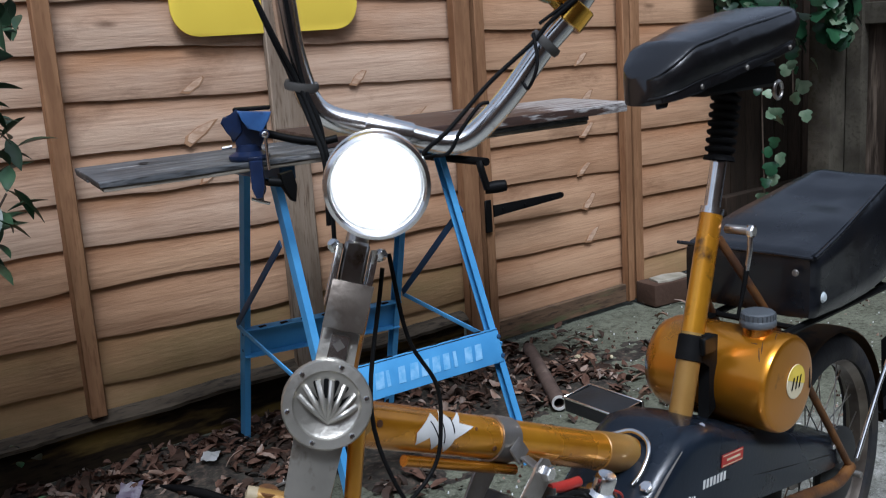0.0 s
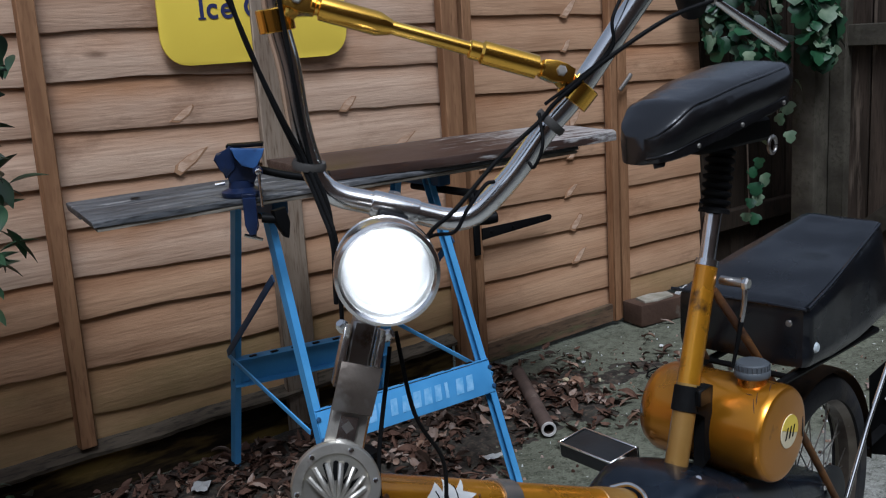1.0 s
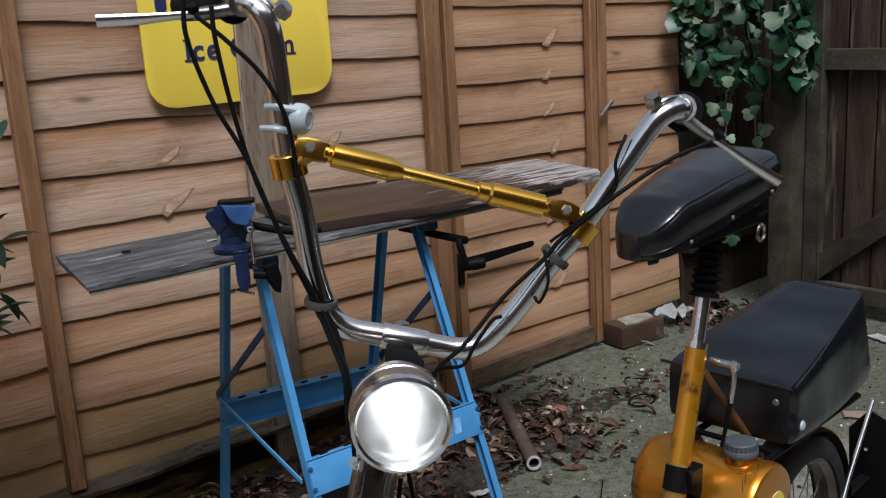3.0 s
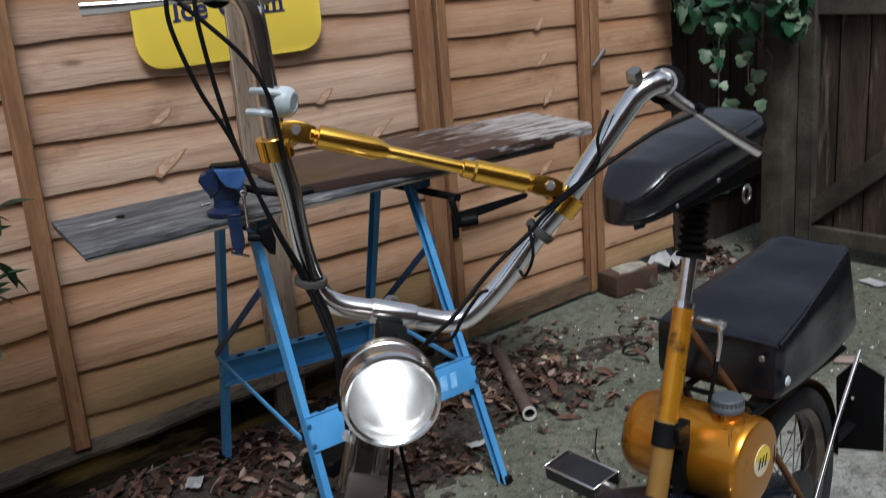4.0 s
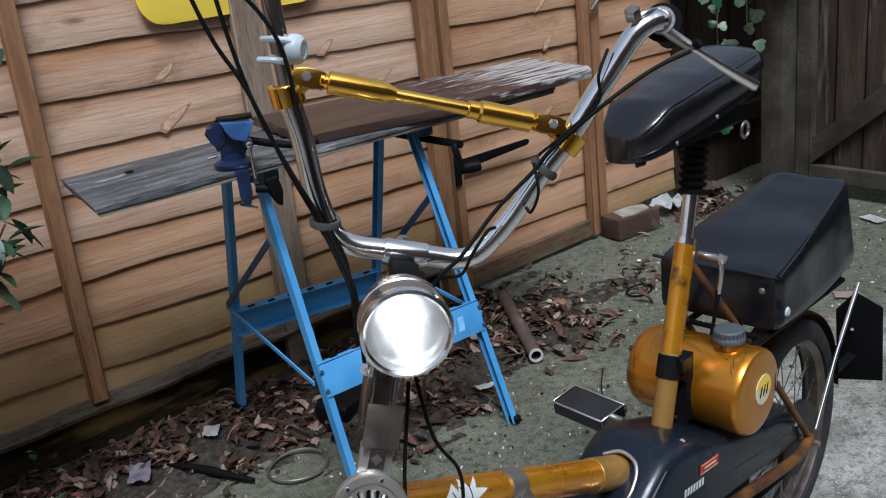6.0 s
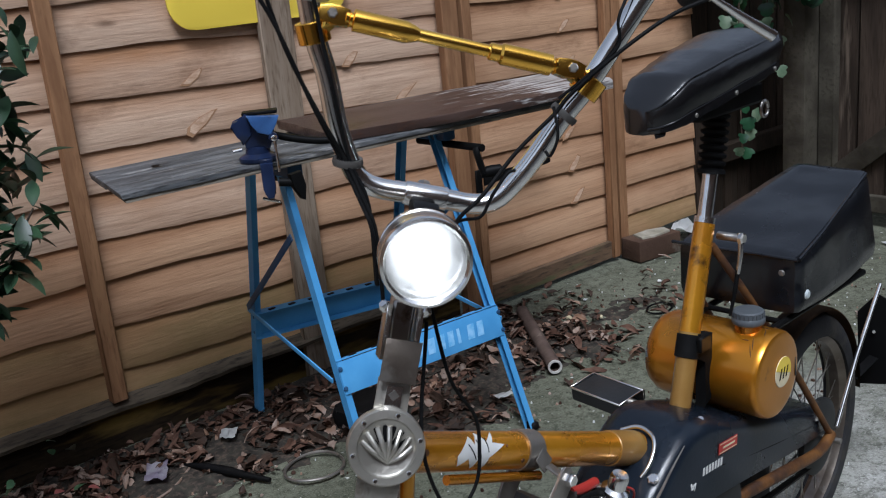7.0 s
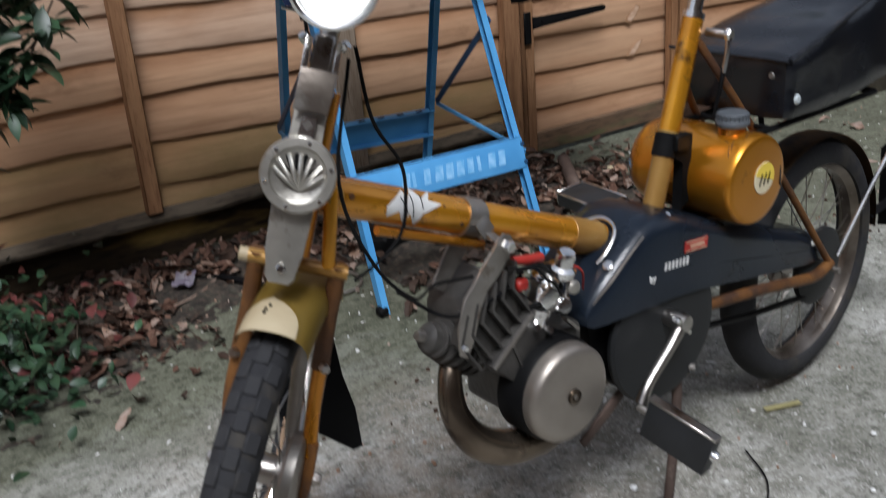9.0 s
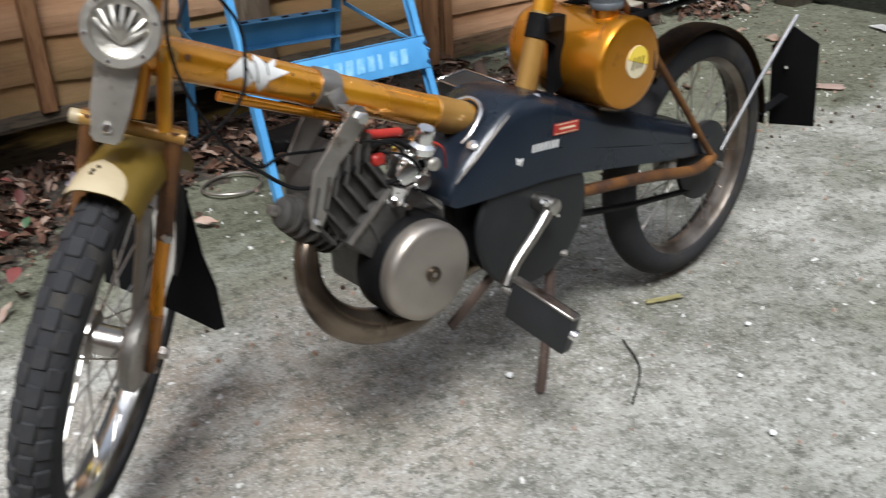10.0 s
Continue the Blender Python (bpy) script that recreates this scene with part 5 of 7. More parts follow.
part("eyelet", lathe([(0.006, -0.006), (0.0115, -0.006), (0.0115, 0.006), (0.006, 0.006), (0.006, -0.006)], 16, ST @ axes((0.0, 0.040, -0.285), (0.8, 0.6, 0))), GOLDWORN, moped)


def wheel(parent, m, R, tread, knobs, wname, rim):
    """Wheel round the local z: tyre, rim, hub and spokes."""
    wh = part(wname, lathe([(0.0, -0.028), (0.018, -0.028), (0.034, -0.026), (0.034, -0.020), (0.020, -0.016), (0.020, 0.016), (0.034, 0.020), (0.034, 0.026), (0.018, 0.028), (0.0, 0.028)], 24, m), DULLCHROME, parent)
    h = tread
    prof = []
    for i in range(17):
        a = radians(-118 + 236 * i / 16)
        prof.append((R - h + h * math.cos(a), 0.98 * h * math.sin(a)))
    bm = lathe(prof + [prof[0]], 56, m)
    ty = part("tyre", bm, TYRE, wh, "worn black block-tread tyre" if knobs else "black road tyre")
    if knobs:
        kb = bmesh.new()
        for i in range(knobs):
            for row, zz in enumerate((-0.62, 0.0, 0.62)):
                a = 2 * math.pi * (i + 0.5 * (row % 2)) / knobs
                rr = R - h + h * math.cos(zz)
                mm = m @ Matrix.Rotation(a, 4, "Z") @ Matrix.Translation((rr, 0, h * math.sin(zz))) @ Matrix.Rotation(-zz, 4, "Y")
                s = box(-0.004, 0.0022, -0.30 * 2 * math.pi * R / knobs, 0.30 * 2 * math.pi * R / knobs, -0.0085, 0.0085, 0.0018, 1)
                s.transform(mm)
                join(kb, s)
        part("tread", kb, TYRE, ty)
    ri = R - 2 * h + 0.016
    part("rim", lathe([(ri + 0.012, -0.022), (ri + 0.002, -0.023), (ri - 0.002, -0.017), (ri - 0.010, -0.010), (ri - 0.011, 0.0), (ri - 0.010, 0.010), (ri - 0.002, 0.017), (ri + 0.002, 0.023), (ri + 0.012, 0.022)], 56, m), rim, wh)
    n = 28
    for i in range(n):
        a = 2 * math.pi * i / n
        sgn = 1 if i % 2 else -1
        da = 0.5 * (1 if (i // 2) % 2 else -1)
        p0 = Vector((0.031 * math.cos(a + da), 0.031 * math.sin(a + da), 0.022 * sgn))
        p1 = Vector(((ri - 0.010) * math.cos(a), (ri - 0.010) * math.sin(a), 0.003 * sgn))
        part("spoke", tube([p0, p1], 0.0013, 5, curve=False, caps=False), DULLCHROME, wh, m=m)
    return wh


fm = ST @ axes((AX[0], WB, AX[1]), WT[1], WT[0])
fw = wheel(moped, fm, 0.243, 0.028, 38, "front_wheel", CHROME)
part("brake_drum", lathe([(0, 0.025), (0.052, 0.027), (0.056, 0.032), (0.056, 0.044), (0.050, 0.048), (0.02, 0.050), (0, 0.05)], 32, fm), STEEL, fw)
part("axle", tube([(0, 0, -0.07), (0, 0, 0.07)], 0.005, 10, curve=False), STEEL, fw, m=fm)
part("brake_arm", tube([(-0.075, 0.045, -0.61), (-0.070, 0.041, -0.55), (-0.055, 0.037, -0.47)], [0.011, 0.0125, 0.0115], 12, squash=0.45), STEEL, fw, "grey steel brake torque arm", m=ST)


def guard_arc(R, half, a0, a1, m, n=22, lip=0.016, thick=0.0016):
    """A curved mudguard, domed across, from angle a0 to a1 round local z."""
    bm = bmesh.new()
    rows = []
    for i in range(n + 1):
        a = radians(a0 + (a1 - a0) * i / n)
        row = []
        for j in range(11):
            t = -1 + 0.2 * j
            rr = R - lip * abs(t) ** 2.4 * 1.4
            row.append(bm.verts.new((rr * math.cos(a), rr * math.sin(a), half * math.sin(t * math.pi / 2))))
        rows.append(row)
    for r0, r1 in zip(rows, rows[1:]):
        for j in range(10):
            bm.faces.new((r0[j], r0[j + 1], r1[j + 1], r1[j]))
    bmesh.ops.solidify(bm, geom=bm.faces[:], thickness=thick)
    bm.transform(m)
    return bm


mg = part("front_mudguard", guard_arc(0.2665, 0.042, -55, -112, fm @ pose(0, 0, 0.004), lip=0.026), FENDER, moped, "faded olive gold mudguard with a cream nose")
bm = bmesh.new()
rows = []
for i in range(9):
    k = i / 8
    a = radians(-55 - 12 * k)
    t0, t1 = -0.97 + 0.75 * k ** 2.2, 0.42 - 0.62 * k ** 3
    row = []
    for j in range(11):
        t = t0 + (t1 - t0) * j / 10
        rr = 0.2680 - 0.026 * abs(t) ** 2.4 * 1.4
        row.append(bm.verts.new((rr * math.cos(a), rr * math.sin(a), 0.0425 * math.sin(t * math.pi / 2))))
    rows.append(row)
for r0, r1 in zip(rows, rows[1:]):
    for j in range(10):
        bm.faces.new((r0[j], r0[j + 1], r1[j + 1], r1[j]))
part("nose_patch", bm, NOSETAN, mg, "cream painted nose", m=fm @ pose(0, 0, 0.004))
for i, (a, b) in enumerate(((62.0, -0.012), (63.6, -0.009), (60.8, -0.0125))):
    part("bolt", lathe([(0, 0.0012), (0.002, 0.001), (0.0022, -0.001)], 8, fm @ Matrix.Rotation(radians(-a), 4, "Z") @ Matrix.Translation((0.2678, 0, b)) @ pose(0, 0, 0, 0, 90, 0)), BLACKPLASTIC, mg)
flap = [(-0.02, -0.49), (0.062, -0.49), (0.10, -0.575), (0.128, -0.620), (0.150, -0.676), (0.138, -0.684), (0.070, -0.664), (-0.028, -0.640), (-0.032, -0.60)]
part("mud_flap", slab(flap, 0.004, ST @ pose(-0.262, 0, 0) @ YZ, 0.001), BLACKPLASTIC, mg, "black plastic mud flap")
part("guard_stay", tube([(-0.03, 0.062, -0.665), (-0.12, 0.055, -0.60), (-0.21, 0.045, -0.58)], 0.003, 8), DULLCHROME, mg, m=ST)

# rear wheel, mudguard, flap
RC = Vector((1.078, 0.035, 0.252))
RAX = Vector((math.sin(radians(3)), -math.cos(radians(3)), 0))
rm = axes(RC, RAX, (1, 0, 0))
rw = wheel(moped, rm, 0.246, 0.033, 0, "rear_wheel", STAINEDSTEEL)
part("rear_drum", lathe([(0, 0.026), (0.072, 0.028), (0.078, 0.034), (0.078, 0.044), (0.060, 0.049), (0, 0.05)], 36, rm), CASEGREY, rw)
part("sprocket", lathe([(0.0, -0.036), (0.058, -0.036), (0.060, -0.034), (0.058, -0.032), (0, -0.032)], 32, rm), STEEL, rw)
part("axle", tube([RC + RAX * 0.085, RC - RAX * 0.085], 0.006, 10, curve=False), STEEL, rw)
rg = part("rear_mudguard", guard_arc(0.257, 0.031, 0, 128, rm, lip=0.005), GUARDDARK, moped, "grimy dark gold rear mudguard")
part("flap_bracket", bar(RC + Vector((0.252, 0, 0.02)), (1.400, 0.018, 0.30), 0.022, 0.003, (0, 1, 0), 0.001), BLACKPLASTIC, rg)
part("mud_flap", slab([(-0.045, -0.085), (0.050, -0.088), (0.050, 0.090), (0.010, 0.135), (-0.045, 0.098)], 0.005, axes((1.416, 0.006, 0.315), (1, 0.35, 0.10), (0, 1, 0)), 0.001), BLACKPLASTIC, rg, "black plastic mud flap")
bolt(rg, (1.400, 0.02, 0.36), (-1, -0.4, 0), 0.005, 0.004)
part("chrome_stay", tube([RC + RAX * 0.070 + Vector((0.012, 0, 0.022)), (1.24, -0.010, 0.366), (1.40, 0.010, 0.470)], 0.0046, 10, curve=False), CHROME, moped)
part("rack", join(tube([(0.76, -0.07, 0.60), (1.10, -0.075, 0.60), (1.12, 0.0, 0.60), (1.10, 0.075, 0.60), (0.76, 0.07, 0.60)], 0.006, 8, curve=False), tube([(0.80, -0.07, 0.60), (0.80, 0.07, 0.60)], 0.005, 8, curve=False)), BLACKPLASTIC, moped, "black tubular luggage rack")
part("rack_strut", tube([(1.075, 0.10, 0.26), (1.0, 0.07, 0.45), (0.97, 0.07, 0.60)], 0.005, 8), BLACKPLASTIC, moped)

# body cover over the drive
bm = bmesh.new()
secs = [(0.376, 0.402, 0.420, 0.066), (0.385, 0.398, 0.440, 0.071), (0.42, 0.396, 0.468, 0.0745), (0.455, 0.394, 0.494, 0.075), (0.490, 0.392, 0.517, 0.0755), (0.515, 0.390, 0.527, 0.076), (0.56, 0.388, 0.522, 0.076), (0.62, 0.380, 0.500, 0.076),
        (0.70, 0.370, 0.468, 0.075), (0.80, 0.356, 0.436, 0.073), (0.90, 0.343, 0.405, 0.069), (0.95, 0.338, 0.385, 0.062)]
rows = []
for u, zl, zh, w in secs:
    k = max(0.0, (u - 0.62) / 0.285)
    u, zl, zh, mid = u + 0.11 * k, zl - 0.058 * k, zh - 0.058 * k, 0.038 * k
    h = zh - zl
    e = min(h * 0.55, 0.026)
    prof = [(-w, zl), (-w, zh - e), (-w + e * 0.10, zh - e * 0.62), (-w + e * 0.38, zh - e * 0.25), (-w + e * 0.75, zh - e * 0.06), (-w + e * 1.3, zh), (0, zh + 0.003),
            (w - e * 1.3, zh), (w - e * 0.75, zh - e * 0.06), (w - e * 0.38, zh - e * 0.25), (w - e * 0.10, zh - e * 0.62), (w, zh - e), (w, zl)]
    rows.append([bm.verts.new((u, mid + a, b)) for a, b in prof])
for r0, r1 in zip(rows, rows[1:]):
    for j in range(12):
        bm.faces.new((r0[j], r0[j + 1], r1[j + 1], r1[j]))
bm.faces.new(rows[0])
bm.faces.new(rows[-1][::-1])
bmesh.ops.solidify(bm, geom=bm.faces[:], thickness=0.002)
cover = part("body_cover", bm, GUARD, moped, "scratched blue-grey enamelled body cover")
col = Vector((-0.02, 0, 0.703)) + tdir * 0.475
part("tube_collar", lathe([(0.0245, -0.016), (0.0258, -0.015), (0.0262, 0.0), (0.0262, 0.05), (0.0245, 0.05)], 28, axes(col, tdir)), GOLDWORN, moped, "worn gold tube collar")
part("chrome_trim", tube([(0.425, -0.040, 0.477), (0.440, -0.044, 0.490), (0.462, -0.040, 0.508), (0.476, -0.026, 0.520), (0.480, 0.0, 0.524), (0.470, 0.024, 0.516)], 0.0032, 10), CHROME, cover)
# Bright steel strip drawn for the highlight along the worn front edge.
part("edge_wear", tube([(0.384, -0.0705, 0.436), (0.420, -0.0735, 0.4625), (0.455, -0.0735, 0.488), (0.489, -0.0738, 0.5105)], [0.0010, 0.0022, 0.0018, 0.0008], 6), STEEL, cover)
bolt(cover, (0.430, -0.058, 0.478), (-0.55, -0.1, 0.8), 0.009, 0.004)
bolt(cover, (0.565, -0.055, 0.517), (0, -0.6, 0.8), 0.005, 0.003)
bolt(cover, (1.010, -0.031, 0.327), (0, -1, 0), 0.006, 0.004)
side = Matrix.Translation((0, -0.0757, 0)) @ pose(0, 0, 0, 90)
badge = part("badge", box(0.528, 0.583, 0.456, 0.474, 0.0, 0.001), RED, cover, "red badge with a pale outline", m=Matrix.Translation((0, -0.0766, 0)) @ pose(0, 0, 0, 90) @ pose(0, 0, 0, 0, 0, -6) @ pose(0, 0.058, 0))
for a0, a1, b0, b1 in ((0.530, 0.581, 0.4715, 0.4725), (0.530, 0.581, 0.4575, 0.4585), (0.540, 0.575, 0.4635, 0.4665)):
    part("badge_line", box(a0, a1, b0, b1, 0.001, 0.0014), CREAM, badge, m=Matrix.Translation((0, -0.0766, 0)) @ pose(0, 0, 0, 90) @ pose(0, 0, 0, 0, 0, -6) @ pose(0, 0.058, 0))
for i in range(7):
    x = 0.533 + i * 0.0085
    z = 0.447 - (x - 0.533) * 0.10
    part("print_bar", slab([(x, z - 0.006), (x + 0.005, z - 0.006), (x + 0.0068, z + 0.006), (x + 0.0018, z + 0.006)], 0.0006, Matrix.Translation((0, -0.0766, 0)) @ pose(0, 0, 0, 90)), WHITE, cover, "white printed maker's mark")
text("lettering", "by", 0.015, Matrix.Translation((0.507, -0.0764, 0.436)) @ pose(0, 0, 0, 90, 0, 0), WHITE, cover)
part("trim_line", tube([(0.59, -0.0757, 0.434), (0.66, -0.0705, 0.412), (0.80, -0.0560, 0.372), (1.00, -0.0320, 0.316)], 0.0012, 6), BLACKPLASTIC, cover)

# chain case disc, crank and pedals
part("chain_case", lathe([(0, 0.050), (0.108, 0.050), (0.118, 0.054), (0.120, 0.062), (0.116, 0.068), (0.10, 0.071), (0, 0.071)], 48, axes((0.548, 0, 0.332), (0, -1, 0))), CASEGREY, moped, "dark grey chain case")
part("belly_plate", slab([(0.40, 0.40), (0.62, 0.39), (0.60, 0.24), (0.50, 0.228), (0.42, 0.30)], 0.08, pose(0, 0, 0, 90), 0.006), BLACKPLASTIC, moped)
part("chain", tube([(0.60, -0.045, 0.30), (0.82, -0.030, 0.246), (1.075, -0.004, 0.194)], 0.0062, 6, curve=False), BLACKPLASTIC, moped)
CR = Vector((0.548, -0.1, 0.358))
cd = Vector((-0.108, 0, -0.092))
for k in (-1, 1):
    c0 = Vector((CR.x, 0.1 * k, CR.z))
    c1 = c0 + cd * (-k) + Vector((0, 0.012 * k, 0.010 if k > 0 else 0.0))
    arm = part("crank_arm", tube([c0, c0 + cd * (-k) * 0.3 + Vector((0, 0.004 * k, 0.0)), c0 + cd * (-k) * 0.7 + Vector((0.012 * k, 0.010 * k, 0)), c1], [0.011, 0.0085, 0.008, 0.010], 12, n=5), DULLCHROME, moped)
    part("crank_boss", lathe([(0, -0.05), (0.013, -0.05), (0.015, 0.0), (0.013, 0.010), (0.006, 0.012), (0, 0.012)], 16, axes(c0, (0, k, 0))), DULLCHROME, arm)
    bolt(arm, c0 + Vector((-0.02, 0.002 * k, 0.012)), (0, k, 0), 0.006, 0.010)
    bolt(arm, c0 + Vector((0.010, 0.002 * k, -0.018)), (0, k, 0), 0.004, 0.006)
    pm = Matrix.Translation(c1 + Vector((0, 0.004 * k, 0))) @ pose(0, 0, 0, (13 if k < 0 else 0), (6 if k < 0 else 84), -6 * k)
    pb = part("pedal", box(-0.012, 0.012, 0.012 * k, 0.125 * k, -0.042, 0.022, 0.004, 2), PEDALGREY, moped, "black rubber block pedal", m=pm)
    part("pedal_edge", box(-0.013, 0.005, 0.010 * k, 0.127 * k, 0.020, 0.0245, 0.001, 1), DULLCHROME, pb, m=pm)
    part("spindle_cap", lathe([(0, 0.006), (0.008, 0.005), (0.009, 0), (0.009, -0.01)], 12, axes((0, 0.129 * k, -0.008), (0, k, 0))), CHROME, pb, m=pm)
    if k > 0:
        for z in (-0.041, 0.0205):
            part("pedal_edge", box(-0.0145, -0.0110, 0.010, 0.128, z - 0.0016, z + 0.0016, 0.0008, 1), CHROME, pb, m=pm)
        for y in (0.012, 0.1265):
            part("pedal_end", box(-0.0143, 0.010, y - 0.0014, y + 0.0014, -0.040, 0.020, 0.0006, 1), CHROME, pb, m=pm)
    part("spindle", tube([(0, -0.006 * k, -0.006), (0, 0.02 * k, -0.006)], 0.007, 10, curve=False), STEEL, pb, m=pm)

# engine
ea, eb = Vector((0.225, 0.0, 0.405)), Vector((0.122, 0.0, 0.462))
ed = (eb - ea).normalized()
em = axes(ea, ed, (0, 1, 0))
block = [(0.180, 0.478), (0.192, 0.500), (0.232, 0.524), (0.262, 0.505), (0.296, 0.455), (0.300, 0.415), (0.280, 0.382), (0.235, 0.368), (0.196, 0.406), (0.178, 0.440)]
eng = part("engine", slab(block, 0.100, pose(0, 0.002, 0, 90), 0.006), ENGINE, moped, "sooty finned two-stroke engine")
part("cylinder", lathe([(0, -0.01), (0.034, -0.01), (0.034, 0.05), (0.024, 0.064), (0.020, 0.098), (0.012, 0.104), (0, 0.105)], 28, em), ENGINE, eng)
for i in range(6):
    z = 0.018 + i * 0.0135
    r = (0.046, 0.045, 0.042, 0.038, 0.033, 0.028)[i]
    part("fin", lathe([(0.02, z - 0.0022), (r - 0.001, z - 0.0022), (r, z), (r - 0.001, z + 0.0022), (0.02, z + 0.0022)], 24, em @ Matrix.Diagonal((1.08, 0.92, 1, 1))), ENGINE, eng)
part("head_bolt", lathe([(0, 0.118), (0.006, 0.117), (0.0075, 0.112), (0.0075, 0.100), (0, 0.10)], 12, em), STEEL, eng)
for i in range(6):
    o = Vector((0.0185 * i - 0.008, 0, 0.0105 * i - 0.004))
    pts = [Vector((0.170, -0.052, 0.500)) + o * 0.93, Vector((0.1575, -0.052, 0.460)) + o, Vector((0.187, -0.052, 0.416)) + o]
    bm = bmesh.new()
    for a, b in zip(pts, pts[1:]):
        d = (b - a).normalized() * 0.0012
        bar(a - d, b + d, 0.0042, 0.022, (0.8, 0, 0.55), 0.0008, bm)
    part("fin", bm, ENGINE, eng)
plate = [(0.197, 0.408), (0.268, 0.462), (0.295, 0.445), (0.298, 0.418), (0.278, 0.384), (0.232, 0.372)]
part("cowl_plate", slab(plate, 0.016, pose(0, -0.056, 0, 90), 0.003), ENGINE, eng, "dark cast cooling cowl")
part("cowl_rib", bar((0.198, -0.066, 0.406), (0.272, -0.066, 0.462), 0.005, 0.006, (0, 1, 0), 0.001), STEEL, eng)
part("cowl_rib", bar((0.232, -0.066, 0.431), (0.252, -0.066, 0.380), 0.003, 0.004, (0, 1, 0), 0.001), ENGINE, eng)
part("far_plate", slab([(0.224, 0.588), (0.246, 0.584), (0.246, 0.562), (0.216, 0.530), (0.186, 0.498), (0.166, 0.512), (0.196, 0.556)], 0.004, pose(0, 0.018, 0, 90), 0.001), STEEL, eng, "grey steel far engine plate")
part("plug_cap", tube([(0.305, -0.050, 0.530), (0.275, -0.055, 0.537), (0.247, -0.056, 0.545)], [0.0068, 0.0070, 0.0055], 12), RED, eng, "red plastic plug cap")
part("red_terminal", box(0.252, 0.272, -0.062, -0.048, 0.497, 0.513, 0.003, 1), RED, eng, "red wiring terminal")
carb = part("carburettor", lathe([(0, -0.03), (0.017, -0.03), (0.018, 0.0), (0.021, 0.004), (0.021, 0.02), (0.014, 0.024), (0.014, 0.034), (0, 0.036)], 20, axes((0.318, -0.035, 0.475), (0.15, -0.35, 0.9))), CHROME, eng, "bright alloy carburettor")
part("float_bowl", lathe([(0, -0.018), (0.016, -0.016), (0.018, 0.01), (0.010, 0.014), (0, 0.014)], 18, axes((0.290, -0.055, 0.452), (0.3, -0.2, 0.9))), CHROME, carb)
part("intake", tube([(0.318, -0.03, 0.47), (0.345, -0.02, 0.47), (0.37, 0.0, 0.46)], [0.015, 0.016, 0.02], 14), ALLOY, carb)
for p in ((0.30, -0.062, 0.49), (0.335, -0.06, 0.49), (0.275, -0.066, 0.44), (0.295, -0.07, 0.43), (0.34, -0.058, 0.46)):
    bolt(carb, p, (-0.2, -1, 0.3), 0.006, 0.008)
part("carburettor_top", lathe([(0, 0.030), (0.011, 0.029), (0.0135, 0.024), (0.0135, 0.008), (0.020, 0.004), (0.020, -0.006), (0, -0.008)], 18, axes((0.335, -0.060, 0.505), (0.1, -0.3, 0.95))), CHROME, carb)
part("jet_body", lathe([(0, 0.016), (0.010, 0.015), (0.013, 0.010), (0.013, -0.012), (0, -0.014)], 16, axes((0.318, -0.072, 0.462), (-0.3, -0.9, 0.2))), CHROME, carb)
part("banjo", lathe([(0, 0.008), (0.007, 0.007), (0.010, 0.004), (0.010, -0.004), (0, -0.006)], 14, axes((0.345, -0.070, 0.478), (-0.1, -1, 0.2))), ALLOY, carb)
part("choke_plate", slab([(-0.014, -0.010), (0.012, -0.012), (0.016, 0.006), (0.0, 0.016), (-0.012, 0.008)], 0.004, axes((0.296, -0.074, 0.480), (-0.2, -1, 0.1)), 0.001), CHROME, carb)
for k, (p, q, h) in enumerate((((0.26, -0.05, 0.515), (0.34, -0.066, 0.445), 0.02), ((0.235, -0.06, 0.54), (0.30, -0.07, 0.500), 0.01), ((0.36, -0.05, 0.50), (0.28, -0.07, 0.455), -0.012), ((0.33, -0.07, 0.52), (0.385, -0.05, 0.455), 0.01))):
    part("thin_lead", tube([p, (Vector(p) + Vector(q)) / 2 + Vector((0.004, -0.012, h)), q], 0.0017, 6), (BLACKRUBBER, BLACKRUBBER, STEEL, RED)[k], carb)
for p, q in (((0.245, -0.05, 0.525), (0.325, -0.05, 0.500)), ((0.27, -0.06, 0.47), (0.33, -0.05, 0.44)), ((0.30, -0.05, 0.52), (0.36, -0.03, 0.46))):
    part("fuel_hose", tube([p, (Vector(p) + Vector(q)) / 2 + Vector((0, -0.012, 0.014)), q], 0.004, 8), BLACKRUBBER, carb)
fly = axes((0.302, 0.014, 0.338), (0, -1, 0))
drum = part("clutch_drum", lathe([(0, 0.045), (0.073, 0.045), (0.077, 0.050), (0.077, 0.092), (0.074, 0.097), (0, 0.097)], 48, fly), BLACKPLASTIC, moped, "black clutch housing")
disc = part("clutch_cover", lathe([(0, 0.1275), (0.008, 0.1275), (0.010, 0.126), (0.0105, 0.1235), (0.058, 0.1240), (0.066, 0.1225), (0.0715, 0.117), (0.0728, 0.108), (0.0728, 0.097), (0, 0.097)], 56, fly), COVERSTEEL, drum, "round dull steel clutch cover")
part("centre_nut", lathe([(0.004, 0.128), (0.0085, 0.1288), (0.011, 0.128), (0.0115, 0.124), (0.003, 0.124)], 20, fly), EXHAUST, disc)
part("exhaust_pipe", tube([(0.185, 0.0, 0.415), (0.163, -0.012, 0.385), (0.158, -0.025, 0.335), (0.185, -0.035, 0.285), (0.240, -0.04, 0.252), (0.32, -0.035, 0.240), (0.42, -0.01, 0.248)], [0.015, 0.017, 0.020, 0.025, 0.027, 0.027, 0.022], 20), EXHAUST, moped, "browned steel exhaust pipe")
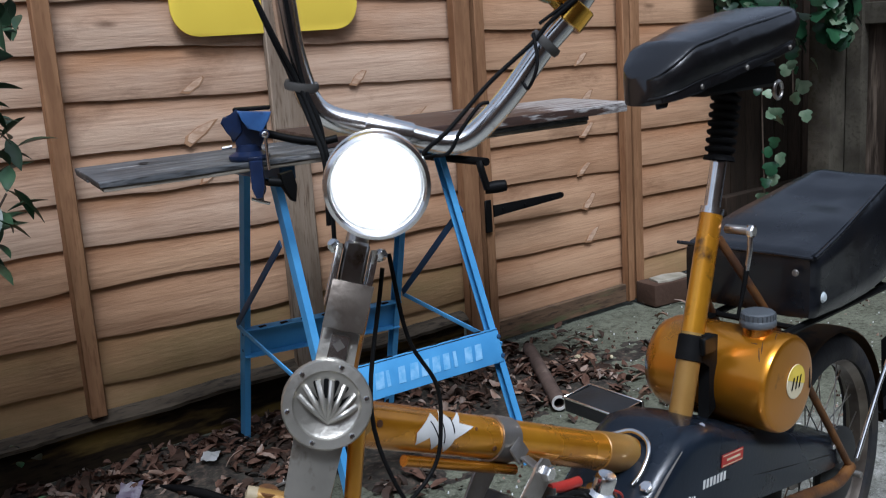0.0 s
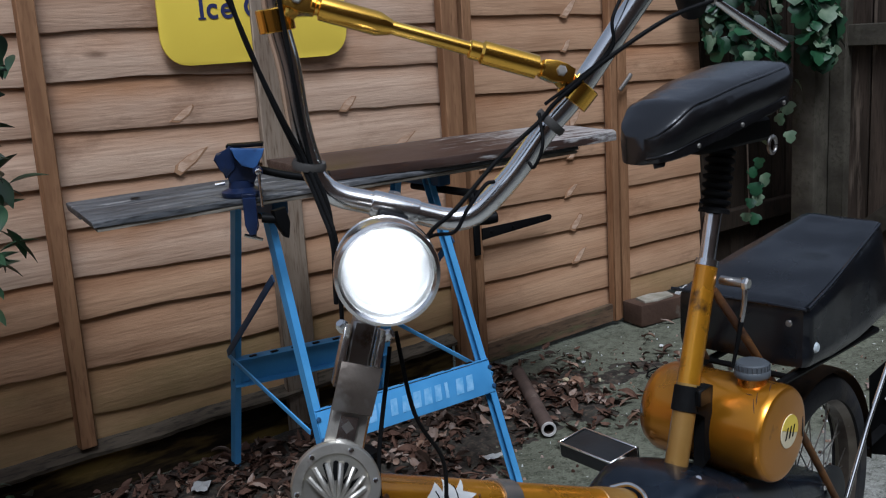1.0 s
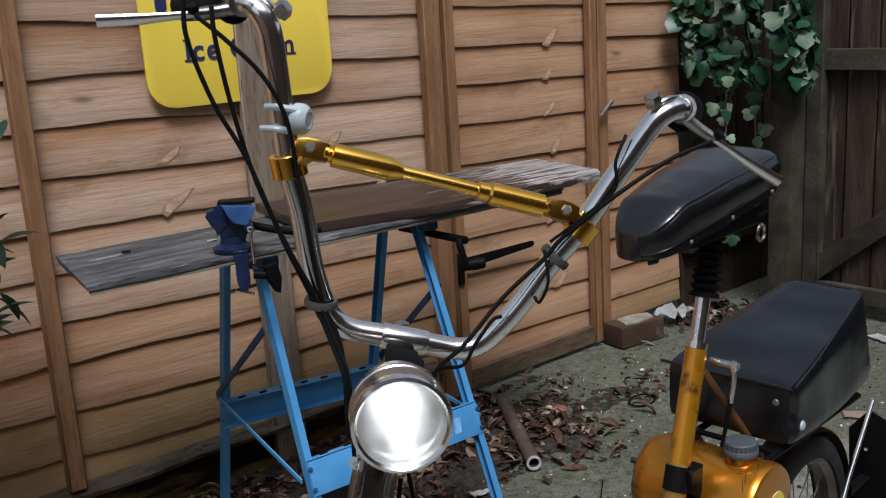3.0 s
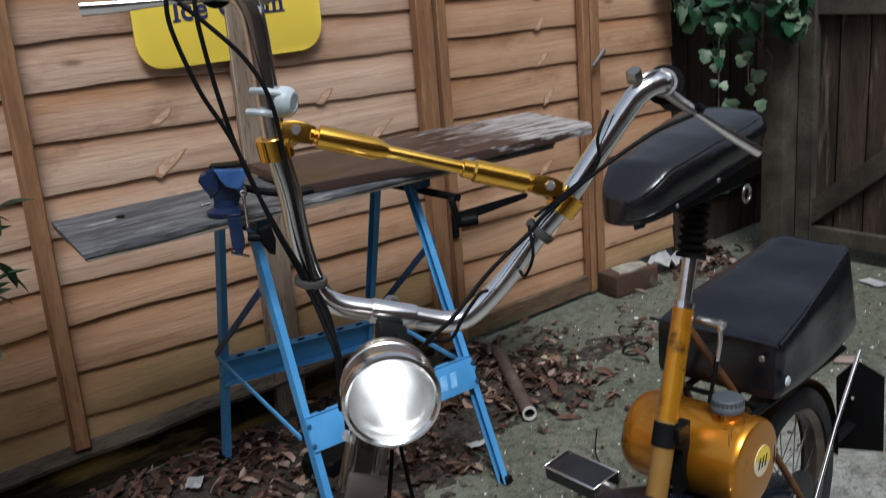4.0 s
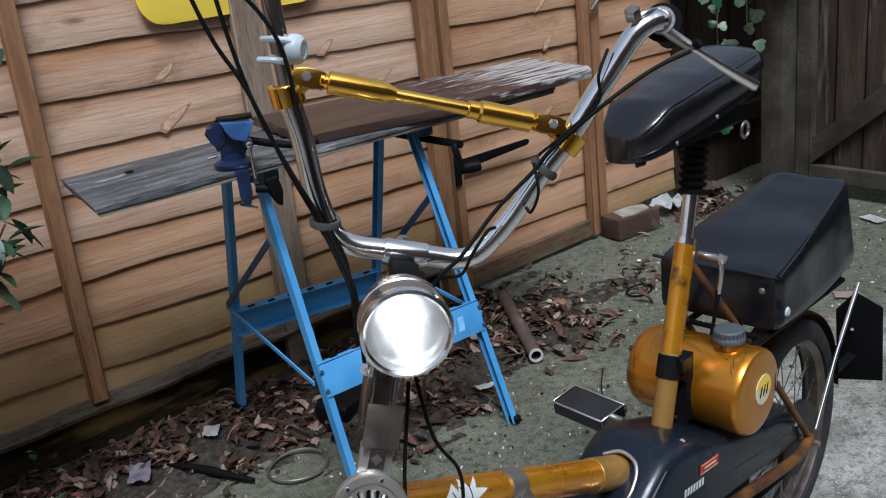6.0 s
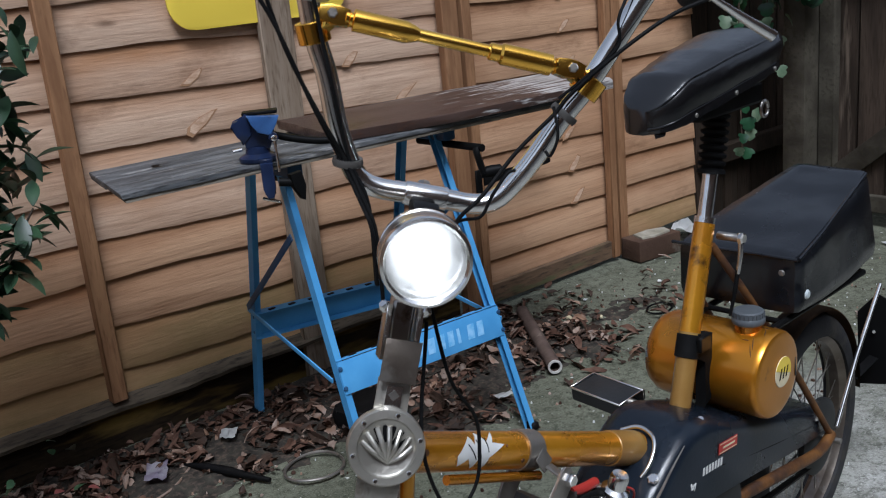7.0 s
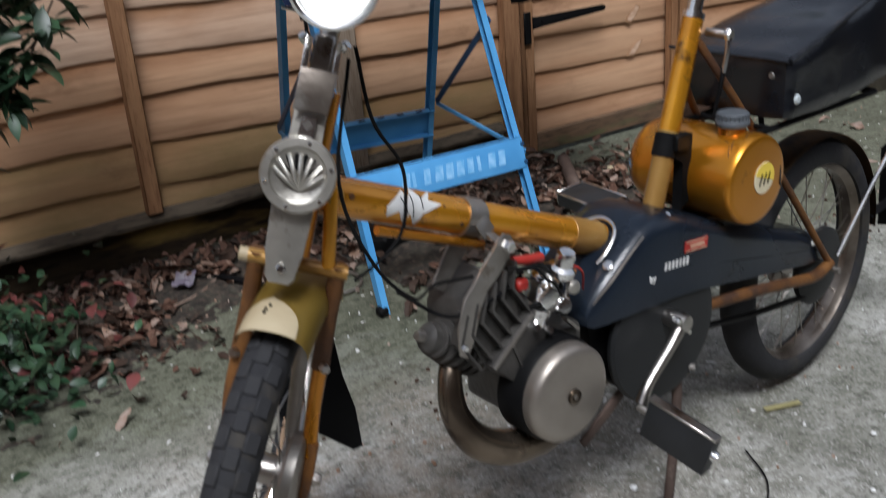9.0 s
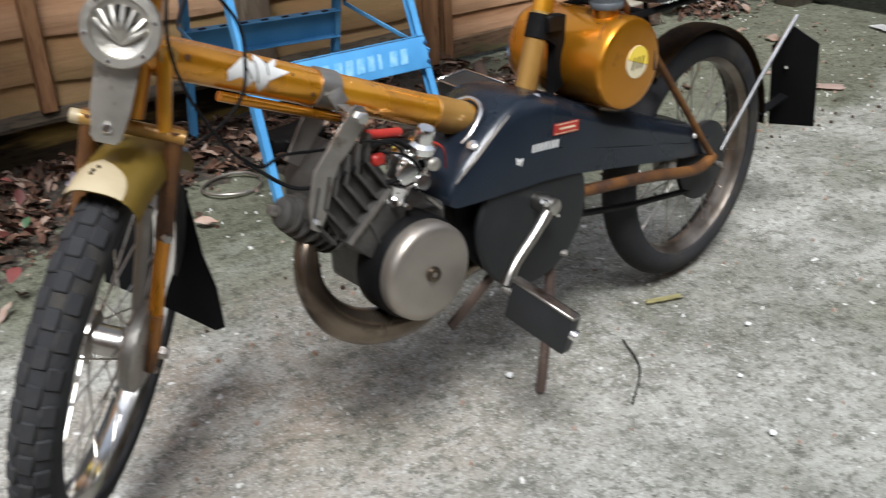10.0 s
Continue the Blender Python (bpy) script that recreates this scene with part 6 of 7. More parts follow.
part("silencer", tube([(0.38, 0.0, 0.235), (0.47, 0.02, 0.25), (0.78, 0.06, 0.235)], [0.022, 0.028, 0.027], 18, curve=False), EXHAUST, moped)
part("crankcase", box(0.24, 0.38, -0.055, 0.055, 0.30, 0.41, 0.015, 3), ENGINE, moped)
part("bracket", bar((0.36, -0.06, 0.405), (0.335, -0.062, 0.43), 0.012, 0.004, (0, 1, 0)), STEEL, moped)

# stand and the flat strut under the case
part("under_strut", bar((0.476, -0.040, 0.240), (0.387, -0.040, 0.186), 0.018, 0.006, (0.5, 0, -0.8), 0.001), RUSTPIPE, moped, "rusty flat strut")
part("stand_leg", tube([(0.60, -0.05, 0.27), (0.588, -0.06, 0.15), (0.552, -0.075, 0.004)], 0.0085, 10), RUSTPIPE, moped)
part("stand_tang", tube([(0.60, -0.055, 0.245), (0.615, -0.075, 0.243)], 0.006, 8, curve=False), STEEL, moped)

# tank
TK = (0.737, 0.014, 0.534)
tk = axes(TK, (0, -1, 0), (1, 0, 0))
tank = part("fuel_tank", lathe([(0, -0.111), (0.050, -0.109), (0.065, -0.101), (0.0722, -0.087), (0.0738, -0.073), (0.0738, 0.094), (0.0730, 0.101), (0.0702, 0.1055), (0.0670, 0.1065), (0.061, 0.1075), (0, 0.1090)], 56, tk), GOLD, moped, "gold barrel-shaped fuel tank with a round badge")
part("filler_neck", lathe([(0.0215, 0.066), (0.0215, 0.090), (0.0195, 0.092)], 28, Matrix.Translation((TK[0] - 0.004, TK[1] - 0.058, TK[2] - 0.004))), GOLD, tank)
cap = part("filler_cap", lathe([(0.0, 0.109), (0.022, 0.109), (0.0245, 0.107), (0.0248, 0.098), (0.0265, 0.096), (0.0268, 0.089), (0.0255, 0.087), (0, 0.087)], 32, Matrix.Translation((TK[0] - 0.004, TK[1] - 0.058, TK[2] - 0.004))), GREYCAP, tank, "grey ribbed plastic filler cap")
for i in range(24):
    a = 2 * math.pi * i / 24
    part("rib", box(-0.0008, 0.0008, -0.0007, 0.0007, -0.004, 0.004), GREYCAP, cap, m=Matrix.Translation((TK[0] - 0.004 + 0.0251 * math.cos(a), TK[1] - 0.058 + 0.0251 * math.sin(a), TK[2] + 0.0985)))
bd = Matrix.Translation((TK[0] + 0.012, TK[1] - 0.1092, TK[2] + 0.002)) @ pose(0, 0, 0, 90)
bg = part("round_badge", lathe([(0, 0.001), (0.0255, 0.001), (0.026, 0.0)], 32, bd), CREAM, tank, "cream and yellow round badge")
halfdisc = [(0.0255 * math.cos(radians(a)), 0.0255 * math.sin(radians(a))) for a in range(-20, 161, 12)]
part("badge_field", slab(halfdisc, 0.0006, bd @ pose(0, 0, 0.0013)), STICKYEL, bg)
for x0, x1, x2 in ((-0.015, -0.008, -0.012), (-0.004, 0.002, -0.006), (0.006, 0.012, 0.010)):
    part("badge_mark", slab([(x0, -0.010), (x0 + 0.003, -0.010), (x1 + 0.003, 0.008), (x1, 0.008)], 0.0006, bd @ pose(0, 0, 0.0021)), BLACKPLASTIC, bg)
for k, (a0, w0, ln) in enumerate(((62, -0.075, 0.010), (50, -0.088, 0.008), (95, -0.090, 0.012), (75, -0.094, 0.009), (110, -0.092, 0.008), (40, -0.090, 0.010), (84, -0.060, 0.004))):
    a = radians(a0)
    part("paint_chip", tube([(TK[0] - 0.0738 * math.cos(a + 0.1 * j * (k % 2)), TK[1] + w0 + ln * j / 3, TK[2] + 0.0738 * math.sin(a + 0.1 * j * (k % 2))) for j in range(4)], [0.0004, 0.0011, 0.0008, 0.0004], 6, curve=False), RUSTY, tank)
strap_m = axes((0.636, 0.008, 0.598), (0.37, 0.05, 0.93))
st2 = part("strap", lathe([(0.0170, -0.019), (0.0198, -0.018), (0.0198, 0.018), (0.0170, 0.019)], 24, strap_m), BLACKRUBBER, moped, "black webbing strap with a plastic buckle")
part("webbing", slab([(0.640, 0.620), (0.676, 0.612), (0.669, 0.50), (0.648, 0.49), (0.654, 0.57), (0.632, 0.58)], 0.018, pose(0, -0.004, 0, 90), 0.002), BLACKRUBBER, st2)
part("buckle", box(0.629, 0.660, -0.020, -0.011, 0.592, 0.618, 0.002, 1), BLACKPLASTIC, st2)
part("tank_bracket", box(0.69, 0.76, -0.02, 0.04, 0.430, 0.466, 0.004, 1), RUSTY, moped)

# saddle
def seat_half(t):
    return float(np.interp(t, (0, 0.15, 0.4, 0.75, 1.0), (0.042, 0.056, 0.068, 0.078, 0.078)))


def seat_rim(t):
    return 0.955 + 0.062 * t


def seat_edge(t):
    """Height of the piped upper edge."""
    return seat_rim(t) + float(np.interp(t, (0, 0.06, 0.16, 0.5, 1.0), (0.036, 0.050, 0.066, 0.067, 0.058)))


SEAT_X, SEAT_L, SEAT_Y = 0.543, 0.306, 0.024
bm = bmesh.new()
rows = []
NS = 30
for i in range(NS + 1):
    t = (i / NS) ** 1.35
    end = math.sqrt(max(0.05, 1 - max(0, (t - 0.88) / 0.12) ** 2))
    nose = (1 - (1 - min(1.0, (t + 0.003) / 0.11)) ** 2.4) ** 0.5
    half = seat_half(t) * end * (0.18 + 0.82 * nose)
    zb, ze = seat_rim(t) + 0.006 * (1 - end), seat_edge(t) - 0.012 * (1 - end)
    prof = []
    for w, h in ((-0.94, 0.0), (-1.0, 0.05), (-1.0, 0.20), (-0.985, 0.25), (-1.0, 0.30), (-1.08, 0.60), (-1.05, 0.82), (-0.965, 0.95), (-0.84, 1.015), (-0.5, 1.055), (0, 1.07), (0.4, 1.05), (0.70, 0.98), (0.78, 0.95), (0.82, 0.62), (0.80, 0.20), (0.76, 0.0), (0.4, -0.02), (-0.5, -0.02)):
        wob = 0.0012 * noise.noise((t * 14, w * 5, h * 5))
        prof.append(bm.verts.new((SEAT_X + SEAT_L * t, SEAT_Y + half * w + wob, zb + (ze - zb) * h + wob)))
    rows.append(prof)
for r0, r1 in zip(rows, rows[1:]):
    for j in range(19):
        bm.faces.new((r0[j], r0[(j + 1) % 19], r1[(j + 1) % 19], r1[j]))
bm.faces.new(rows[0])
bm.faces.new(rows[-1][::-1])
seat = part("saddle", bm, LEATHER, moped, "glossy black padded vinyl saddle")
for up, lie, r in ((0.95, 0.972, 0.0018), (0.24, 0.99, 0.0014)):
    edge = [(SEAT_X + SEAT_L * t, SEAT_Y - seat_half(t) * (0.18 + 0.82 * (1 - (1 - min(1.0, (t + 0.003) / 0.11)) ** 2.4) ** 0.5) * lie, seat_rim(t) + (seat_edge(t) - seat_rim(t)) * up) for t in (0.0, 0.02, 0.05, 0.09, 0.18, 0.3, 0.5, 0.7, 0.86)]
    part("piping", tube(edge, r, 6), LEATHER, seat)
for t in (0.20, 0.50, 0.84):
    bolt(seat, (SEAT_X + SEAT_L * t, SEAT_Y - seat_half(t), seat_rim(t) + 0.008), (0.0, -1, 0), 0.0036, 0.002, STEEL)
part("nose_tab", slab([(-0.010, 0.0), (0.008, 0.0), (0.006, -0.006), (-0.008, -0.008)], 0.004, axes((SEAT_X + 0.012, SEAT_Y - 0.03, seat_rim(0) + 0.003), (-0.5, -0.8, 0), (0.8, -0.5, 0)) @ pose(0, 0, 0), 0.001), LEATHER, seat)
part("seat_pan", box(0.62, 0.81, -0.030, 0.066, 0.960, 0.995, 0.005, 1), BLACKPLASTIC, seat)
part("spring_ring", tube([(0.775 + 0.011 * math.cos(a), -0.050, 0.957 + 0.012 * math.sin(a)) for a in np.linspace(0, 6.1, 14)], 0.0028, 8, n=2), DULLCHROME, seat)

# ---- luggage bag on the rack ----
bag = thing("luggage_bag", "boxy black vinyl luggage bag on the rear rack", "bag", moped.matrix_basis @ Matrix.Translation((0.80, 0.02, 0.612)))
bm = bmesh.new()
shape = [[(0.0, -0.118, 0.0), (0.0, 0.114, 0.0), (0.0, 0.114, 0.102), (0.0, -0.118, 0.102)],
         [(0.10, -0.120, -0.005), (0.10, 0.116, -0.005), (0.09, 0.104, 0.126), (0.09, -0.114, 0.122)],
         [(0.21, -0.120, 0.0), (0.21, 0.110, 0.0), (0.20, 0.080, 0.155), (0.20, -0.104, 0.148)],
         [(0.345, -0.112, 0.01), (0.345, 0.095, 0.01), (0.334, 0.048, 0.186), (0.332, -0.088, 0.180)]]
rows = []
for sec in shape:
    rows.append([bm.verts.new(v) for v in sec])
for r0, r1 in zip(rows, rows[1:]):
    for j in range(4):
        bm.faces.new((r0[j], r0[(j + 1) % 4], r1[(j + 1) % 4], r1[j]))
bm.faces.new(rows[0])
bm.faces.new(rows[-1][::-1])
bmesh.ops.subdivide_edges(bm, edges=bm.edges[:], cuts=5, use_grid_fill=True)
for _ in range(3):
    bmesh.ops.smooth_vert(bm, verts=bm.verts[:], factor=0.4, use_axis_x=True, use_axis_y=True, use_axis_z=True)
for v in bm.verts:
    k = 0.012 * noise.noise((v.co.x * 9, v.co.y * 9, v.co.z * 11)) + 0.003 * noise.noise((v.co.x * 26, v.co.y * 22, v.co.z * 24))
    v.co += Vector((-0.6, -0.5, 0.7)) * k
bmesh.ops.subdivide_edges(bm, edges=bm.edges[:], cuts=1, use_grid_fill=True)
part("body", bm, VINYL, bag)
seamp = [(0.008, -0.113, 0.097), (0.09, -0.110, 0.117), (0.20, -0.100, 0.143), (0.322, -0.086, 0.168)]
part("piping", tube(seamp, 0.0032, 8), VINYL, bag)
part("piping", tube([(0.004, -0.112, 0.097), (0.002, 0.0, 0.098), (0.004, 0.120, 0.097)], 0.003, 8), VINYL, bag)
part("stud", lathe([(0, 0.004), (0.006, 0.003), (0.0085, 0.0)], 16, axes((0.014, -0.1235, 0.038), (0, -1, 0))), WHITEPLASTIC, bag, "white press stud")
part("stud", lathe([(0, 0.004), (0.0045, 0.003), (0.0055, 0.0)], 12, axes((-0.006, -0.09, 0.075), (-1, 0, 0))), STEEL, bag)
part("front_flap", slab([(-0.115, 0.10), (0.12, 0.10), (0.118, 0.052), (0.06, 0.04), (-0.06, 0.044), (-0.113, 0.056)], 0.004, axes((-0.004, 0.0, 0.0), (-1, 0, 0), (0, 1, 0)), 0.001), VINYL, bag)

# ---- loose things on the ground ----
pipe = part("pipe", lathe([(0.0165, 0.0), (0.0215, 0.0), (0.0220, 0.004), (0.0215, 0.50), (0.0165, 0.50), (0.0165, 0.0)], 24, axes((2.015, 2.035, 0.024), (0.545, 0.838, 0.004))), RUSTPIPE)
tagged(pipe, "rusty brown steel pipe lying on dead leaves", "pipe")
part("cut_end", lathe([(0.0150, 0.004), (0.0155, -0.0012), (0.0218, -0.0012), (0.0222, 0.003)], 24, axes((2.015, 2.035, 0.024), (0.545, 0.838, 0.004))), mat("bright_cut_steel", (0.66, 0.64, 0.60), 0.4, 0.2, second=(0.50, 0.48, 0.45), scale=40), pipe, "bright cut end")
brick = part("brick", box(-0.11, 0.11, -0.055, 0.055, 0.0, 0.085, 0.006, 2), BRICK, m=pose(3.112, 2.548, 0.0, 0, 0, -9))
tagged(brick, "old brown brick with crumbling mortar on top", "brick")
part("mortar", slab([(-0.08, -0.035), (-0.02, -0.045), (0.07, -0.03), (0.085, 0.02), (0.01, 0.042), (-0.07, 0.03)], 0.014, pose(3.117, 2.548, 0.087, 0, 0, -9), 0.004), mat("pale_mortar", (0.36, 0.33, 0.27), 0.95, second=(0.22, 0.20, 0.15), scale=18, bump=0.8, bump_scale=70), brick)


def scrap(name, label, category, at, size, material, seed, group="", bend=0.4):
    """A crumpled flat scrap."""
    r = random.Random(seed)
    bm = bmesh.new()
    n = 5
    g = [[bm.verts.new((size[0] * (i / n - 0.5) * (1 + 0.2 * r.random()), size[1] * (j / n - 0.5) * (1 + 0.2 * r.random()),
                        0.002 + bend * min(size) * (0.5 + 0.5 * noise.noise((i * 0.6 + seed, j * 0.6, seed)))) ) for j in range(n + 1)] for i in range(n + 1)]
    for i in range(n):
        for j in range(n):
            bm.faces.new((g[i][j], g[i + 1][j], g[i + 1][j + 1], g[i][j + 1]))
    bmesh.ops.solidify(bm, geom=bm.faces[:], thickness=0.0015)
    ob = part(name, bm, material, m=pose(at[0], at[1], at[2] if len(at) > 2 else 0.0, 0, 0, r.random() * 180))
    return tagged(ob, label, category, group)


scrap("paper_scrap", "crumpled white paper scrap on dead leaves", "litter", (1.13, 2.43, 0.012), (0.055, 0.04), WHITE, 3, "litter scraps", 0.7)
scrap("paper_scrap", "crumpled white paper scrap among dead leaves", "litter", (1.79, 2.02, 0.012), (0.05, 0.025), WHITE, 5, "litter scraps", 0.6)
scrap("paper_scrap", "white paper sheet by the old fence", "litter", (3.38, 2.57, 0.0), (0.13, 0.10), WHITE, 6, "litter scraps", 0.9)
scrap("paper_scrap", "white paper scrap by the old fence", "litter", (3.51, 2.58, 0.0), (0.07, 0.06), WHITE, 7, "litter scraps", 0.9)
scrap("paper_scrap", "flat white paper scrap on concrete", "litter", (3.72, 1.84, 0.0), (0.09, 0.05), WHITE, 8, "litter scraps", 0.1)
scrap("paper_scrap", "flat pinkish paper scrap on concrete", "litter", (2.98, 1.56, 0.0), (0.075, 0.05), mat("pink_paper", (0.55, 0.42, 0.36), 0.7), 9, "litter scraps", 0.1)
scrap("plastic_wrapper", "lilac and white plastic wrapper on dead leaves", "litter", (0.90, 2.39, 0.012), (0.09, 0.05), mat("lilac_plastic", (0.22, 0.17, 0.26), 0.3, second=(0.42, 0.40, 0.44), scale=30), 10, "", 0.5)
scrap("cardboard_piece", "brown cardboard piece by the old fence", "litter", (3.70, 2.57, 0.0), (0.12, 0.08), LEAFPALE, 12, "", 0.9)
scrap("yellow_sprig", "pale yellow dry sprig on concrete", "litter", (1.60, 0.985, 0.0), (0.07, 0.014), mat("pale_yellow_straw", (0.55, 0.50, 0.25), 0.7), 13, "", 0.2)
for i, (x, y, r) in enumerate(((1.196, 0.975, 0.008), (1.648, 0.82, 0.006), (1.41, 0.585, 0.007), (2.38, 2.32, 0.012), (2.45, 2.24, 0.011), (2.86, 2.31, 0.009), (2.55, 2.40, 0.007), (1.33, 1.10, 0.005), (1.50, 0.72, 0.005))):
    bm = bmesh.new()
    bmesh.ops.create_icosphere(bm, subdivisions=1, radius=r)
    for v in bm.verts:
        v.co.z *= 0.6
        v.co *= 1 + 0.3 * noise.noise(v.co * 90 + Vector((i, 0, 0)))
    tagged(part("pebble", bm, WHITE if i not in (3, 4) else CREAM, m=pose(x, y, r * 0.45)), "small pale stone lying on the concrete", "stone", "pale stones")
stick = part("stick", tube([(0.975, 2.39, 0.010), (1.00, 2.33, 0.016), (1.035, 2.265, 0.012), (1.06, 2.20, 0.012), (1.09, 2.14, 0.009)], [0.004, 0.010, 0.013, 0.009, 0.006], 10), BLACKPLASTIC)
tagged(stick, "short dark damp stick lying on concrete", "stick")
twig = part("twig", tube([(0.80, 2.27, 0.006), (0.90, 2.30, 0.008), (0.985, 2.375, 0.006)], 0.0035, 6), LEAFPALE)
tagged(twig, "thin pale twig lying on dead leaves", "twig")
ring = part("wire_ring", tube([(1.205 + 0.078 * math.cos(a), 2.115 + 0.072 * math.sin(a), 0.006 + 0.003 * math.sin(2 * a)) for a in np.linspace(0, 6.2, 22)], 0.0042, 8, n=2), STEEL)
tagged(ring, "dull grey hose loop lying on concrete", "hose")
for k, (cx, cy, rad) in enumerate(((2.63, 2.13, 0.055),)):
    lp = part("wire_loop", tube([(cx + rad * math.cos(a), cy + 0.6 * rad * math.sin(a), 0.005 + 0.004 * math.sin(a)) for a in np.linspace(0.4, 6.4, 16)], 0.0035, 6, n=2), BLACKPLASTIC)
    tagged(lp, "small dark wire loop lying on concrete", "wire")
for pts, lab in ((((1.90, 1.62, 0.003), (1.98, 1.75, 0.003), (2.10, 1.85, 0.003)), "thin dark wire lying on concrete"),
                 (((1.72, 1.42, 0.003), (1.82, 1.55, 0.003), (1.86, 1.66, 0.003)), "thin dark wire lying on concrete"),
                 (((1.30, 0.78, 0.003), (1.385, 0.845, 0.003), (1.43, 0.93, 0.003)), "thin dark twig lying on concrete")):
    tagged(part("thin_wire", tube(pts, 0.0016, 6), BLACKPLASTIC), lab, "wire", "ground wires")
tin = part("black_bag", slab(rounded(-0.10, 0.10, -0.05, 0.05, 0.03), 0.05, pose(1.47, 2.26, 0.026, 4, 3, 18), 0.015), BLACKPLASTIC)
tagged(tin, "crumpled black plastic bag under the workbench", "bag")


# dead leaves
def leaf_mesh(seed, length, width, curl):
    """A dry leaf: ragged on both sides, folded at the midrib, curled and twisted."""
    r = random.Random(seed)
    bm = bmesh.new()
    n = 6
    rows = []
    bend, twist, kink = r.gauss(0, 0.12), r.gauss(0, 0.5), r.gauss(0, 0.12)
    for i in range(n + 1):
        t = i / n
        env = math.sin(math.pi * min(0.97, 0.05 + 0.92 * t)) ** 0.75
        z = curl * length * (0.25 - (t - 0.5) ** 2) + 0.002
        row = []
        for sd in (-1, -0.5, 0, 0.5, 1):
            w = width * env * (1 + 0.55 * (r.random() - 0.5) * (abs(sd) == 1)) * 0.5 * sd
            lift = abs(sd) * abs(curl) * width * 0.45 + twist * w * (t - 0.5) + 0.10 * width * (r.random() - 0.5)
            row.append(bm.verts.new((length * (t - 0.5) + kink * abs(w), w + bend * length * (t - 0.5) ** 2, z + lift)))
        rows.append(row)
    for a, b in zip(rows, rows[1:]):
        for j in range(4):
            bm.faces.new((a[j], b[j], b[j + 1], a[j + 1]))
    return bm


def leaf_data(name, seed, length, width, curl, material):
    bm = leaf_mesh(seed, length, width, curl)
    me = bpy.data.meshes.new(name)
    bm.to_mesh(me)
    bm.free()
    me.materials.append(material)
    me.shade_smooth()
    return me


def litter_density(x, y):
    """How thick the leaves lie: a drift along the fence, under the workbench and round the pipe."""
    d = 0.0
    if 0.3 < x < 2.3:
        edge = 2.22 + 0.10 * math.sin(x * 4.1) if x < 1.35 else 1.92 + 0.08 * math.sin(x * 7)
        d = max(0.0, min(1.0, (y - edge) / 0.22))
    d = max(d, math.exp(-(((x - 2.20) / 0.28) ** 2 + ((y - 2.28) / 0.28) ** 2) * 1.6))
    d = max(d, 0.5 * math.exp(-(((x - 2.55) / 0.22) ** 2 + ((y - 2.25) / 0.10) ** 2)))
    d = max(d, 0.6 * math.exp(-(((x - 3.55) / 0.22) ** 2 + ((y - 2.52) / 0.13) ** 2)))
    d = max(d, 0.9 * math.exp(-(((x - 0.55) / 0.35) ** 2 + ((y - 2.30) / 0.25) ** 2)))
    return d


litter = new("leaf_litter")
litter.empty_display_size = 0.05
tagged(litter, "drift of brown dead leaves along the foot of the fence", "leaves", kind="stuff")
kinds = [leaf_data("leaf", i, 0.024 + 0.012 * (i % 4), 0.014 + 0.006 * (i % 3), 0.15 + 0.12 * (i % 5), (LEAFDEAD, LEAFDARK, LEAFPALE, LEAFDARK)[i % 4]) for i in range(16)]
lr = random.Random(21)
made = 0
heap = [bmesh.new(), bmesh.new(), bmesh.new()]
tries = 0
while tries < 9500:
    tries += 1
    x, y = lr.uniform(0.2, 3.8), lr.uniform(1.75, 2.625)
    d = litter_density(x, y)
    patch = max(0.0, min(1.0, 0.55 + 1.5 * noise.noise((x * 5, y * 5, 4.0))))
    if lr.random() > d * 1.5 * patch + 0.006:
        continue
    lift = 0.003 + 0.014 * d * lr.random()
    m = pose(x, y, lift, lr.gauss(0, 22), lr.gauss(0, 22), lr.uniform(0, 360))
    near = (0.7 < x < 1.6 and 1.9 < y < 2.5) or (1.75 < x < 2.5)
    if near and made < 290:
        ob = new("leaf", lr.choice(kinds))
        ob.parent = litter
        ob.matrix_basis = m @ Matrix.Scale(lr.uniform(0.7, 1.25), 4)
        made += 1
    else:
        k = lr.choice((0, 0, 0, 1, 2, 2))
        b = leaf_mesh(tries, lr.choice((0.009, 0.012, 0.016, 0.022, 0.030, 0.042, 0.056, 0.075)) * lr.uniform(0.8, 1.2), lr.uniform(0.006, 0.034), lr.uniform(-0.4, 0.9))
        b.transform(m)
        join(heap[k], b)
for b, mt in zip(heap, (LEAFDEAD, LEAFPALE, LEAFDARK)):
    tagged(part("small_leaves", b, mt, litter), kind="stuff")
# dark mulch under the drift
bm = bmesh.new()
xs, ys = np.linspace(0.15, 3.8, 240), np.linspace(1.72, 2.63, 70)
grid = []
for y in ys:
    row = []
    for x in xs:
        d = litter_density(x, y)
        row.append(bm.verts.new((x, y, -0.013 + 0.019 * min(1, d * 1.3) + 0.010 * min(1, d * 2) * noise.noise((x * 26, y * 26, 0.0)) + 0.008 * noise.noise((x * 12, y * 12, 2.0)) + 0.006 * noise.noise((x * 37, y * 37, 6.0)))))
    grid.append(row)
for r0, r1 in zip(grid, grid[1:]):
    for j in range(len(xs) - 1):
        bm.faces.new((r0[j], r0[j + 1], r1[j + 1], r1[j]))
tagged(part("mulch", bm, mat("dark_leaf_mulch", (0.040, 0.036, 0.027), 0.9, second=(0.014, 0.011, 0.009), scale=30, grain=(0.085, 0.06, 0.045), bump=0.9, bump_scale=70), litter), kind="stuff")

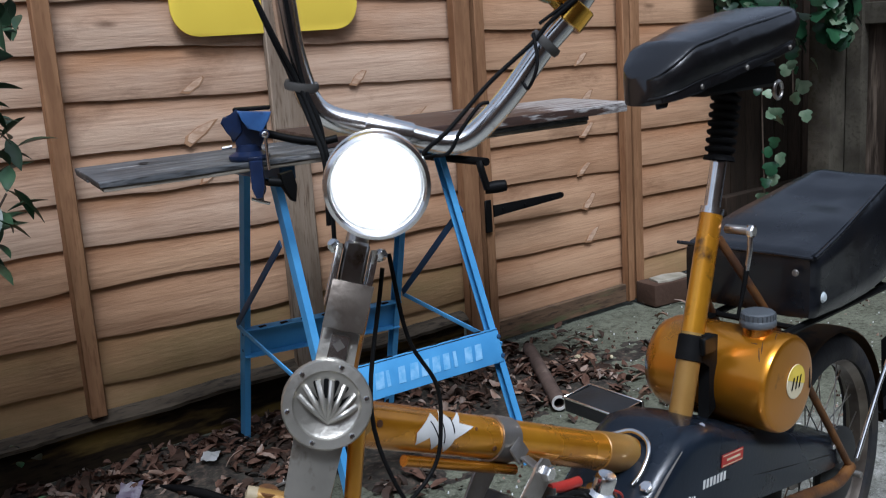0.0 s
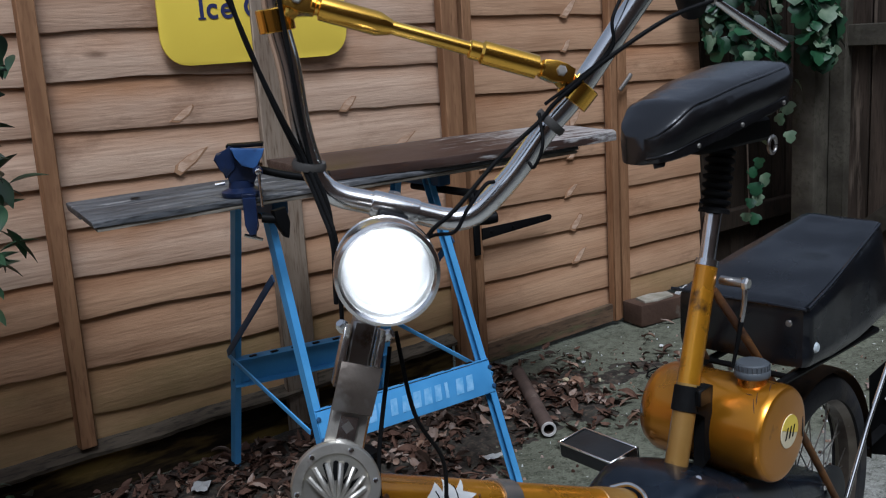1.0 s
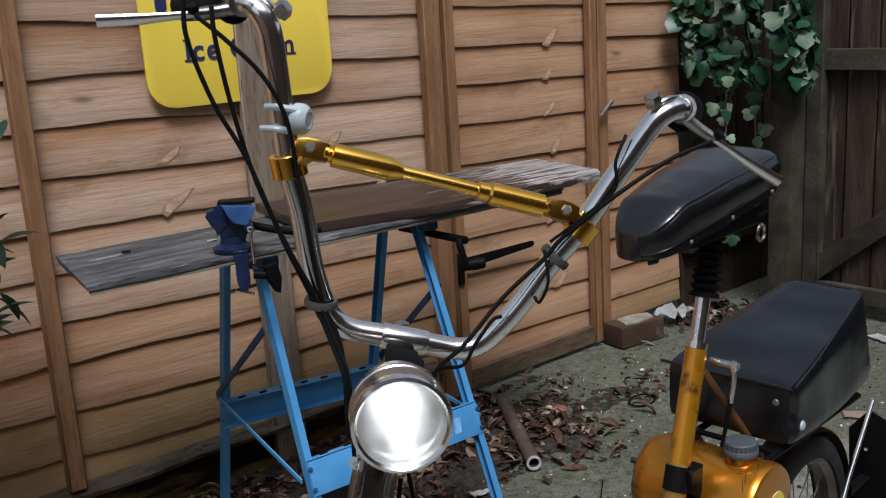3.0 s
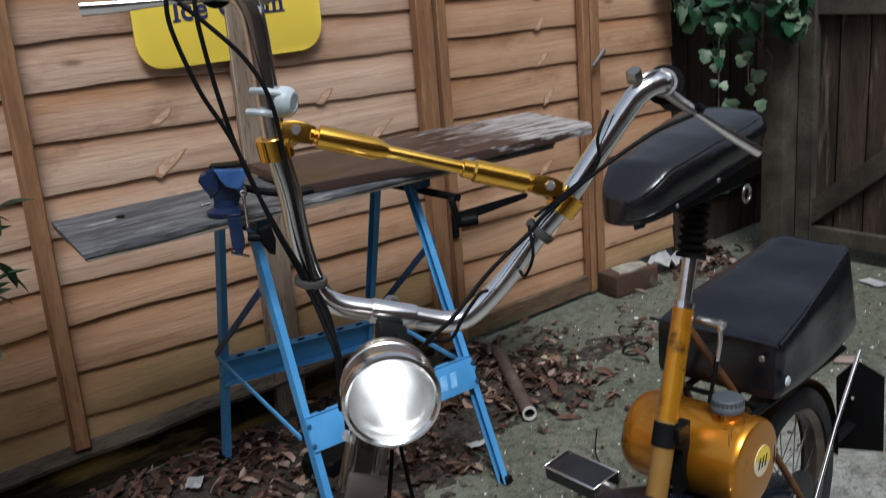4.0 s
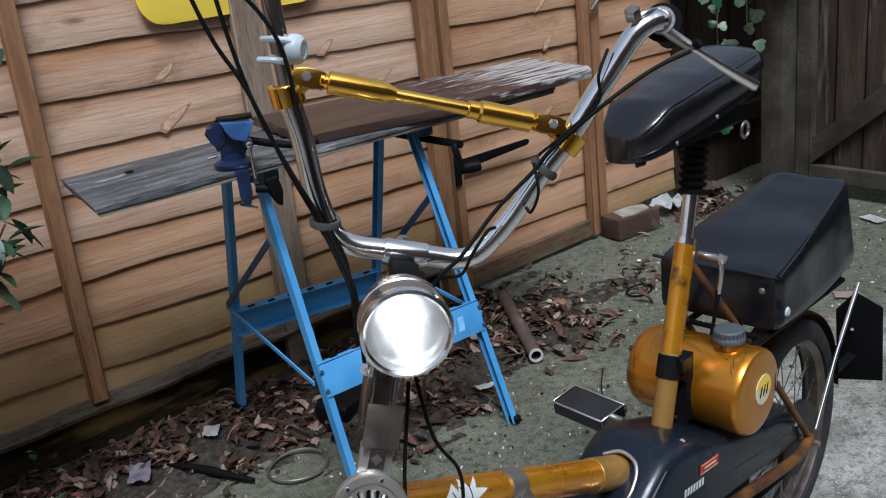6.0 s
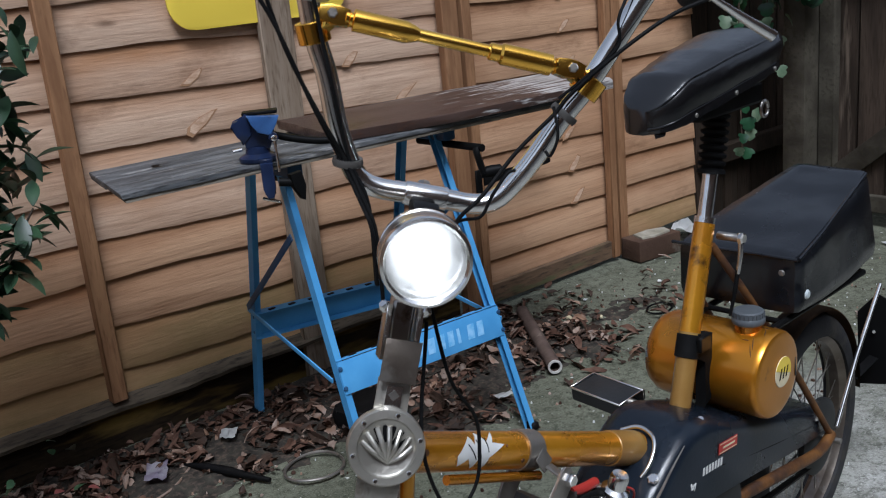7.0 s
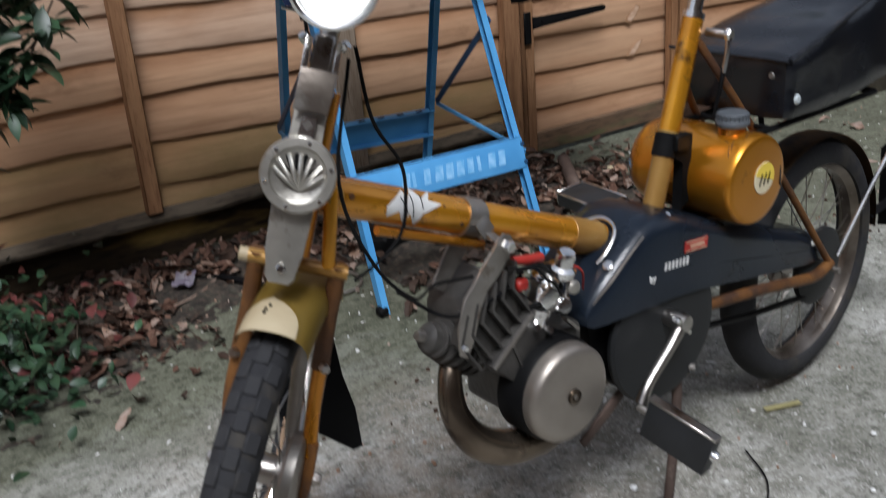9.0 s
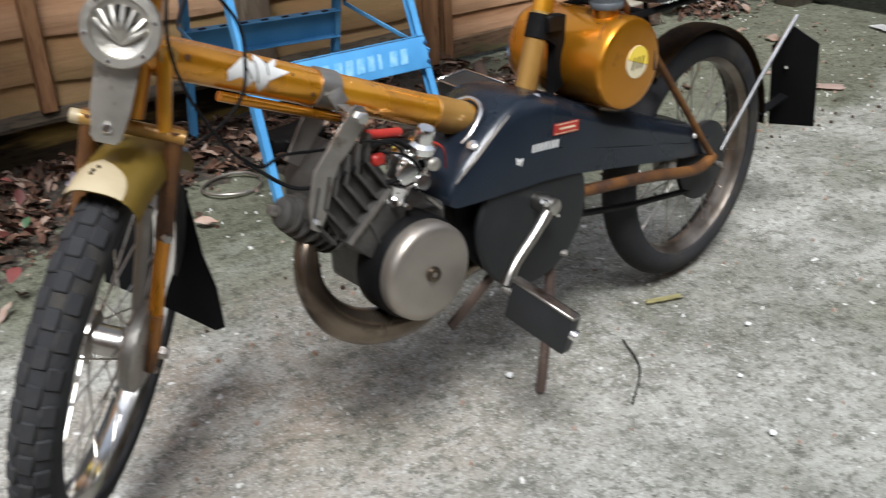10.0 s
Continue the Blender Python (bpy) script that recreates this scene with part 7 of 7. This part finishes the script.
# pale grit and crumbs over the concrete
grit = new("ground_grit")
grit.empty_display_size = 0.05
tagged(grit, "pale grit and leaf crumbs scattered over the concrete", "grit", kind="stuff")
gr = random.Random(33)
for mt, count, big in ((WHITE, 420, 0.0036), (LEAFPALE, 420, 0.0055), (LEAFDEAD, 260, 0.0070)):
    verts, faces = [], []
    for _ in range(count):
        far = mt is LEAFDEAD or gr.random() < 0.55
        x, y = (gr.uniform(0.8, 3.6), gr.uniform(1.35, 2.45)) if far else (gr.uniform(0.1, 3.0), gr.uniform(0.2, 1.6))
        r, a0 = big * gr.uniform(0.35, 1.0), gr.uniform(0, 6.28)
        ring = [(x + r * gr.uniform(0.6, 1.2) * math.cos(a0 + k * 1.2566), y + r * gr.uniform(0.6, 1.2) * math.sin(a0 + k * 1.2566)) for k in range(5)]
        n0 = len(verts)
        verts += [(px, py, -0.004) for px, py in ring] + [(px * 0.6 + x * 0.4, py * 0.6 + y * 0.4, 0.001 + 0.18 * r) for px, py in ring]
        faces += [(n0 + k, n0 + (k + 1) % 5, n0 + 5 + (k + 1) % 5, n0 + 5 + k) for k in range(5)] + [tuple(range(n0 + 5, n0 + 10))]
    me = bpy.data.meshes.new("crumbs")
    me.from_pydata(verts, [], faces)
    me.materials.append(mt)
    crumbs = new("crumbs", me)
    crumbs.parent = grit
    tagged(crumbs, kind="stuff")

# ---- shrub, seedlings and ivy ----


def blade(length, width, fold, seed, lobes=False):
    """A living leaf with a midrib fold, pointed; lobed for ivy."""
    bm = bmesh.new()
    n = 6
    rows = []
    for i in range(n + 1):
        t = i / n
        if lobes:
            w = width * (0.35 + 0.65 * math.sin(math.pi * (0.15 + 0.8 * t))) * (1.25 if i in (1, 2) else 0.8 if i == 3 else 1.0) * (0.05 if i == n else 1)
        else:
            w = width * max(0.03, math.sin(math.pi * (0.02 + 0.97 * t)) ** 0.9)
        droop = -0.25 * length * t * t
        rows.append([bm.verts.new((length * t, s * w * 0.5, droop + abs(s) * fold * w)) for s in (-1, 0, 1)])
    for a, b in zip(rows, rows[1:]):
        for j in range(2):
            bm.faces.new((a[j], b[j], b[j + 1], a[j + 1]))
    return bm


def blade_data(name, material, *args, **kw):
    bm = blade(*args, **kw)
    me = bpy.data.meshes.new(name)
    bm.to_mesh(me)
    bm.free()
    me.materials.append(material)
    me.shade_smooth()
    return me


SHRUBMESH = [blade_data("leaf", SHRUB, 0.052 + 0.008 * i, 0.021 + 0.003 * i, 0.12 + 0.05 * (i % 3), i) for i in range(5)]
pr_ = random.Random(5)
bush = thing("shrub", "dark green broadleaf shrub with narrow glossy leaves before the fence", "shrub")
stems = [((0.30, 2.32, 0.0), (0.42, 2.30, 0.45), (0.52, 2.24, 0.80), (0.66, 2.18, 1.02)), ((0.28, 2.35, 0.0), (0.40, 2.36, 0.5), (0.55, 2.33, 0.78), (0.72, 2.27, 0.90)), ((0.25, 2.30, 0.0), (0.35, 2.25, 0.4), (0.48, 2.2, 0.62), (0.62, 2.16, 0.74)),
         ((0.28, 2.3, 0.0), (0.36, 2.3, 0.6), (0.42, 2.26, 1.0), (0.5, 2.22, 1.25)), ((0.26, 2.3, 0.0), (0.32, 2.3, 0.5), (0.40, 2.28, 0.85), (0.52, 2.22, 1.08)), ((0.30, 2.3, 0.1), (0.44, 2.22, 0.52), (0.56, 2.16, 0.66), (0.66, 2.12, 0.82))]
for sp in stems:
    path = smooth_path(sp, 8)
    part("stem", tube(sp, [0.008, 0.006, 0.004, 0.0022], 8, n=8), STEM, bush)
    for i, q in enumerate(path[7:]):
        for _ in range(4 if i > 6 else 2):
            ob = new("leaf", pr_.choice(SHRUBMESH))
            ob.parent = bush
            ob.matrix_basis = Matrix.Translation(q + Vector((pr_.gauss(0, 0.012), pr_.gauss(0, 0.012), pr_.gauss(0, 0.02)))) @ pose(0, 0, 0, pr_.gauss(0, 25), pr_.gauss(8, 28), pr_.uniform(0, 360)) @ Matrix.Scale(pr_.uniform(0.8, 1.35), 4)
thick = bmesh.new()
for _ in range(620):
    h = pr_.random()
    q = Vector((0.36 + 0.36 * h * pr_.random() + pr_.gauss(0.04, 0.05), 2.24 + pr_.gauss(0, 0.08), 0.66 + 0.52 * h + pr_.gauss(0, 0.03)))
    b = blade(pr_.uniform(0.045, 0.090), pr_.uniform(0.019, 0.032), 0.15, 0)
    b.transform(Matrix.Translation(q) @ pose(0, 0, 0, pr_.gauss(0, 30), pr_.gauss(15, 30), pr_.uniform(0, 360)))
    join(thick, b)
tagged(part("foliage", thick, SHRUB, bush), kind="stuff")
low = thing("seedlings", "low green and reddish weeds growing by the fence", "weeds")
LOWMESH = [blade_data("leaf", mt, 0.035, 0.022, 0.15, i) for i, mt in enumerate((SHRUB, SHRUB, REDLEAF, IVY))]
for _ in range(190):
    x, y = pr_.gauss(0.40, 0.12), pr_.gauss(2.22, 0.14)
    ob = new("leaf", LOWMESH[2] if (x > 0.47 and pr_.random() < 0.5) else pr_.choice(LOWMESH))
    ob.parent = low
    ob.matrix_basis = pose(x, min(y, 2.58), abs(pr_.gauss(0.06, 0.08)) + 0.015, pr_.gauss(0, 25), pr_.gauss(0, 25), pr_.uniform(0, 360)) @ Matrix.Scale(pr_.uniform(0.7, 1.4), 4)
for _ in range(10):
    x, y = pr_.gauss(0.40, 0.10), pr_.gauss(2.22, 0.1)
    part("stem", tube([(x, y, 0.0), (x + 0.01, y, 0.06), (x + pr_.gauss(0, 0.03), y - 0.02, 0.14)], 0.002, 6), STEM, low)

thick = bmesh.new()
for _ in range(700):
    q = Vector((pr_.gauss(0.38, 0.09), pr_.gauss(2.20, 0.15), abs(pr_.gauss(0.03, 0.06)) + 0.01))
    b = blade(pr_.uniform(0.025, 0.05), pr_.uniform(0.014, 0.026), 0.12, 0)
    b.transform(Matrix.Translation(q) @ pose(0, 0, 0, pr_.gauss(0, 30), pr_.gauss(0, 30), pr_.uniform(0, 360)))
    join(thick, b)
tagged(part("groundcover", thick, SHRUB, low), kind="stuff")
ivy = thing("ivy", "variegated ivy with cream-edged green leaves hanging by the post", "ivy")
IVYMESH = [blade_data("leaf", (IVY, IVY, IVY, IVYCREAM)[i % 4], 0.062, 0.060, 0.08, i, lobes=True) for i in range(6)]
IVYSMALL = [blade_data("leaf", (IVYCREAM, IVY)[i % 2], 0.038, 0.038, 0.1, i, lobes=True) for i in range(4)]
vines = [((3.62, 2.60, 1.75), (3.60, 2.56, 1.35), (3.58, 2.50, 1.05), (3.60, 2.46, 0.82)), ((3.74, 2.52, 1.75), (3.72, 2.46, 1.30), (3.70, 2.40, 1.00), (3.69, 2.38, 0.74)), ((3.64, 2.46, 1.75), (3.58, 2.44, 1.2), (3.54, 2.42, 0.75), (3.545, 2.41, 0.36)), ((3.80, 2.30, 1.75), (3.78, 2.26, 1.35), (3.765, 2.24, 1.12), (3.77, 2.23, 0.98)),
         ((3.78, 2.38, 1.75), (3.74, 2.30, 1.30), (3.72, 2.26, 1.12), (3.74, 2.24, 1.02)), ((3.52, 2.62, 1.75), (3.50, 2.58, 1.4), (3.48, 2.56, 1.2), (3.50, 2.55, 1.08))]
for vi, sp in enumerate(vines):
    path = smooth_path(sp, 12)
    part("vine", tube(sp, 0.0035, 6, n=8), STEM, ivy)
    for i, q in enumerate(path):
        for _ in range(2 if q.z > 0.95 else 1):
            pool = IVYMESH if (q.z > 1.0 and pr_.random() < 0.6) else IVYSMALL
            ob = new("leaf", pr_.choice(pool))
            ob.parent = ivy
            ob.matrix_basis = Matrix.Translation(q + Vector((pr_.gauss(0, 0.03), pr_.gauss(-0.01, 0.02), pr_.gauss(0, 0.03)))) @ pose(0, 0, 0, pr_.gauss(0, 25), pr_.gauss(55, 25), pr_.uniform(180, 300)) @ Matrix.Scale(pr_.uniform(0.8, 1.5), 4)
